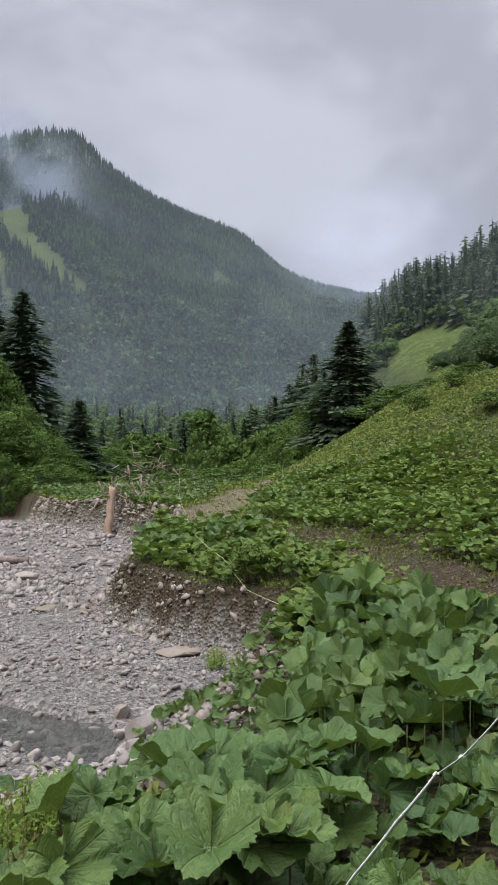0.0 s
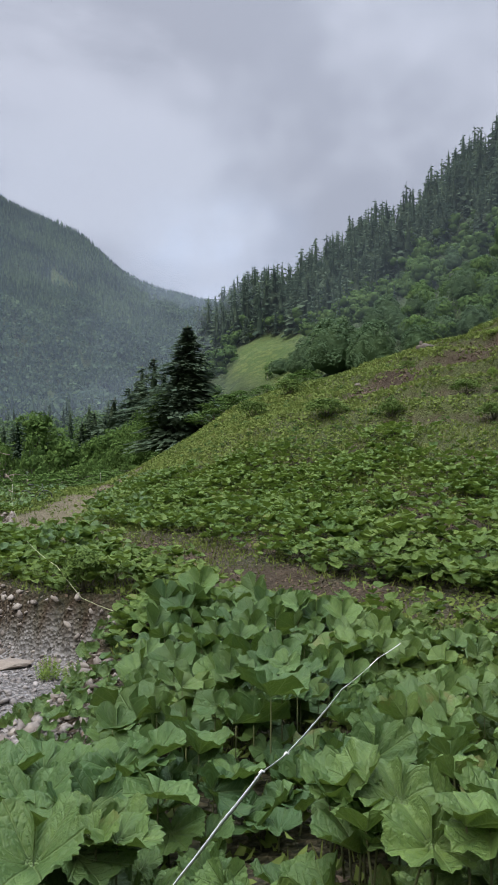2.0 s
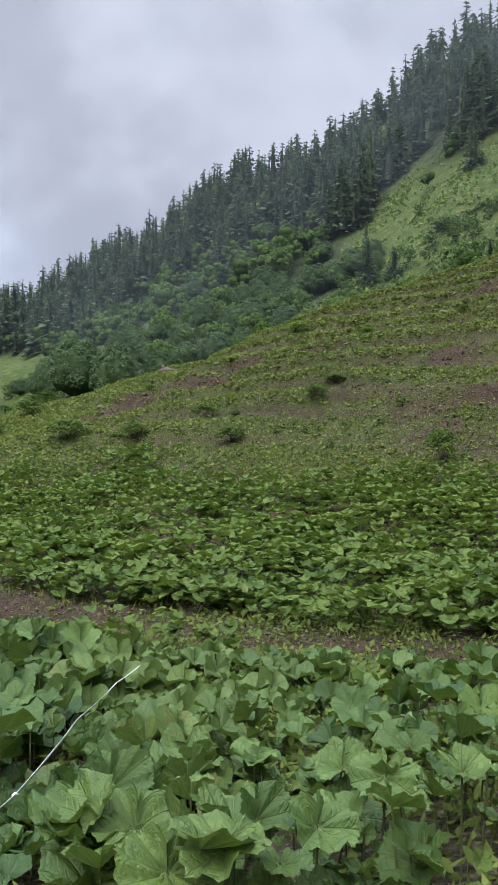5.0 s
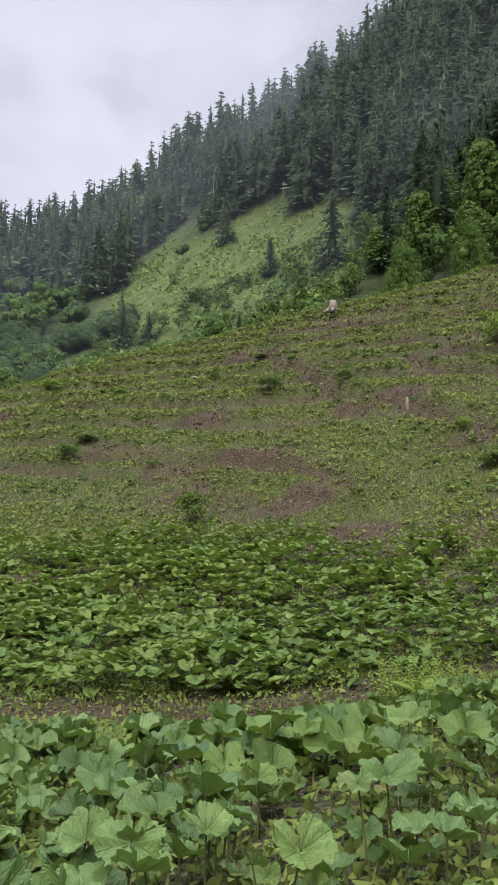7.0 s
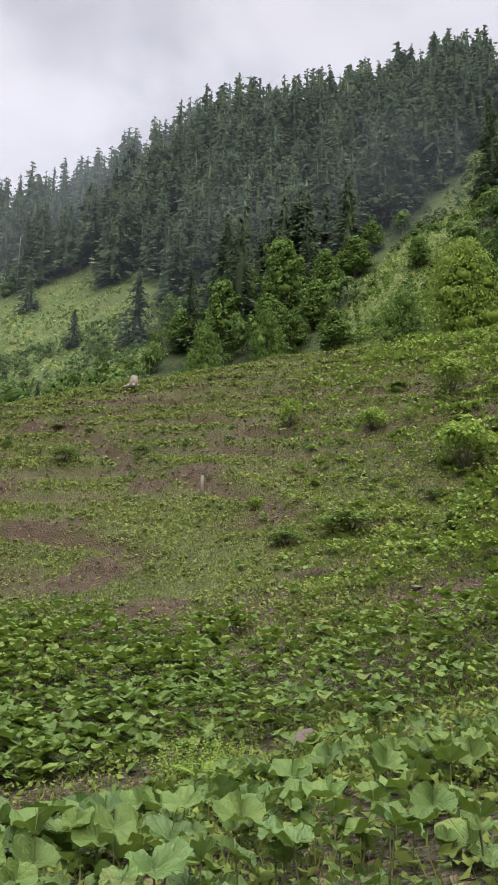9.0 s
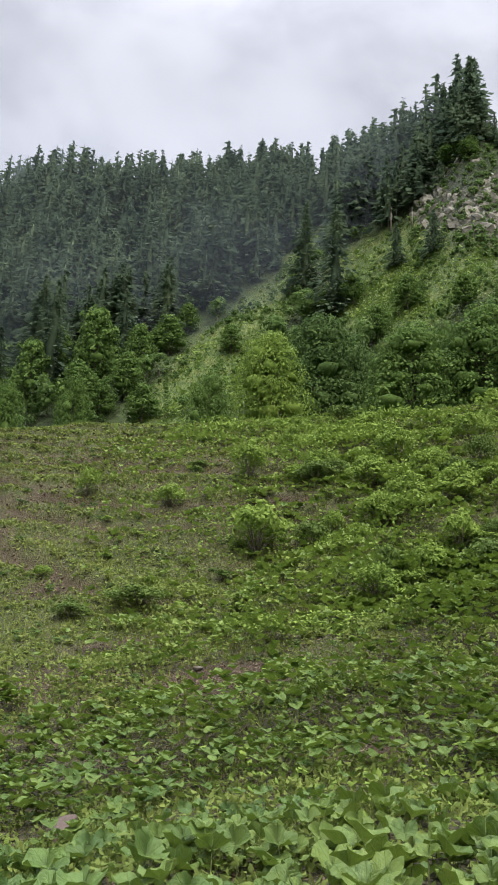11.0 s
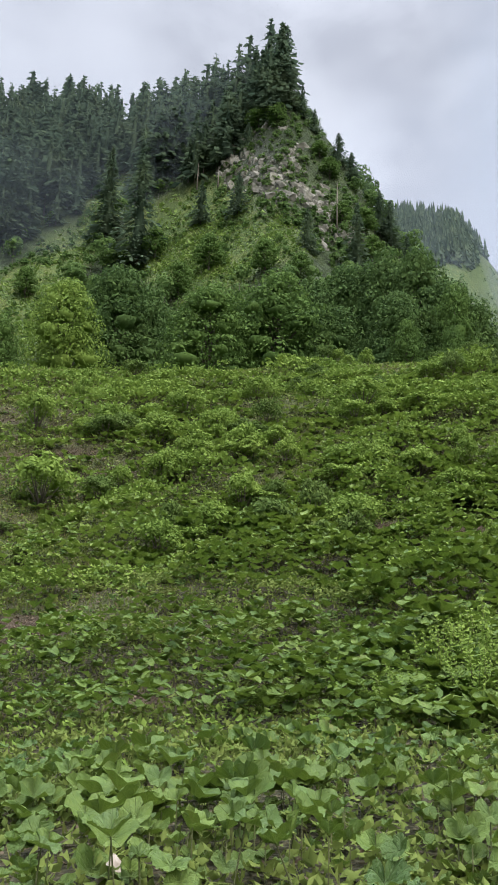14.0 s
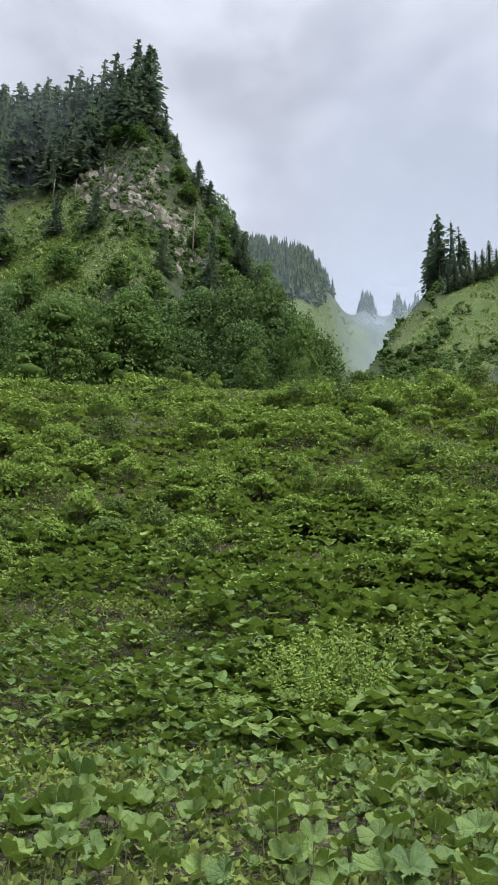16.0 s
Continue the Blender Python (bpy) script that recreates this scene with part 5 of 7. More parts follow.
single, rest = order[:300], order[300:]
# the nearest leaves as plants of a few leaves each
left = list(single)
while left:
    i = left[0]
    d = np.hypot(P[left, 0] - P[i, 0], P[left, 1] - P[i, 1])
    mine = [left[k] for k in np.argsort(d)[:6] if d[k] < 0.8]
    left = [k for k in left if k not in mine]
    base = Vector((float(P[mine, 0].mean()), float(P[mine, 1].mean()), 0))
    base.z = float(land(base.x, base.y))
    crown = thing("butterbur_plant", base, "butterbur with broad soft green leaves on thin green stalks", "plant", "butterbur beside the camera")
    for k in mine:
        m = Matrix.Translation(Vector(P[k]) - base) @ Matrix.Rotation(float(turn[k]), 4, "Z") @ Matrix.Rotation(float(tilt[k]), 4, "Y")
        leaf = part("leaf", BLADE_MESH[int(k) % 10], crown)
        leaf.matrix_basis = m @ Matrix.Scale(float(size[k]), 4)
        foot = Vector((float(P[k, 0]) * 0.8 + base.x * 0.2, float(P[k, 1]) * 0.8 + base.y * 0.2, 0))
        foot.z = float(land(foot.x, foot.y)) - 0.02
        way = Vector(P[k]) - foot - Vector((0, 0, 0.04 * float(size[k])))
        st = part("stalk", STALK_MESH, crown)
        st.matrix_basis = Matrix.Translation(foot - base) @ way.to_track_quat("Z", "Y").to_matrix().to_4x4() @ Matrix.Diagonal((0.0065, 0.0065, way.length, 1))


def blade_stuff(name, label, blades, P, turn, size, tilt, hgt, stalks=False, material=LEAF):
    pairs, uvs, pick = [], [], np.arange(len(P)) % len(blades)
    for k, (v, f, uv) in enumerate(blades):
        m = pick == k
        if m.any():
            pairs.append(scatter((v, f), P[m], turn[m], size[m], tilt[m]))
            uvs.append(np.tile(uv, (int(m.sum()), 1)))
    v, f = joined(pairs)
    tagged(new(name, mesh_from(name, v, f, material, True, np.concatenate(uvs))), label, "plants", kind="stuff")
    if stalks:
        sv, sf = tube([(0, 0, 0), (0.02, 0, 0.5), (0, 0, 1)], [1, 0.8, 0.7], 4)
        base = P - np.stack((0 * hgt, 0 * hgt, hgt + 0.03), 1)
        v, f = scatter((sv, sf), base, turn, np.stack((0 * hgt + 0.006, 0 * hgt + 0.006, hgt), 1))
        tagged(new(name + "_stalks", mesh_from(name + "_stalks", v, f, STALK)), "thin green leaf stalks", "plant stalks", kind="stuff")


BLADES_MID = [butterbur(520 + k, 29, 3) for k in range(6)]
BLADES_LOW = [butterbur(540 + k, 10, 2) for k in range(6)]
BLADES_YOUNG = [butterbur(580 + k, 19, 2) for k in range(6)]
# leaves to the right take the copy with warm light in its colour
sunny = np.degrees(np.arctan2(P[rest, 0], P[rest, 1])) > 42
for name, label, some, mat in (("butterbur_patch", "thick patch of broad green butterbur leaves", rest[~sunny], LEAF),
                               ("ragged_butterbur_patch", "open patch of butterbur leaves, painted yellower as if in warmer light, over litter", rest[sunny], LEAF_SUN)):
    blade_stuff(name, label, BLADES_MID, P[some], turn[some], size[some], tilt[some], hgt[some], True, mat)


def field_ok(a, r, x, y):
    d = np.interp(a, [-10, 4, 10, 45, 54, 62, 75, 90, 120], [1, 1, 1.0, 0.95, 0.75, 0.7, 0.7, 0.85, 1.0])
    edge = np.interp(a, [0, 8, 18, 35, 45, 55, 70, 85, 120], [60, 34, 33, 25, 22, 21, 21, 30, 36])
    soil = zones(x, y, land(x, y))["soil"]
    gap = smooth(-0.45, 0.0, fbm(x, y, 3.0, 93, 3) * np.interp(a, [52, 62, 100, 110], [1, 2.2, 2.2, 1]) + (d - 0.5))
    return off_track(x, y) * d * gap * smooth(edge + 3, edge - 3, r + 5 * fbm(x, y, 4, 95, 2)) * (1 - 0.85 * soil)


F = leaf_field(12500, (-24, 121), (9.4, 16), 611, field_ok, (0.15, 0.28), (0.05, 0.42), (0.0, 0.45))
blade_stuff("butterbur_field", "field of butterbur leaves beyond the track", [butterbur(560 + k, 12, 2) for k in range(6)], *F, material=FIELD)
F = leaf_field(33000, (-8, 121), (16, 36), 613, field_ok, (0.19, 0.35), (0.05, 0.34), (0.0, 0.35))
blade_stuff("butterbur_slope", "butterbur leaves covering the foot of the slope", BLADES_LOW, *F, material=FIELD)


F = leaf_field(5000, (-24, 4), (17, 58), 619, lambda a, r, x, y: off_track(x, y) * (bed_side(x, y) > -9), (0.2, 0.36), (0.15, 0.4), (0.1, 0.8))
blade_stuff("bank_butterbur", "butterbur leaves along the top of the stream bank", BLADES_LOW, *F)


F = leaf_field(2600, (-30, 12), (4, 13), 621, lambda a, r, x, y: (bed_side(x, y) < 1.3) * (bed_side(x, y) > -0.3) * (0.25 + 0.75 * (fbm(x, y, 1.2, 99, 2) > 0)), (0.10, 0.22), (0.04, 0.16), (0.1, 0.9))
blade_stuff("bank_foot_leaves", "small green leaves growing on the gravel bank", BLADES_LOW, *F)


def under_ok(a, r, x, y):
    return off_track(x, y) * (r < np.interp(a, [-24, -3, 4, 7], [4, 5, 8, 12])) * np.interp(a, [-24, 18, 28, 120], [0.12, 0.12, 1.0, 1.0]) * (0.3 + 0.7 * smooth(-0.3, 0.3, fbm(x, y, 1.1, 89, 3)))


F = leaf_field(3600, (-24, 121), (2.2, 10), 615, under_ok, (0.10, 0.24), (0.06, 0.26), (0.1, 0.9))
blade_stuff("young_butterbur", "small young butterbur leaves near the soil", BLADES_YOUNG, *F, material=LEAF_SUN)


def upper_ok(a, r, x, y):
    """Leafy weed belts higher on the right-hand slope."""
    d = np.interp(a, [60, 70, 82, 95, 121], [0.0, 0.35, 1.0, 1.0, 1.0]) * smooth(0.90, 0.80, r / by_azimuth(CREST_R, a, 2))
    return d * smooth(-0.25, 0.25, fbm(x, y, 6, 97, 3) + 0.35) * (1 - 0.9 * zones(x, y, land(x, y))["soil"])


F = leaf_field(23000, (60, 121), (22, 53), 617, upper_ok, (0.22, 0.40), (0.08, 0.25), (0.0, 0.65))
blade_stuff("weed_belt", "belts of broad-leaved weeds on the slope", BLADES_LOW, *F, material=BELT)


# ---------------------------------------------------------------- low cover: small weeds, grass, litter
def cover(name, label, material, n, az, rad, seed, ok, size, category="weeds", lift=0.04, flat=0.5, cushion=0.0):
    g, a, r, x, y, z, el = plant_points(n, az[0], az[1], rad[0], rad[1], seed)
    keep = g.random(n) < ok(a, r, x, y)
    x, y, z, r = x[keep], y[keep], z[keep], r[keep]
    k = len(x)
    s = g.uniform(size[0], size[1], k) * np.clip(r / 30, 0.55, 4)
    nrm = np.stack((g.normal(size=k) * flat, g.normal(size=k) * flat, np.ones(k)), 1)
    c = np.stack((x, y, z + lift * g.uniform(0.2, 2.2, k) * np.clip(r / 25, 0.6, 1.4) + cushion * mound(x, y)), 1)
    v, f = leaf_cards(g, c, nrm / np.linalg.norm(nrm, axis=1)[:, None], s, 0.35)
    return tagged(new(name, mesh_from(name, v, f, material)), label, category, kind="stuff")


def fringe(a, r, x, y):
    """Herbs crowd on the lips of the terraces and leave the treads short."""
    share = terrace_share(r, a, by_azimuth(CREST_R, a, 2))
    return 1 - share * (1 - 1.25 * smooth(-0.5, 0.75, terrace_phase(x, y, land(x, y)) + 0.35 * fbm(x, y, 1.6, 129, 2)))


def weed_ok(a, r, x, y):
    zn = zones(x, y, land(x, y))
    return fringe(a, r, x, y) * (bed_side(x, y) < -0.1) * (1 - 0.85 * zn["soil"]) * (1 - 0.9 * zn["path"]) * (0.35 + 0.65 * smooth(-0.4, 0.3, fbm(x, y, 1.8, 121, 3)))


def bare_ok(a, r, x, y):
    return (bed_side(x, y) < 0.1) * np.maximum(np.interp(a, [30, 46, 70, 85], [0.12, 0.4, 0.4, 0.15]), zones(x, y, land(x, y))["soil"])


cover("low_weeds", "low mixed weeds between the butterbur", WEED, 26000, (-24, 121), (2.2, 14), 701, weed_ok, (0.05, 0.12), lift=0.07)
cover("slope_weeds", "low weeds and herbs covering the pasture slope", WEED, 300000, (-20, 121), (12, 62), 703, weed_ok, (0.038, 0.10), lift=0.05)
cover("leaf_litter", "dry grey brown leaf litter on bare soil", DRY, 40000, (-24, 121), (2.2, 22), 705, bare_ok, (0.03, 0.08), "litter", 0.02, 0.35)
cover("slope_litter", "dry litter and clods on the pasture slope", DRY, 75000, (0, 121), (16, 60), 707, bare_ok, (0.03, 0.075), "litter", 0.02, 0.4)


def carpet_ok(a, r, x, y):
    return weed_ok(a, r, x, y) * np.interp(a, [14, 30], [0.1, 1.0]) * smooth(-0.35, 0.25, fbm(x, y, 0.9, 125, 3))


cover("herb_carpet", "fresh green mixed herbs between the butterbur", WEED, 70000, (-24, 121), (2.2, 12), 719, carpet_ok, (0.04, 0.09), lift=0.13, flat=0.9)
cover("slope_herbs", "fresh green mixed herbs at the foot of the slope", WEED, 80000, (52, 121), (10, 30), 725, lambda a, r, x, y: weed_ok(a, r, x, y) * np.interp(a, [52, 66], [0, 1]) * smooth(-0.3, 0.3, fbm(x, y, 2.4, 127, 3)), (0.05, 0.11), lift=0.10, flat=0.9, cushion=0.8)


def nettle_ok(a, r, x, y):
    d = np.interp(a, [62, 74, 84, 121], [0.0, 0.4, 0.9, 1.0])
    return d * smooth(-0.15, 0.35, fbm(x, y, 3.5, 151, 3)) * (1 - 0.9 * zones(x, y, land(x, y))["soil"]) * smooth(0.97, 0.88, r / by_azimuth(CREST_R, a, 2))


cover("nettle_stand", "stands of light green nettles and herbs", BRIGHT, 125000, (62, 121), (8, 54), 717, nettle_ok, (0.05, 0.11), lift=0.12, flat=0.7, cushion=1.1)


def wild_ok(a, r, x, y):
    z = land(x, y)
    return zones(x, y, z)["hay"] * (0.2 + 0.8 * smooth(-0.2, 0.3, fbm(x, y, 9, 141, 3)))


HERB = foliage("tall_herbs", (0.068, 0.120, 0.028), (0.138, 0.212, 0.048), (0.215, 0.295, 0.074), 0.7, 0.3, 14, 0.1)
cover("hillside_herbs", "rough tall herbs on the steep open slope", HERB, 90000, (30, 121), (170, 420), 709, wild_ok, (0.10, 0.24), lift=0.2, flat=0.8)
cover("steep_meadow_herbs", "tall green herbs on the steep meadow beyond the crest", HERB, 230000, (30, 121), (70, 200), 721, wild_ok, (0.05, 0.12), lift=0.15, flat=0.8)


def grass(name, label, n, az, rad, seed, ok, height, material=None):
    g, a, r, x, y, z, el = plant_points(n, az[0], az[1], rad[0], rad[1], seed)
    keep = g.random(n) < ok(a, r, x, y)
    x, y, z, r = x[keep], y[keep], z[keep], r[keep]
    k = len(x)
    h = g.uniform(height[0], height[1], k)
    t, b = g.uniform(0, 6.28, k), g.uniform(0, 6.28, k)
    w = 0.006 + 0.0007 * r
    p = np.stack((x, y, z - 0.01), 1)
    side = np.stack((np.cos(t) * w, np.sin(t) * w, 0 * t), 1)
    tip = p + np.stack((np.cos(b) * h * 0.45, np.sin(b) * h * 0.45, h), 1)
    v = np.stack((p - side, p + side, tip), 1).reshape(-1, 3)
    return tagged(new(name, mesh_from(name, v, np.arange(3 * k).reshape(-1, 3), material or GRASS)), label, "grass", kind="stuff")


def grass_ok(a, r, x, y):
    zn = zones(x, y, land(x, y))
    return fringe(a, r, x, y) * (bed_side(x, y) < -0.1) * (1 - 0.8 * zn["soil"]) * (1 - 0.92 * zn["path"]) * (0.25 + 0.75 * smooth(-0.2, 0.4, fbm(x, y, 3.0, 131, 3)))


grass("pasture_grass", "short tufted pasture grass on the slope", 230000, (-5, 121), (22, 62), 711, grass_ok, (0.06, 0.22))
grass("verge_grass", "thin grass along the track and bank", 45000, (-24, 121), (3, 22), 713, grass_ok, (0.05, 0.2))


STRAW = foliage("straw_grass", (0.12, 0.10, 0.045), (0.20, 0.165, 0.08), (0.30, 0.25, 0.13), 0.7, 0.2, 3, 0.2)


def straw_ok(a, r, x, y):
    return (1 - 0.8 * zones(x, y, land(x, y))["soil"]) * np.interp(a, [8, 36, 48, 72, 85], [0.08, 0.15, 1.0, 1.0, 0.2]) * smooth(-0.2, 0.35, fbm(x, y, 2.6, 137, 3))


grass("dry_grass", "dry straw coloured grass blades on the grazed slope", 75000, (8, 100), (18, 61), 727, straw_ok, (0.05, 0.14), STRAW)


def tuft_ok(a, r, x, y):
    return (bed_side(x, y) < -0.1) * smooth(1.5, 0.9, line_distance(x, y, TRACK_XY)) * smooth(0.05, 0.35, fbm(x, y, 1.0, 135, 3))


grass("track_tufts", "green grass tufts growing on the trodden track", 70000, (-6, 75), (7, 24), 723, tuft_ok, (0.04, 0.11))


# low clumps of dock and nettle that break up the grazed slope
def clumps(name, label, material, n, az, rad, seed, size):
    g, a, r, x, y, z, el = plant_points(n, az[0], az[1], rad[0], rad[1], seed)
    keep = (bed_side(x, y) < -0.3) & (g.random(n) < 1 - 0.9 * zones(x, y, z)["soil"]) & (fbm(x, y, 3.2, seed, 3) + 0.35 * g.random(n) > 0.1) & (line_distance(x, y, TRACK_XY) > 1.2) & (line_distance(x, y, PATH_XY) > 1.5)
    x, y, z = x[keep], y[keep], z[keep]
    w = g.uniform(size[0], size[1], len(x))
    pairs, pick = [], np.arange(len(x)) % 4
    for k in range(4):
        m = pick == k
        pairs.append(scatter(blob_tree(640 + k, 24, (0.07, 0.16)), np.stack((x, y, z - 0.06), 1)[m], g.uniform(0, 6.28, int(m.sum())), np.stack((w, w, w * g.uniform(0.35, 0.6, len(x))), 1)[m]))
    v, f = joined(pairs)
    tagged(new(name, mesh_from(name, v, f, material)), label, "weeds", kind="stuff")


clumps("weed_clumps", "low clumps of yellowish green grass on the grazed slope", GRASS, 8000, (6, 84), (16, 58), 731, (0.2, 0.6))
clumps("dark_weed_clumps", "low dark green weed clumps on the grazed slope", BROAD, 4000, (6, 120), (14, 57), 733, (0.25, 0.7))


# ---------------------------------------------------------------- bushes on the pasture
def bush_pair(seed, leaves=1100, card=0.043, width=1.5):
    g = np.random.default_rng(seed)
    wood, cs, ns = [], [], []
    lobes = 9
    for i in range(lobes):
        a, q = i * 2.4, g.uniform(0.2, 0.32)
        ring = 0.36 * width * math.sqrt((i + 0.3) / lobes) * 0.8
        c = np.array((ring * math.cos(a), ring * math.sin(a), 0.68 - 0.42 * (i / lobes) + g.uniform(-0.08, 0.1)))
        wood.append(tube([(0, 0, -0.05), c * 0.6, c], [0.02, 0.012, 0.004], 4))
        k = leaves // lobes
        d = g.normal(size=(k, 3))
        d[:, 2] = d[:, 2] * 0.8 + 0.8
        d /= np.linalg.norm(d, axis=1)[:, None]
        cs.append(c + d * (q * g.uniform(0.6, 1.1, k))[:, None])
        ns.append(d)
    c, nn = np.concatenate(cs), np.concatenate(ns)
    c[:, 2] = np.maximum(c[:, 2], 0.03)
    return joined(wood), leaf_cards(g, c, nn, g.uniform(0.6, 1.4, len(c)) * card)


def herb_pair(seed, stems=20, leaflets=30):
    """A stand of upright herb stems with small pointed leaflets in pairs, one unit high and 1.5 wide."""
    g = np.random.default_rng(seed)
    wood, cs, ns, out = [], [], [], []
    for i in range(stems):
        a, q = i * 2.4, 0.55 * math.sqrt((i + 0.5) / stems)
        h = (1.0 - 0.5 * (q / 0.55) ** 2) * g.uniform(0.75, 1.0)
        foot = np.array((0.7 * q * math.cos(a), 0.7 * q * math.sin(a), -0.03))
        top = np.array((1.2 * q * math.cos(a), 1.2 * q * math.sin(a), h))
        wood.append(tube([foot, 0.5 * (foot + top) + g.normal(size=3) * 0.02, top], [0.008, 0.006, 0.002], 4))
        u = np.linspace(0.2, 1.0, leaflets)
        b = np.arange(leaflets) * 2.4 + g.uniform(0, 6.28)
        arm = 0.13 * (1.15 - 0.75 * u) * g.uniform(0.5, 1.1, leaflets)
        side = np.stack((np.cos(b), np.sin(b), -0.15 + 0 * b), 1)
        for far in (0.45, 1.0):
            cs.append(foot + (top - foot) * u[:, None] + side * (arm * far)[:, None])
            ns.append(np.stack((0.5 * np.cos(b), 0.5 * np.sin(b), 1 + 0 * b), 1))
            out.append(0.042 * (1.2 - 0.5 * u) * g.uniform(0.7, 1.2, leaflets))
    return joined(wood), leaf_cards(g, np.concatenate(cs), np.concatenate(ns), np.concatenate(out), 0.4)


FRESH = foliage("fresh_herb_leaves", (0.11, 0.175, 0.034), (0.175, 0.26, 0.052), (0.25, 0.34, 0.08), 0.7, 0.35, 2, 0.1)
BUSH_DARK = foliage("dark_bush_leaves", (0.045, 0.080, 0.020), (0.085, 0.132, 0.034), (0.13, 0.185, 0.048), 0.75, 0.3, 3, 0.06)
RUST = foliage("rusty_weed_leaves", (0.06, 0.08, 0.025), (0.11, 0.105, 0.034), (0.19, 0.10, 0.045), 0.7, 0.3, 0.4, 0.1)
BUSHES = {"rusty": [pair_meshes("bush", herb_pair(1031, 9, 18), RUST, STALK, "foliage")], "dark": [pair_meshes("bush", bush_pair(s), BUSH_DARK, BARK, "foliage") for s in (1001, 1002, 1003)],
          "light": [pair_meshes("bush", bush_pair(s), BRIGHT, BARK, "foliage") for s in (1011, 1012, 1013)],
          "feathery": [pair_meshes("bush", herb_pair(s), FRESH, STALK, "foliage") for s in (1021, 1022, 1023)]}


def bush(kind, az, r, height, width, k, label, group="bushes on the pasture"):
    ob = thing("bush", spot(az, r), label, "bush", group)
    ob.scale = (width / 1.5, width / 1.5, height)
    ob.rotation_euler[2] = k * 1.9
    stems_, leaves_ = BUSHES[kind][k % len(BUSHES[kind])]
    part("stem", stems_, ob)
    part("foliage", leaves_, ob)


BUSH_WORDS = {"rusty": "spindly weed with reddish brown tipped leaves", "dark": "dense dark green bush on the grazed slope", "light": "bright yellow green bush on the grazed slope", "feathery": "feathery light green weed clump beside butterbur"}
for k, (kind, az, r, h, w) in enumerate((
        ("light", 73.4, 40, 2.2, 2.6), ("light", 62.3, 40, 1.5, 1.6), ("light", 68.0, 38, 1.2, 2.0), ("light", 74.2, 31.8, 2.3, 3.4), ("light", 78.3, 39.6, 1.7, 2.8), ("light", 88.0, 34.1, 1.8, 2.5),
        ("light", 88.0, 29.6, 1.7, 1.9), ("light", 96.3, 38.6, 1.7, 3.6), ("dark", 106.1, 44, 2.3, 2.6), ("light", 91.0, 33.0, 1.4, 1.5), ("dark", 41.4, 27.1, 1.3, 1.5), ("dark", 46.8, 39, 0.8, 1.9),
        ("dark", 16.1, 38.7, 1.0, 2.9), ("dark", -0.3, 13.9, 0.75, 0.9), ("feathery", 104.9, 12.9, 1.45, 1.7), ("light", 104.8, 22.2, 1.4, 0.9), ("light", 101.5, 22.4, 1.2, 0.9), ("dark", 33.0, 35, 0.7, 1.5))):
    bush(kind, az, r, h, w, k + 0, BUSH_WORDS[kind])
for k, (kind, az, r, h, w) in enumerate((
        ("dark", 27.2, 33, 0.8, 1.8), ("dark", 25.4, 37.4, 0.8, 1.8), ("dark", 20.5, 36, 0.8, 1.6), ("dark", 66.5, 27.5, 0.8, 2.8), ("dark", 62.0, 27, 0.6, 1.6), ("light", 83.0, 33, 1.5, 2.4),
        ("light", 108.0, 40, 1.8, 2.6), ("light", 110.5, 36, 1.5, 2.2), ("light", 101.0, 45, 1.3, 2.4), ("dark", 98.0, 34, 1.0, 2.5), ("light", 92.5, 42, 1.2, 2.6), ("dark", 93.5, 25.5, 0.9, 1.8),
        ("dark", 86.0, 23.5, 0.8, 1.5), ("light", 108.5, 17.5, 1.0, 1.3), ("light", 111.5, 24, 1.2, 1.6), ("feathery", 102.0, 12.2, 1.1, 1.3), ("feathery", 107.0, 12.6, 1.3, 1.5), ("feathery", 104.2, 11.4, 0.9, 1.3), ("feathery", 99.0, 11.0, 0.6, 1.2), ("feathery", 110.5, 14.6, 1.2, 1.3), ("feathery", 55.8, 9.6, 0.6, 0.9))):
    bush(kind, az, r, h, w, k + 18, BUSH_WORDS[kind])
for k, (kind, az, r, h, w) in enumerate((
        ("feathery", 58.5, 10.4, 0.55, 0.8), ("dark", 52.0, 40, 0.6, 1.4), ("feathery", 47.0, 17.5, 0.6, 1.2), ("dark", 11.0, 45, 1.1, 2.2), ("dark", 13.5, 49, 1.1, 2.4), ("light", 31.8, 50, 0.8, 2.0),
        ("light", 76.5, 50, 1.1, 2.0), ("light", 82.0, 51, 0.9, 2.0), ("feathery", -13.5, 4.6, 0.45, 0.6), ("feathery", -16.5, 4.2, 0.5, 0.6), ("feathery", -11.0, 4.2, 0.3, 0.4), ("rusty", -13.6, 3.7, 0.62, 0.5), ("rusty", -15.6, 3.5, 0.7, 0.6), ("rusty", -11.6, 3.9, 0.42, 0.5), ("feathery", -0.6, 11.0, 0.35, 0.6),
        ("feathery", -2.6, 12.6, 0.4, 0.5), ("dark", 36.5, 44, 0.6, 1.5), ("light", 113.5, 45, 1.8, 2.4), ("light", 115.5, 30, 1.3, 2.0))):
    bush(kind, az, r, h, w, k + 36, BUSH_WORDS[kind])
g = np.random.default_rng(1050)
for k in range(150):
    az = g.uniform(8, 120) if k < 40 else g.uniform(68, 120)
    r = g.uniform(24, 53)
    bush("dark" if g.random() < (0.6 if az < 72 else 0.25) else "light", az, r, g.uniform(0.25, 0.6) * (2.9 if az > 76 else 1), g.uniform(0.6, 1.5) * (1.9 if az > 76 else 1), k, "low leafy bush on the grazed slope")


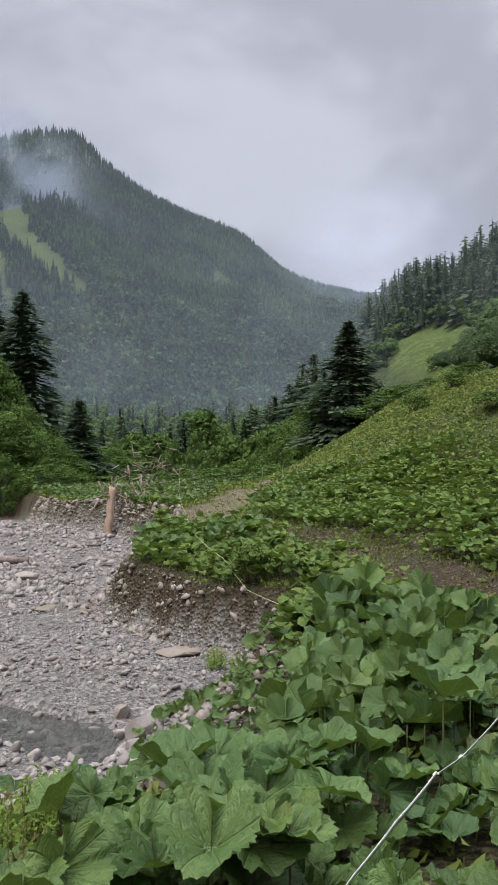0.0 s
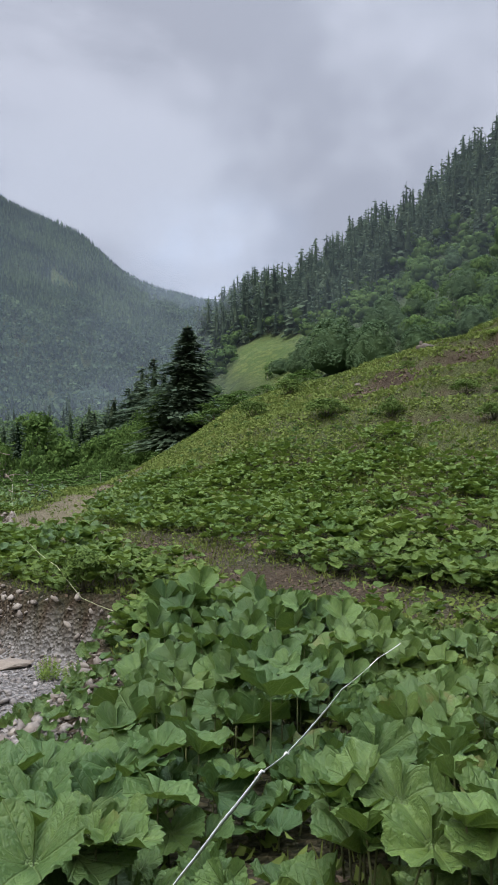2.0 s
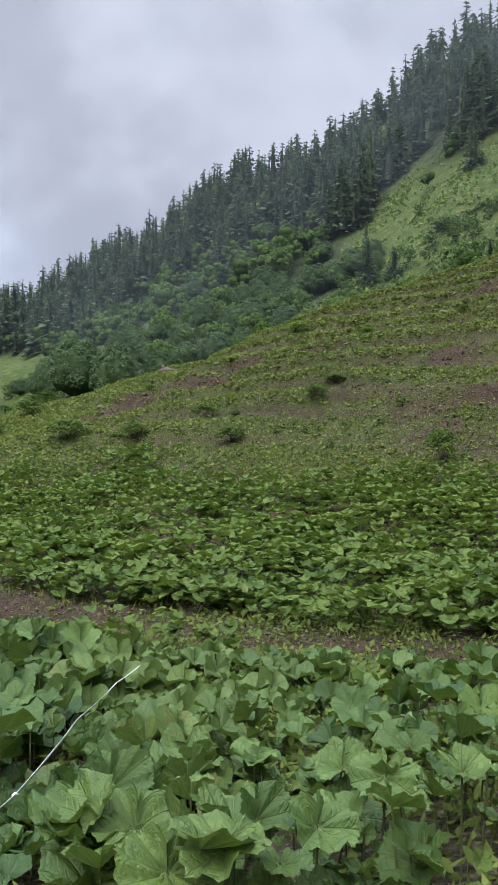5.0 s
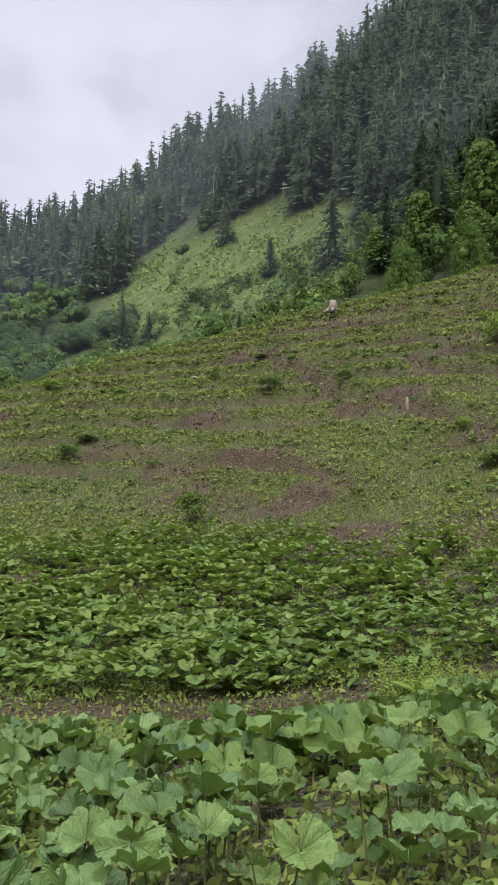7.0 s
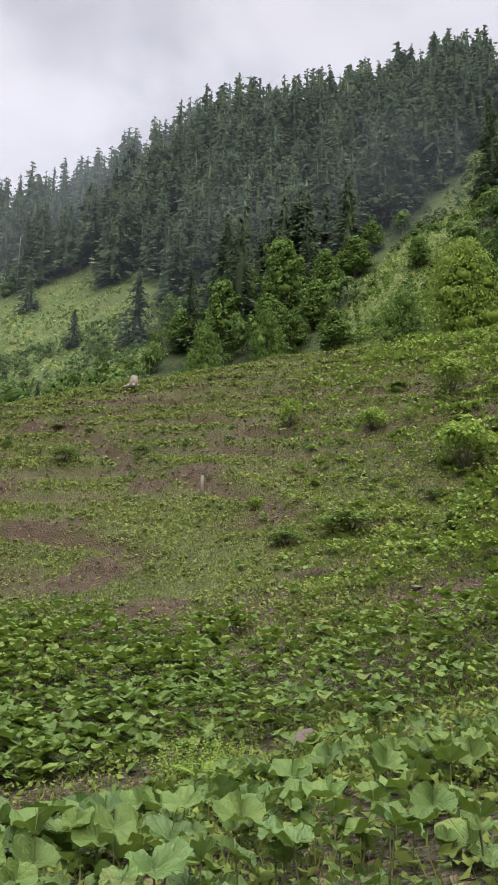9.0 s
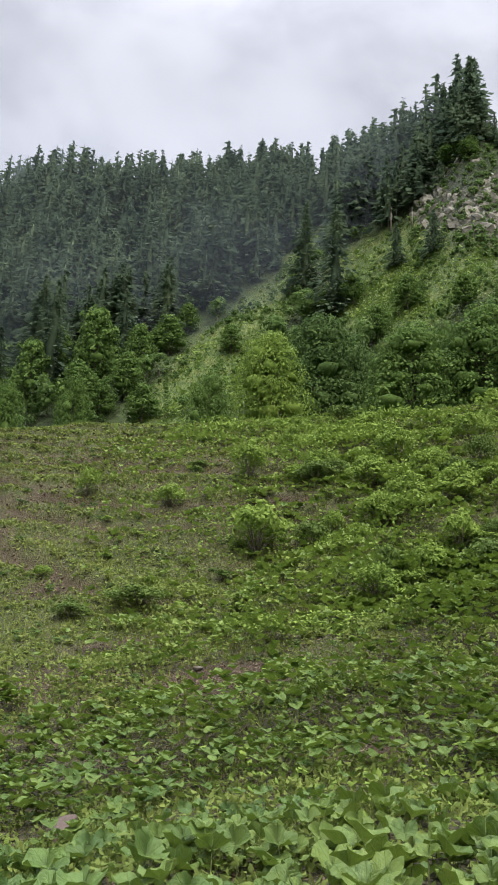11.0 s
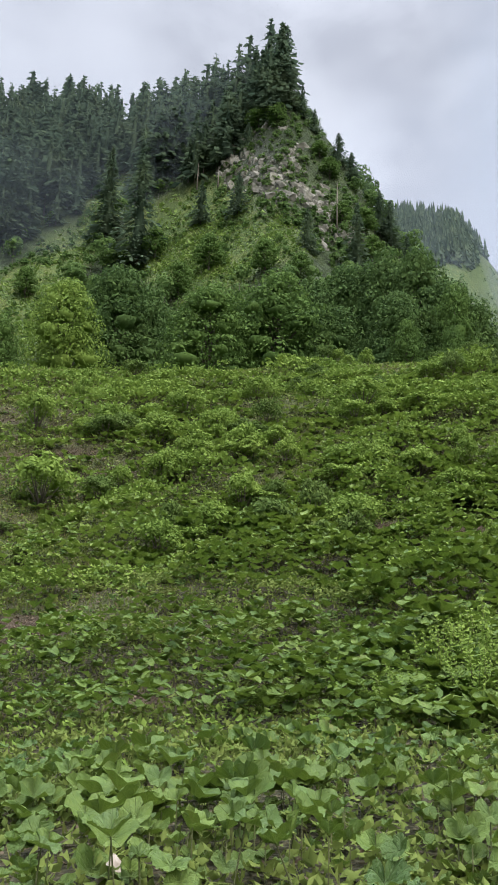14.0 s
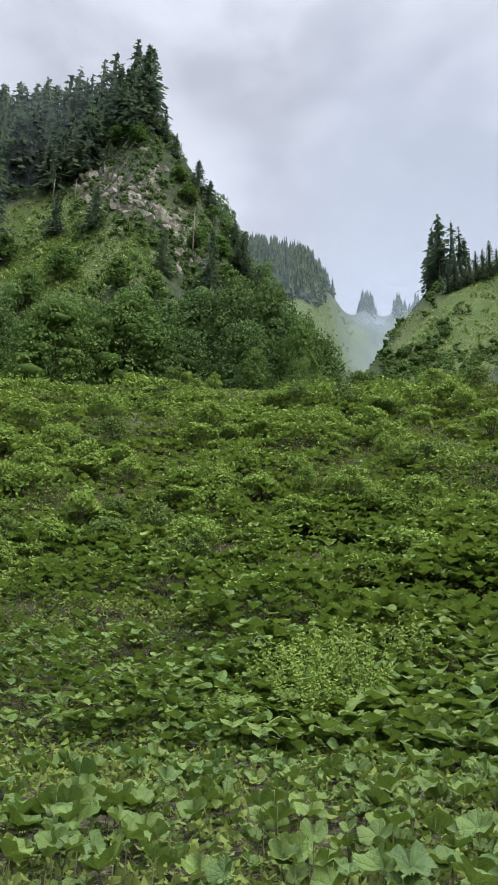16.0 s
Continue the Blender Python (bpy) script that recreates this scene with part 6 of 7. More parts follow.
# ---------------------------------------------------------------- ferns and a stake on the pasture
def frond_mesh(seed):
    """One arching fern frond, a unit long: a thin rib with pointed leaflets in pairs that shorten to the tip."""
    g = np.random.default_rng(seed)
    spine = [np.array((u * (1 - 0.22 * u), 0.0, 0.95 * u - 0.62 * u * u)) for u in np.linspace(0, 1, 15)]
    pieces = [tube(spine, [0.012 - 0.0007 * k for k in range(15)], 4)]
    for k in range(3, 15):
        reach = 0.19 * math.sin(math.pi * (k / 15) ** 0.8) + 0.02
        for way in (-1, 1):
            p = spine[k]
            q = p + np.array((0.35 * reach, way * reach, -0.25 * reach + g.uniform(-0.01, 0.01)))
            w = np.array((0.03, 0, 0.012))
            pieces.append((np.array((p, 0.55 * p + 0.45 * q + w, q, 0.55 * p + 0.45 * q - w)), np.array(((0, 1, 2), (0, 2, 3)))))
    return mesh_from("frond", *joined(pieces), FRESH)


FRONDS = [frond_mesh(s) for s in (1201, 1202, 1203)]
for az, r, size, n in ((90.2, 11.2, 0.75, 13), (57.2, 9.2, 0.5, 9), (89.0, 12.0, 0.45, 8)):
    fern = thing("fern", spot(az, r), "light green fern with arching fronds among the butterbur", "fern", "ferns on the pasture")
    for k in range(n):
        f = part("frond", FRONDS[k % 3], fern)
        f.matrix_basis = Matrix.Rotation(k * 2.4, 4, "Z") @ Matrix.Rotation(-0.25 + 0.1 * (k % 4), 4, "Y") @ Matrix.Scale(size * (0.75 + 0.08 * (k % 4)), 4)
stake_r = ground_r(56.2, 7.6, 22.0)
stake = thing("wooden_stake", spot(56.2, stake_r), "short grey weathered wooden stake in the pasture", "stake")
part("post", mesh_from("stake_post", *tube([(0, 0, -0.2), (0.01, 0, 0.4), (0.03, 0.01, 0.025 * stake_r)], [0.07, 0.065, 0.055], 8), DEAD, True), stake)


# ---------------------------------------------------------------- stream bed
def pebble(seed, subdivisions):
    g = np.random.default_rng(seed)
    bm = bmesh.new()
    bmesh.ops.create_icosphere(bm, subdivisions=subdivisions, radius=0.5)
    v = np.array([q.co[:] for q in bm.verts])
    f = np.array([[w.index for w in q.verts] for q in bm.faces])
    bm.free()
    v = v * (1 + 0.3 * (g.random(len(v))[:, None] - 0.5)) * np.array((1.0, g.uniform(0.6, 0.9), g.uniform(0.4, 0.65)))
    for _ in range(7):
        d = g.normal(size=3)
        d /= np.linalg.norm(d)
        over = np.maximum(v @ d - g.uniform(0.10, 0.26), 0)
        v = v - over[:, None] * d
    return v, f


PEBBLE = stone("limestone_pebbles", (0.105, 0.093, 0.086), (0.20, 0.182, 0.170), (0.33, 0.305, 0.288))
BROWN_STONE = stone("weathered_stone", (0.085, 0.070, 0.058), (0.17, 0.145, 0.122), (0.31, 0.28, 0.245))
DARK_STONE = stone("earthy_stone", (0.05, 0.042, 0.034), (0.10, 0.082, 0.066), (0.19, 0.165, 0.14))
ROCKS = [pebble(800 + k, 2) for k in range(6)]
CHIPS = [pebble(820 + k, 1) for k in range(6)]


def bed_points(n, seed, ylo, yhi, margin=0.15):
    g = np.random.default_rng(seed)
    y = ylo + (yhi - ylo) * g.random(n) ** 1.4
    x = np.interp(y, BED_EDGE_Y, BED_EDGE_X) + 0.4 - g.random(n) * (0.36 * y + 1.5)
    keep = bed_side(x, y) > margin
    x, y = x[keep], y[keep]
    return g, x, y, land(x, y)


g, x, y, z = bed_points(15000, 831, 5.5, 44, 0.55)
wet = line_distance(x, y, STREAM_XY)
band = 0.45 + 0.55 * smooth(0.0, 0.35, fbm(x, y, 2.6, 833, 3)) + 0.5 * smooth(15, 22, y)
keep = (wet > 0.5 + 0.75 * smooth(-1.4, -3.5, x)) | (g.random(len(x)) < 0.75)
x, y, z = x[keep], y[keep], z[keep]
band = band[keep]
size = (0.05 + 0.22 * g.random(len(x)) ** 4.0) * band * (0.6 + 0.032 * y)
P = np.stack((x, y, z + size * 0.10), 1)
turn, tilt = g.uniform(0, 6.28, len(x)), g.normal(size=len(x)) * 0.25
near = np.argsort(y - 8 * size)[:300]
ground_ob = bpy.data.objects["ground"]
ROCK_MESH = [mesh_from("stone", v, f, PEBBLE) for v, f in ROCKS]
for k in near:
    st = part("stone", ROCK_MESH[int(k) % 6], ground_ob)
    st.matrix_basis = Matrix.Translation(P[k]) @ Matrix.Rotation(float(turn[k]), 4, "Z") @ Matrix.Rotation(float(tilt[k]), 4, "Y") @ Matrix.Scale(float(size[k]), 4)
far = np.setdiff1d(np.arange(len(x)), near)
pairs = []
for k in range(6):
    m = far[far % 6 == k]
    pairs.append(scatter(CHIPS[k], P[m], turn[m], size[m], tilt[m]))
v, f = joined(pairs)
tagged(new("gravel_stones", mesh_from("gravel_stones", v, f, PEBBLE)), "pale grey limestone cobbles of the stream bed", "stones", kind="stuff")
g, x, y, z = bed_points(6000, 837, 6.5, 26)
s = g.uniform(0.025, 0.06, len(x)) * (0.8 + 0.02 * y)
pairs = []
for k in range(6):
    m = np.arange(len(x)) % 6 == k
    pairs.append(scatter(CHIPS[k], np.stack((x, y, z), 1)[m], g.uniform(0, 6.28, int(m.sum())), s[m]))
v, f = joined(pairs)
tagged(new("fine_gravel", mesh_from("fine_gravel", v, f, PEBBLE)), "fine pale grey gravel of the stream bed", "gravel", kind="stuff")
# stones falling out of the eroded bank
g = np.random.default_rng(841)
yy = g.uniform(5, 46, 8000)
xx = np.interp(yy, BED_EDGE_Y, BED_EDGE_X) + g.uniform(-1.6, 0.5, 8000)
sd = bed_side(xx, yy)
keep = (sd > 0.0) & (sd < 0.95) & (yy > 5.0)
xx, yy, sd = xx[keep], yy[keep], sd[keep]
s = (0.06 + 0.24 * g.random(len(xx)) ** 2.2) * (0.65 + 0.025 * yy)
pairs = []
for k in range(6):
    m = np.arange(len(xx)) % 6 == k
    pairs.append(scatter(CHIPS[k], np.stack((xx, yy, land(xx, yy) + 0.02), 1)[m], g.uniform(0, 6.28, int(m.sum())), s[m], g.normal(size=int(m.sum())) * 0.4))
v, f = joined(pairs)
tagged(new("bank_rubble", mesh_from("bank_rubble", v, f, BROWN_STONE)), "brown grey rubble at the foot of the eroded bank", "stones", kind="stuff")


def boulder(name, place, size, label, material, seed, turn=0.0, squash=(1, 1, 1)):
    g = np.random.default_rng(seed)
    bm = bmesh.new()
    bmesh.ops.create_icosphere(bm, subdivisions=3, radius=0.5)
    off = Vector((seed * 3.7, seed * 1.3, 0))
    planes = [(Vector(g.normal(size=3)).normalized(), g.uniform(0.24, 0.36)) for _ in range(9)]
    for q in bm.verts:
        q.co *= 1 + 0.35 * noise.noise(q.co * 2.2 + off)
        for d, h in planes:
            over = q.co.dot(d) - h
            if over > 0:
                q.co -= d * over * 0.9
        q.co += q.co.normalized() * 0.03 * noise.noise(q.co * 9 + off)
        q.co = Vector(a * b for a, b in zip(q.co, squash))
    me = bpy.data.meshes.new(name)
    bm.to_mesh(me)
    bm.free()
    me.materials.append(material)
    ob = tagged(new(name, me), label, "stone")
    ob.location = Vector(place) + Vector((0, 0, 0.2 * size * squash[2]))
    ob.scale = (size,) * 3
    ob.rotation_euler[2] = turn
    return ob


boulder("boulder", spot(-7.5, 9.0), 0.42, "rounded pale limestone boulder beside the stream", PEBBLE, 2)
boulder("boulder", spot(-6.6, 10.0), 0.46, "pale pinkish limestone boulder beside the stream", PEBBLE, 3, 1.0)
boulder("boulder", spot(-9.2, 10.4), 0.26, "dark wet boulder at the stream edge", BROWN_STONE, 4)
boulder("boulder", spot(-4.6, 9.6), 0.30, "pale limestone boulder in the gravel", PEBBLE, 5, 2.0)
boulder("boulder", spot(-8.0, 8.4), 0.24, "pale limestone boulder in the shallow stream", PEBBLE, 6, 2.6)
boulder("flat_slab", spot(-5.4, 13.4), 0.75, "flat tan rock slab lying on gravel", stone("tan_rock", (0.13, 0.11, 0.09), (0.19, 0.16, 0.13), (0.25, 0.215, 0.175)), 7, 0.3, (1, 0.8, 0.22))
boulder("dark_rock", spot(-15.3, 23.0), 0.75, "dark brown rock lying on pale gravel", BROWN_STONE, 8, 0.2, (1, 0.6, 0.45))
boulder("tan_rock", spot(-13.9, 17.6), 0.62, "tan angular rock lying on pale gravel", stone("ochre_rock", (0.12, 0.105, 0.08), (0.2, 0.175, 0.135), (0.28, 0.25, 0.2)), 9, 0.6, (1, 0.5, 0.35))
boulder("field_stone", spot(63.4, 10.5), 0.52, "weathered reddish grey stone among the butterbur", stone("reddish_rock", (0.05, 0.034, 0.028), (0.095, 0.066, 0.055), (0.15, 0.11, 0.092)), 10, 0.8, (0.8, 0.8, 1.0))
boulder("field_stone", spot(82.3, 5.2), 0.27, "pale brown stone between butterbur leaves", stone("pale_rock", (0.3, 0.25, 0.21), (0.42, 0.36, 0.31), (0.52, 0.46, 0.4)), 11, 0.3, (0.8, 0.9, 0.9))
for k, (az, r, s) in enumerate(((53.1, 43.6, 0.45), (53.7, 55, 0.5), (41.5, 46, 0.6), (58.0, 40, 0.35), (70.8, 20.4, 0.3), (18.3, 46.6, 0.55), (44, 43, 0.5))):
    boulder("pasture_stone", spot(az, r), s, "small dark stone on the grazed slope", DARK_STONE, 20 + k, k, (1, 0.8, 0.6))


# stream water
def water_material():
    m, n, l, b = nodes_of("stream_water")
    p = world_pos(n)
    b.inputs["Base Color"].default_value = (0.09, 0.09, 0.085, 1)
    b.inputs["Roughness"].default_value = 0.22
    b.inputs["Specular IOR Level"].default_value = 1.0
    b.inputs["IOR"].default_value = 1.33
    bump(n, l, b, noise_node(n, l, 9.0, 4, 0.6, p), 0.5, 0.03)
    t = n.new("ShaderNodeBsdfTransparent")
    t.inputs["Color"].default_value = (0.75, 0.78, 0.76, 1)
    ms = n.new("ShaderNodeMixShader")
    ms.inputs[0].default_value = 0.6
    l.new(b.outputs[0], ms.inputs[1])
    l.new(t.outputs[0], ms.inputs[2])
    l.new(ms.outputs[0], n["Material Output"].inputs["Surface"])
    return m


def build_water():
    pts = [Vector((x, y)) for x, y in STREAM_XY]
    verts, quads = [], []
    fine = []
    for a, b in zip(pts, pts[1:]):
        fine += [a.lerp(b, k / 6) for k in range(6)]
    fine.append(pts[-1])
    for i, p in enumerate(fine):
        d = (fine[min(i + 1, len(fine) - 1)] - fine[max(i - 1, 0)]).normalized()
        side = Vector((-d.y, d.x))
        level = BED_Z - 0.028 * max(-8, p.y - 12) - 0.105
        for k in range(9):
            q = p + side * (k - 4) * 0.2
            verts.append((q.x, q.y, level))
    for i in range(len(fine) - 1):
        for k in range(8):
            a = i * 9 + k
            quads.append((a, a + 1, a + 10, a + 9))
    ob = new("water", mesh_from("water", np.array(verts), np.array(quads), water_material(), True))
    tagged(ob, "shallow clear grey stream over stones", "water", kind="structure")


build_water()

# cobbles standing in the shallow water
g = np.random.default_rng(845)
leg = g.integers(0, len(STREAM_XY) - 1, 420)
u = g.random(420)
sx = np.array([STREAM_XY[k][0] * (1 - q) + STREAM_XY[k + 1][0] * q for k, q in zip(leg, u)]) + g.normal(size=420) * 0.4
sy = np.array([STREAM_XY[k][1] * (1 - q) + STREAM_XY[k + 1][1] * q for k, q in zip(leg, u)]) + g.normal(size=420) * 0.4
ss = 0.07 + 0.24 * g.random(420) ** 2.5
pairs = []
for k in range(6):
    m = np.arange(420) % 6 == k
    pairs.append(scatter(ROCKS[k], np.stack((sx, sy, land(sx, sy) + 0.2 * ss), 1)[m], g.uniform(0, 6.28, int(m.sum())), ss[m], g.normal(size=int(m.sum())) * 0.3))
v, f = joined(pairs)
tagged(new("stream_cobbles", mesh_from("stream_cobbles", v, f, PEBBLE)), "pale cobbles standing in the shallow stream", "stones", kind="stuff")

# ---------------------------------------------------------------- driftwood by the bank
LOG = bark("peeled_log", (0.17, 0.115, 0.085), (0.33, 0.24, 0.18), 4)
ROOT = bark("grey_roots", (0.12, 0.09, 0.075), (0.27, 0.22, 0.19), 8)


def driftwood():
    b = spot(-10.0, 36.0)
    log = thing("log", b, "upright peeled orange brown log leaning against the bank", "log")
    spine = [(0.02 * math.sin(k * 1.7) + 0.014 * k, 0.066 * k, -0.3 + 0.24 * k) for k in range(11)]
    v, f = tube(spine, [0.2 + 0.012 * math.sin(k * 2.3) - 0.006 * k for k in range(11)], 14)
    v = v + np.array([[0.02 * noise.noise(Vector(p) * 5), 0.02 * noise.noise(Vector(p) * 5 + Vector((9, 0, 0))), 0.06 * noise.noise(Vector(p) * 9)] for p in v])
    part("trunk", mesh_from("log_trunk", v, f, LOG, True), log)
    for k, (z0, a0) in enumerate(((0.7, 0.4), (1.3, 2.6), (1.7, 4.4))):
        y0 = 0.066 * (z0 + 0.3) / 0.24
        v, f = tube([(0.05, y0, z0), (0.05 + 0.3 * math.cos(a0), y0 + 0.3 * math.sin(a0), z0 + 0.06)], [0.04, 0.02], 6)
        part("branch_stub", mesh_from("log_stub", v, f, LOG, True), log)
    g = np.random.default_rng(900)
    for az, r, n, spread, lift, words in ((-8.6, 37.0, 60, 0.9, 0.3, "tangle of grey brown roots hanging over the bank"), (-7.0, 41.0, 50, 1.3, 1.5, "heap of dry brown branches on the bank")):
        c = spot(az, r)
        c.z = float(max(c.z, -1.6))
        pile = thing("root_tangle" if lift < 1 else "brush_pile", c, words, "driftwood")
        for k in range(n):
            p0 = np.array((g.normal() * spread * 0.6, g.normal() * 0.4, lift * 0.3 + abs(g.normal()) * 0.7))
            d = np.array((g.normal() * 0.7, g.normal() * 0.3, -0.8 if lift < 1 else g.normal() * 0.25))
            q = g.uniform(0.5, 1.2)
            v, f = tube([p0, p0 + d * q * 0.5 + g.normal(size=3) * 0.12, p0 + d * q + g.normal(size=3) * 0.15], [0.035, 0.022, 0.008], 5)
            part("branch", mesh_from("branch", v, f, ROOT, True), pile)
    b = spot(-17, 27.5)
    stick = thing("driftwood_log", b, "grey driftwood log lying on gravel", "log")
    v, f = tube([(-1.6, 0, 0.12), (-0.4, 0.15, 0.14), (0.9, 0.0, 0.1)], [0.17, 0.16, 0.1], 10)
    part("trunk", mesh_from("drift_trunk", v, f, ROOT, True), stick)
    b = spot(51.2, 53.6)
    st = thing("tree_stump", b, "bleached tree stump on the meadow crest", "stump")
    v, f = tube([(0, 0, -0.1), (0, 0, 0.35), (0.03, 0, 0.75)], [0.42, 0.26, 0.22], 9)
    part("trunk", mesh_from("stump_trunk", v, f, DEAD, True), st)
    for a in range(5):
        v, f = tube([(0.2 * math.cos(a * 1.25), 0.2 * math.sin(a * 1.25), 0.15), (0.75 * math.cos(a * 1.25), 0.75 * math.sin(a * 1.25), -0.12)], [0.12, 0.05], 6)
        part("root", mesh_from("stump_root", v, f, DEAD, True), st)
    b = spot(22.6, 49.5)
    st = thing("tree_stump", b, "dark weathered stump on the meadow crest", "stump")
    v, f = tube([(-0.3, 0, 0.05), (0.1, 0, 0.25), (0.7, 0.1, 0.3)], [0.3, 0.24, 0.1], 9)
    part("trunk", mesh_from("stump_trunk", v, f, BARK, True), st)
    v, f = tube([(-0.1, 0, 0.2), (-0.15, 0, 0.6)], [0.14, 0.08], 7)
    part("root", mesh_from("stump_root", v, f, BARK, True), st)


driftwood()


# dead and broken stems standing in the wood
def snag(az, r, height, lean, label):
    ob = thing("dead_tree", spot(az, r), label, "dead tree", "dead trees on the slope")
    v, f = tube([(0, 0, -0.5), (lean * 0.3, 0, height * 0.5), (lean, 0, height)], [0.24, 0.17, 0.05], 7)
    part("trunk", mesh_from("snag", v, f, DEAD, True), ob)
    for k in range(5):
        z = height * (0.45 + 0.1 * k)
        a = k * 2.4
        v, f = tube([(lean * z / height, 0, z), (lean * z / height + 1.1 * math.cos(a), 1.1 * math.sin(a), z - 0.3)], [0.05, 0.015], 4)
        part("branch", mesh_from("snag_branch", v, f, DEAD), ob)


for az, lo, hi, ln in ((42.7, 20.8, 24.4, 0.3), (30.6, 17.6, 20.4, 0.4), (58.7, 24.4, 26.6, -2.5), (69.8, 29.4, 31.2, 0.5), (65.0, 30.0, 33.0, 1.0), (56.0, 29.8, 32.0, 1.6), (94.2, 29.2, 32.4, 0.3), (83.4, 31.6, 33.4, 0.9), (85.0, 31.8, 33.2, 0.5), (68.0, 32.0, 33.6, 0.2)):
    r = ground_r(az, lo)
    snag(az, r - 3, r * (math.tan(radians(hi)) - math.tan(radians(lo))), ln, "bleached grey dead tree trunk on the slope")


# ---------------------------------------------------------------- electric fence tape
TAPE = nodes_of("fence_tape")[0]
TAPE.node_tree.nodes["Principled BSDF"].inputs["Base Color"].default_value = (0.60, 0.61, 0.60, 1)
TAPE.node_tree.nodes["Principled BSDF"].inputs["Roughness"].default_value = 0.5


def ribbon(points, width):
    """A thin woven tape with a few twists along points, 2 mm thick."""
    verts, quads = [], []
    pts = [Vector(p) for p in points]
    fine = []
    for a, b in zip(pts, pts[1:]):
        n = max(3, int((b - a).length / 0.15))
        for k in range(n):
            u = k / n
            q = a.lerp(b, u)
            q.z -= 0.05 * (b - a).length * 0.35 * 4 * u * (1 - u) * 0.5
            fine.append(q)
    fine.append(pts[-1])
    for i, p in enumerate(fine):
        d = (fine[min(i + 1, len(fine) - 1)] - fine[max(i - 1, 0)]).normalized()
        side = d.cross(Vector((0, 0, 1))).normalized()
        up = side.cross(d)
        a = 0.9 + 0.5 * math.sin(i * 0.21)
        w = (side * math.cos(a) + up * math.sin(a)) * width / 2
        t = (up * math.cos(a) - side * math.sin(a)) * 0.001
        for q in (p - w - t, p + w - t, p + w + t, p - w + t):
            verts.append(q)
    for i in range(len(fine) - 1):
        for k in range(4):
            a, b = i * 4 + k, i * 4 + (k + 1) % 4
            quads.append((a, b, b + 4, a + 4))
    return np.array([v[:] for v in verts]), np.array(quads)


fence = thing("fence_tape", (0, 0, 0), "white woven electric fence tape lying over butterbur leaves", "fence")
TAPE_NEAR = [(0.12, 2.55, 0.63), (0.35, 2.99, 0.63), (0.58, 3.42, 0.63), (0.86, 3.93, 0.63)]
TAPE_MID = [(0.86, 3.93, 0.63), (1.04, 4.17, 0.62), (1.72, 5.42, 0.56), (2.32, 6.38, 0.51), (2.67, 6.79, 0.52)]
TAPE_BACK = [(2.67, 6.79, 0.52), (2.45, 7.6, 0.1), (2.26, 8.12, 0.33), (1.61, 9.37, 0.31), (0.9, 11.0, -0.15), (-0.1, 13.2, -0.15), (-0.52, 14.19, 0.22), (-1.27, 17.93, 0.22), (-1.93, 22.96, 0.35), (-3.12, 34.23, 0.35), (-3.38, 37.95, 0.4), (-2.06, 44.1, 0.25), (-0.58, 45.5, 0.2), (0.64, 57.4, 0.4)]
OLD_TAPE = nodes_of("faded_tape")[0]
OLD_TAPE.node_tree.nodes["Principled BSDF"].inputs["Base Color"].default_value = (0.30, 0.33, 0.18, 1)
for pts, w, mat in ((TAPE_NEAR, 0.030, TAPE), (TAPE_MID, 0.018, TAPE), (TAPE_BACK[2:], 0.009, OLD_TAPE)):
    part("tape", mesh_from("tape", *ribbon(pts, w), mat), fence)
g = np.random.default_rng(950)
kv, kf = tube([(-0.05, -0.02, 0), (0.0, 0.02, 0.015), (0.05, 0.0, 0)], [0.018, 0.028, 0.016], 7)
for p in ((0.86, 3.93, 0.63), (1.04, 4.17, 0.62)):
    part("knot", mesh_from("knot", kv * 0.3 + np.array(p), kf, TAPE, True), fence, "white knot in the tape")
POST = nodes_of("post_plastic")[0]
POST.node_tree.nodes["Principled BSDF"].inputs["Base Color"].default_value = (0.35, 0.35, 0.30, 1)
for p in ((-3.38, 37.95, 0.55), (0.64, 57.4, 0.5)):
    z = float(land(p[0], p[1]))
    post = thing("fence_post", (p[0], p[1], z), "thin white plastic electric fence post", "fence post", "electric fence posts")
    part("rod", mesh_from("rod", *tube([(0, 0, -0.1), (0, 0, p[2] - z)], [0.011, 0.009], 8), POST, True), post)
    part("foot_step", mesh_from("foot_step", *tube([(0, 0, 0.08), (0.09, 0, 0.08)], [0.008, 0.008], 6), POST, True), post)


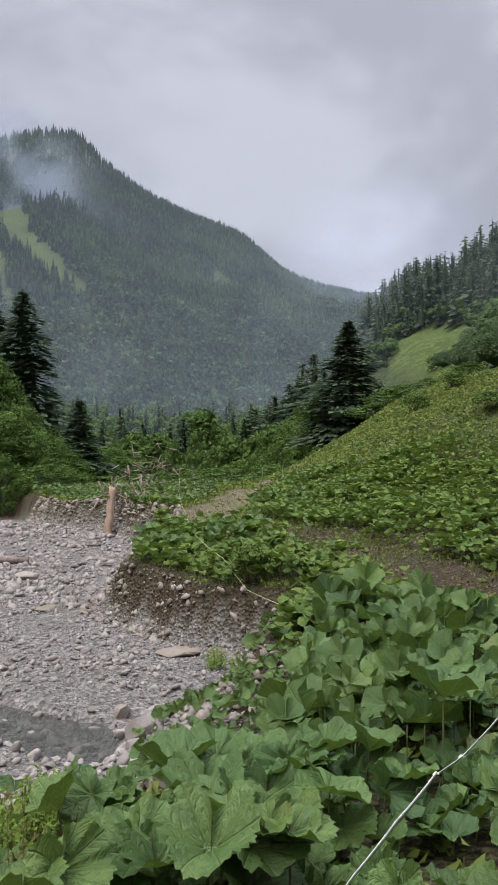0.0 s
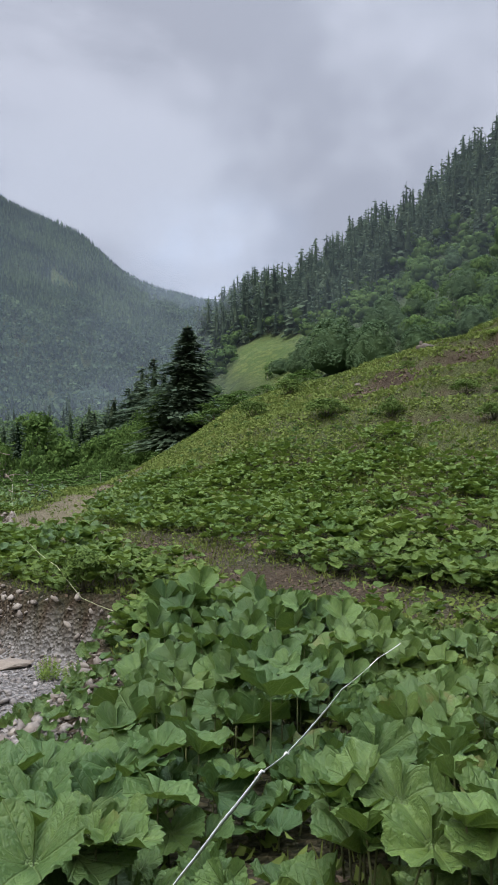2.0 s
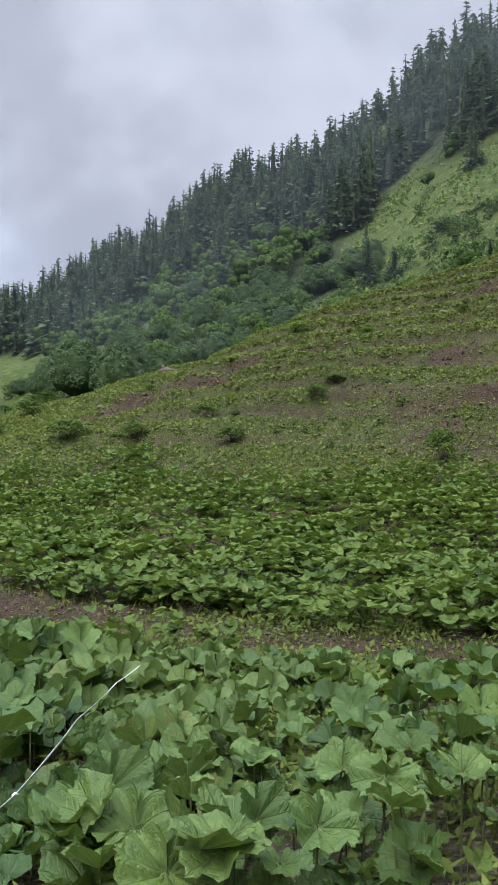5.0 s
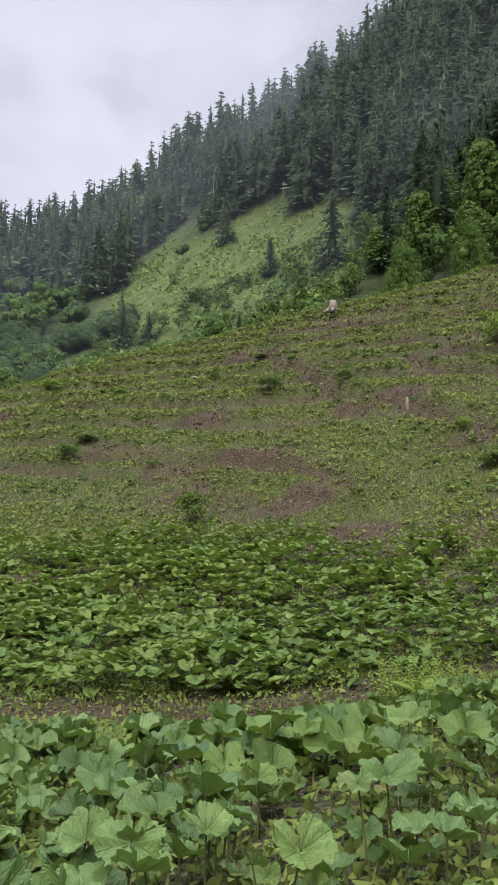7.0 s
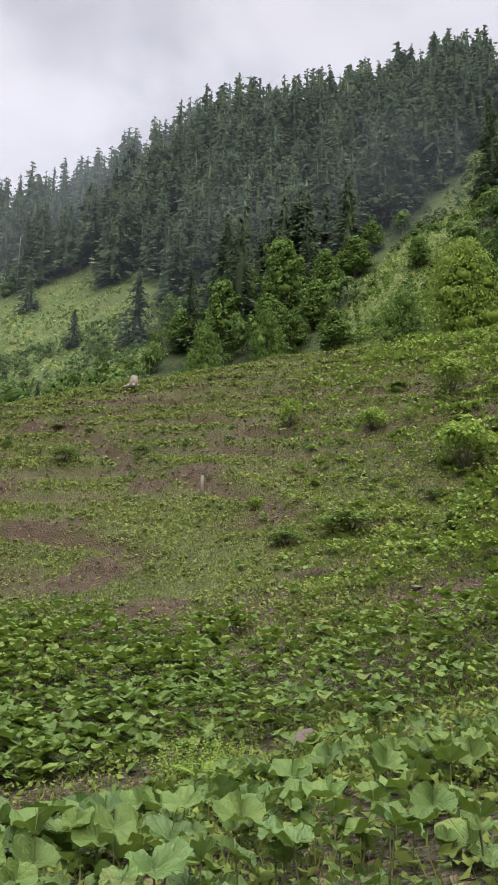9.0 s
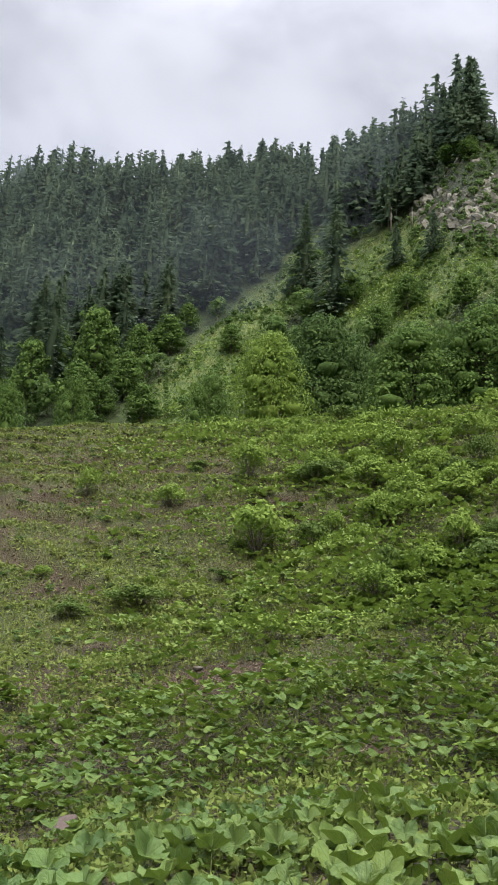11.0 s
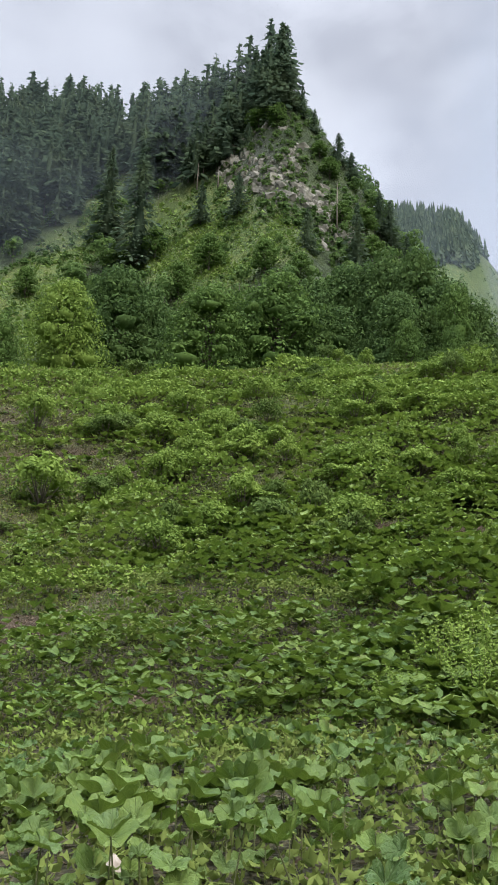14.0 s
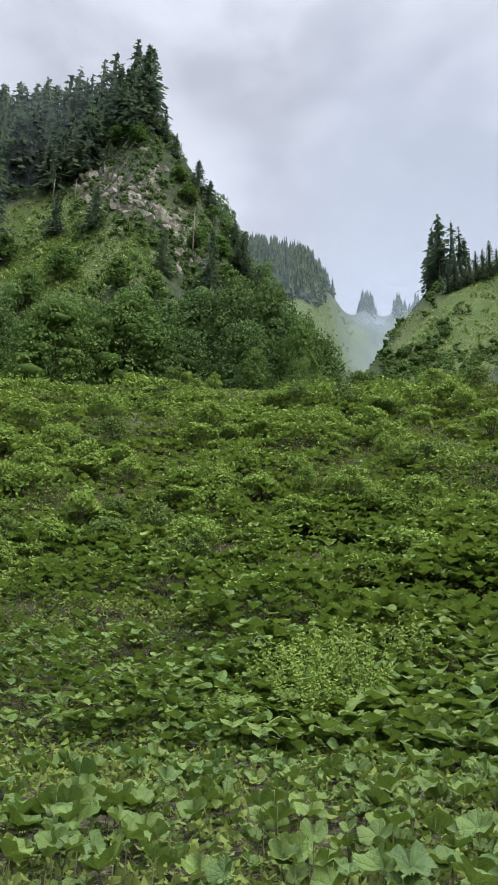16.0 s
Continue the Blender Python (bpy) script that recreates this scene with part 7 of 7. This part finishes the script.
# ---------------------------------------------------------------- bicycle on the path
def bicycle():
    b = spot(-3.6, 39.3)
    bike = thing("bicycle", b, "small dark bicycle standing beside the gravel path", "bicycle")
    dark = nodes_of("bicycle_paint")[0]
    dark.node_tree.nodes["Principled BSDF"].inputs["Base Color"].default_value = (0.02, 0.022, 0.025, 1)
    dark.node_tree.nodes["Principled BSDF"].inputs["Roughness"].default_value = 0.4
    rad = 0.29
    for x in (-0.45, 0.45):
        ring = [(x + rad * math.cos(a * 0.2618), 0, rad + rad * math.sin(a * 0.2618)) for a in range(25)]
        wheel = part("wheel", mesh_from("wheel", *tube(ring, [0.025] * 25, 6), dark, True), bike)
        for s in range(9):
            a = s * 0.698
            part("spoke", mesh_from("spoke", *tube([(x, 0, rad), (x + rad * math.cos(a), 0, rad + rad * math.sin(a))], [0.004, 0.004], 4), dark), wheel)
    for name, pts, q in (("frame", [(-0.45, 0, rad), (-0.1, 0, 0.3), (0.32, 0, 0.72), (-0.18, 0, 0.7), (-0.1, 0, 0.3)], 0.018), ("seat_stay", [(-0.45, 0, rad), (-0.18, 0, 0.7), (-0.2, 0, 0.82)], 0.013),
                         ("fork", [(0.45, 0, rad), (0.33, 0, 0.72), (0.3, 0, 0.9)], 0.016), ("handlebar", [(0.28, -0.26, 0.92), (0.33, 0, 0.9), (0.28, 0.26, 0.92)], 0.014), ("saddle", [(-0.33, 0, 0.84), (-0.2, 0, 0.86), (-0.06, 0, 0.85)], 0.04)):
        part(name, mesh_from(name, *tube(pts, [q] * len(pts), 7), dark, True), bike)
    bike.rotation_euler = (radians(-12), 0, radians(8))


bicycle()


# ---------------------------------------------------------------- rock face of the knob
CLIFF = stone("cliff_limestone", (0.062, 0.060, 0.048), (0.135, 0.130, 0.108), (0.25, 0.24, 0.205), 1.1)


def cliff_block(seed):
    """An angular, layered block of limestone."""
    g = np.random.default_rng(seed)
    bm = bmesh.new()
    bmesh.ops.create_icosphere(bm, subdivisions=3, radius=0.62)
    off = Vector((seed * 1.7, seed * 0.9, seed * 2.3))
    cuts = [(Vector(g.normal(size=3) * np.array((1, 1, 0.6))).normalized(), g.uniform(0.2, 0.42)) for _ in range(16)]
    for q in bm.verts:
        for d, h in cuts:
            over = q.co.dot(d) - h
            if over > 0:
                q.co -= d * over
        q.co += Vector((noise.noise(q.co * 6 + off), noise.noise(q.co * 6 - off), 0.5 * noise.noise(q.co * 5))) * 0.07
    me = bpy.data.meshes.new("rock")
    bm.to_mesh(me)
    bm.free()
    me.materials.append(CLIFF)
    return me


BLOCKS = [cliff_block(s) for s in range(8)]
cliff = thing("rock_face", spot(89.3, 185), "weathered grey limestone rock face on the wooded knob", "cliff")
g = np.random.default_rng(1100)
placed = 0
while placed < 290:
    az = g.uniform(85.0, 96.5)
    el = g.uniform(27.5, 36.5)
    mid = float(np.interp(az, [85, 87, 89, 91, 93, 95, 96.5], [32.0, 33.3, 33.4, 32.4, 30.0, 29.0, 28.4]))
    half = float(np.interp(az, [85, 87, 89, 91, 93, 95, 96.5], [0.9, 2.7, 3.1, 2.8, 2.4, 1.6, 1.1]))
    if abs(el - mid) > half * g.uniform(0.5, 1.0) or float(fbm(np.array(az), np.array(el), 1.8, 91, 3)) < -0.12:
        continue
    r = ground_r(az, el)
    p = spot(az, r + 0.5) - cliff.location
    b = part("rock", BLOCKS[placed % 8], cliff)
    s = g.uniform(1.6, 4.2)
    b.matrix_basis = Matrix.Translation(p - Vector((0, 0, 0.25 * s))) @ Matrix.Rotation(radians(-az) + g.normal() * 0.35, 4, "Z") @ Matrix.Rotation(g.normal() * 0.25, 4, "Y") @ Matrix.Diagonal((s * 1.1, s * 0.8, s * g.uniform(0.9, 1.5), 1))
    placed += 1


# tufts of grass and dwarf bushes on the ledges of the rock
g = np.random.default_rng(1150)
ledges = []
for k in range(520):
    az, u = g.uniform(85, 97), g.random()
    top = float(np.interp(az, [85, 87, 89.3, 91, 93, 95.3, 97], [33.5, 35.6, 36.8, 36, 34.2, 31.8, 29])) - 0.3
    ledges.append(spot(az, ground_r(az, top - 7.0 * u, 100.0)))
woods("ledge_tufts", "green tufts and dwarf bushes on the rocky knob", TUFT, BROAD, np.array([p[:] for p in ledges]) + np.array((0, 0, 0.4)), (0.8, 2.4), 1151)


# ---------------------------------------------------------------- low cloud, valley mist and painted haze
# Haze light put in as a blue grey, part-clear diffuse colour with normals up.
def haze_mist_material():
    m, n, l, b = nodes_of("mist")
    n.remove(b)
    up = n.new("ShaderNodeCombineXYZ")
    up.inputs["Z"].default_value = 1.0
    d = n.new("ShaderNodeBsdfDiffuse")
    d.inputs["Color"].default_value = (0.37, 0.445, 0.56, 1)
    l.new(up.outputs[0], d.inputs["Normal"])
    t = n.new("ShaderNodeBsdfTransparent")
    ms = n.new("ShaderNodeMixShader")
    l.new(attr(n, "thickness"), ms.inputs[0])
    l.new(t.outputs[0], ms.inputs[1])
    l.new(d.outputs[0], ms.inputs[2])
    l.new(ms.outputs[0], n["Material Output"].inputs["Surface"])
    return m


MIST = haze_mist_material()


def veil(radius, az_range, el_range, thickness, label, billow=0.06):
    """A thin tinted sheet across the valley that stands in for haze, mist and low cloud; its thickness varies and fades
    out at its borders.
    """
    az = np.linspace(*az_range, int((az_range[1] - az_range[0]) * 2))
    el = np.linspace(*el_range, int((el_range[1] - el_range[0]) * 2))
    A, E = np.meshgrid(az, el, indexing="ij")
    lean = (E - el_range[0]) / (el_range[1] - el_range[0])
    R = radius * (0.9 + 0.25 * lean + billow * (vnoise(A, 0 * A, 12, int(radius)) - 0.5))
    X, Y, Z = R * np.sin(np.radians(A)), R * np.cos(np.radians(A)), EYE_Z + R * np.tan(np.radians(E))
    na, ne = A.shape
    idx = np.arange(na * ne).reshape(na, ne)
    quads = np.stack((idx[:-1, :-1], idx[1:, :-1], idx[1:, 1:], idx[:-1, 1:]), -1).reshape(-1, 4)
    me = mesh_from("haze_mist_sheet", np.stack((X, Y, Z), -1).reshape(-1, 3), quads, MIST, True)
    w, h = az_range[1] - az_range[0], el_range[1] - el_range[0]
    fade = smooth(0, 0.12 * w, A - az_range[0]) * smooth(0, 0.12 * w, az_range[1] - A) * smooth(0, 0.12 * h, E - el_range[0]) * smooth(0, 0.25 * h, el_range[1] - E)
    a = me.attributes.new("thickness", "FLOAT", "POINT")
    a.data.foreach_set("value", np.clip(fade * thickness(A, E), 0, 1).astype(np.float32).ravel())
    tagged(new("haze_mist_sheet", me), label, "mist", kind="stuff")


def wisps(A, E, size, seed, lo=-0.1, hi=0.5):
    out = np.array([noise.fractal(Vector((a / size, 1.4 * e / size, seed * 3.1)), 0.9, 2.0, 6) for a, e in zip(A.ravel(), E.ravel())]).reshape(A.shape)
    return smooth(lo, hi, out)


# even share of each sheet paints haze over the slopes behind; wisps are cloud
veil(280, (-30, 12), (-6, 24), lambda A, E: 0.04 + 0 * A, "tinted sheet painting blue grey haze over the valley")
veil(440, (-32, 14), (-6, 26), lambda A, E: 0.09 + 0.03 * wisps(A, E, 8, 1), "tinted sheet painting blue grey haze over the valley")
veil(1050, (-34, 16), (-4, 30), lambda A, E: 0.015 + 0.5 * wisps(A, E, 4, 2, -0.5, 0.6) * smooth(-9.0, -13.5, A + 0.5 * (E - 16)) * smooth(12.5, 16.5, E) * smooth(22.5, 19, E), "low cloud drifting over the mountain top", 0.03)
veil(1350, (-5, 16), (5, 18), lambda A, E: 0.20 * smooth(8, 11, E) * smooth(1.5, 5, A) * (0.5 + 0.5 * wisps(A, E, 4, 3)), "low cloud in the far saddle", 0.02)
veil(205, (6, 104), (4, 46), lambda A, E: 0.02 + 0.02 * smooth(16, 32, E) * (0.5 + wisps(A, E, 10, 4)), "tinted sheet painting haze before the wooded slope")
veil(300, (8, 84), (6, 44), lambda A, E: 0.035 + 0.07 * smooth(22, 33, E) * (0.4 + wisps(A, E, 8, 5)), "tinted sheet painting haze before the upper forest")
veil(390, (93, 126), (14, 40), lambda A, E: 0.05 + 0.04 * wisps(A, E, 4, 6), "tinted sheet painting haze and thin mist in the side valley")
veil(640, (93, 128), (14, 40), lambda A, E: 0.06 + 0.5 * smooth(104.5, 108.5, A) * smooth(31, 24, E) * (0.3 + 0.7 * wisps(A, E, 4, 7)), "tinted sheet of white mist and painted haze in the side valley", 0.03)
veil(980, (90, 134), (12, 46), lambda A, E: 0.3 * smooth(100, 107, A), "grey cloud sheet tinting ridge and sky at the side valley head", 0.02)
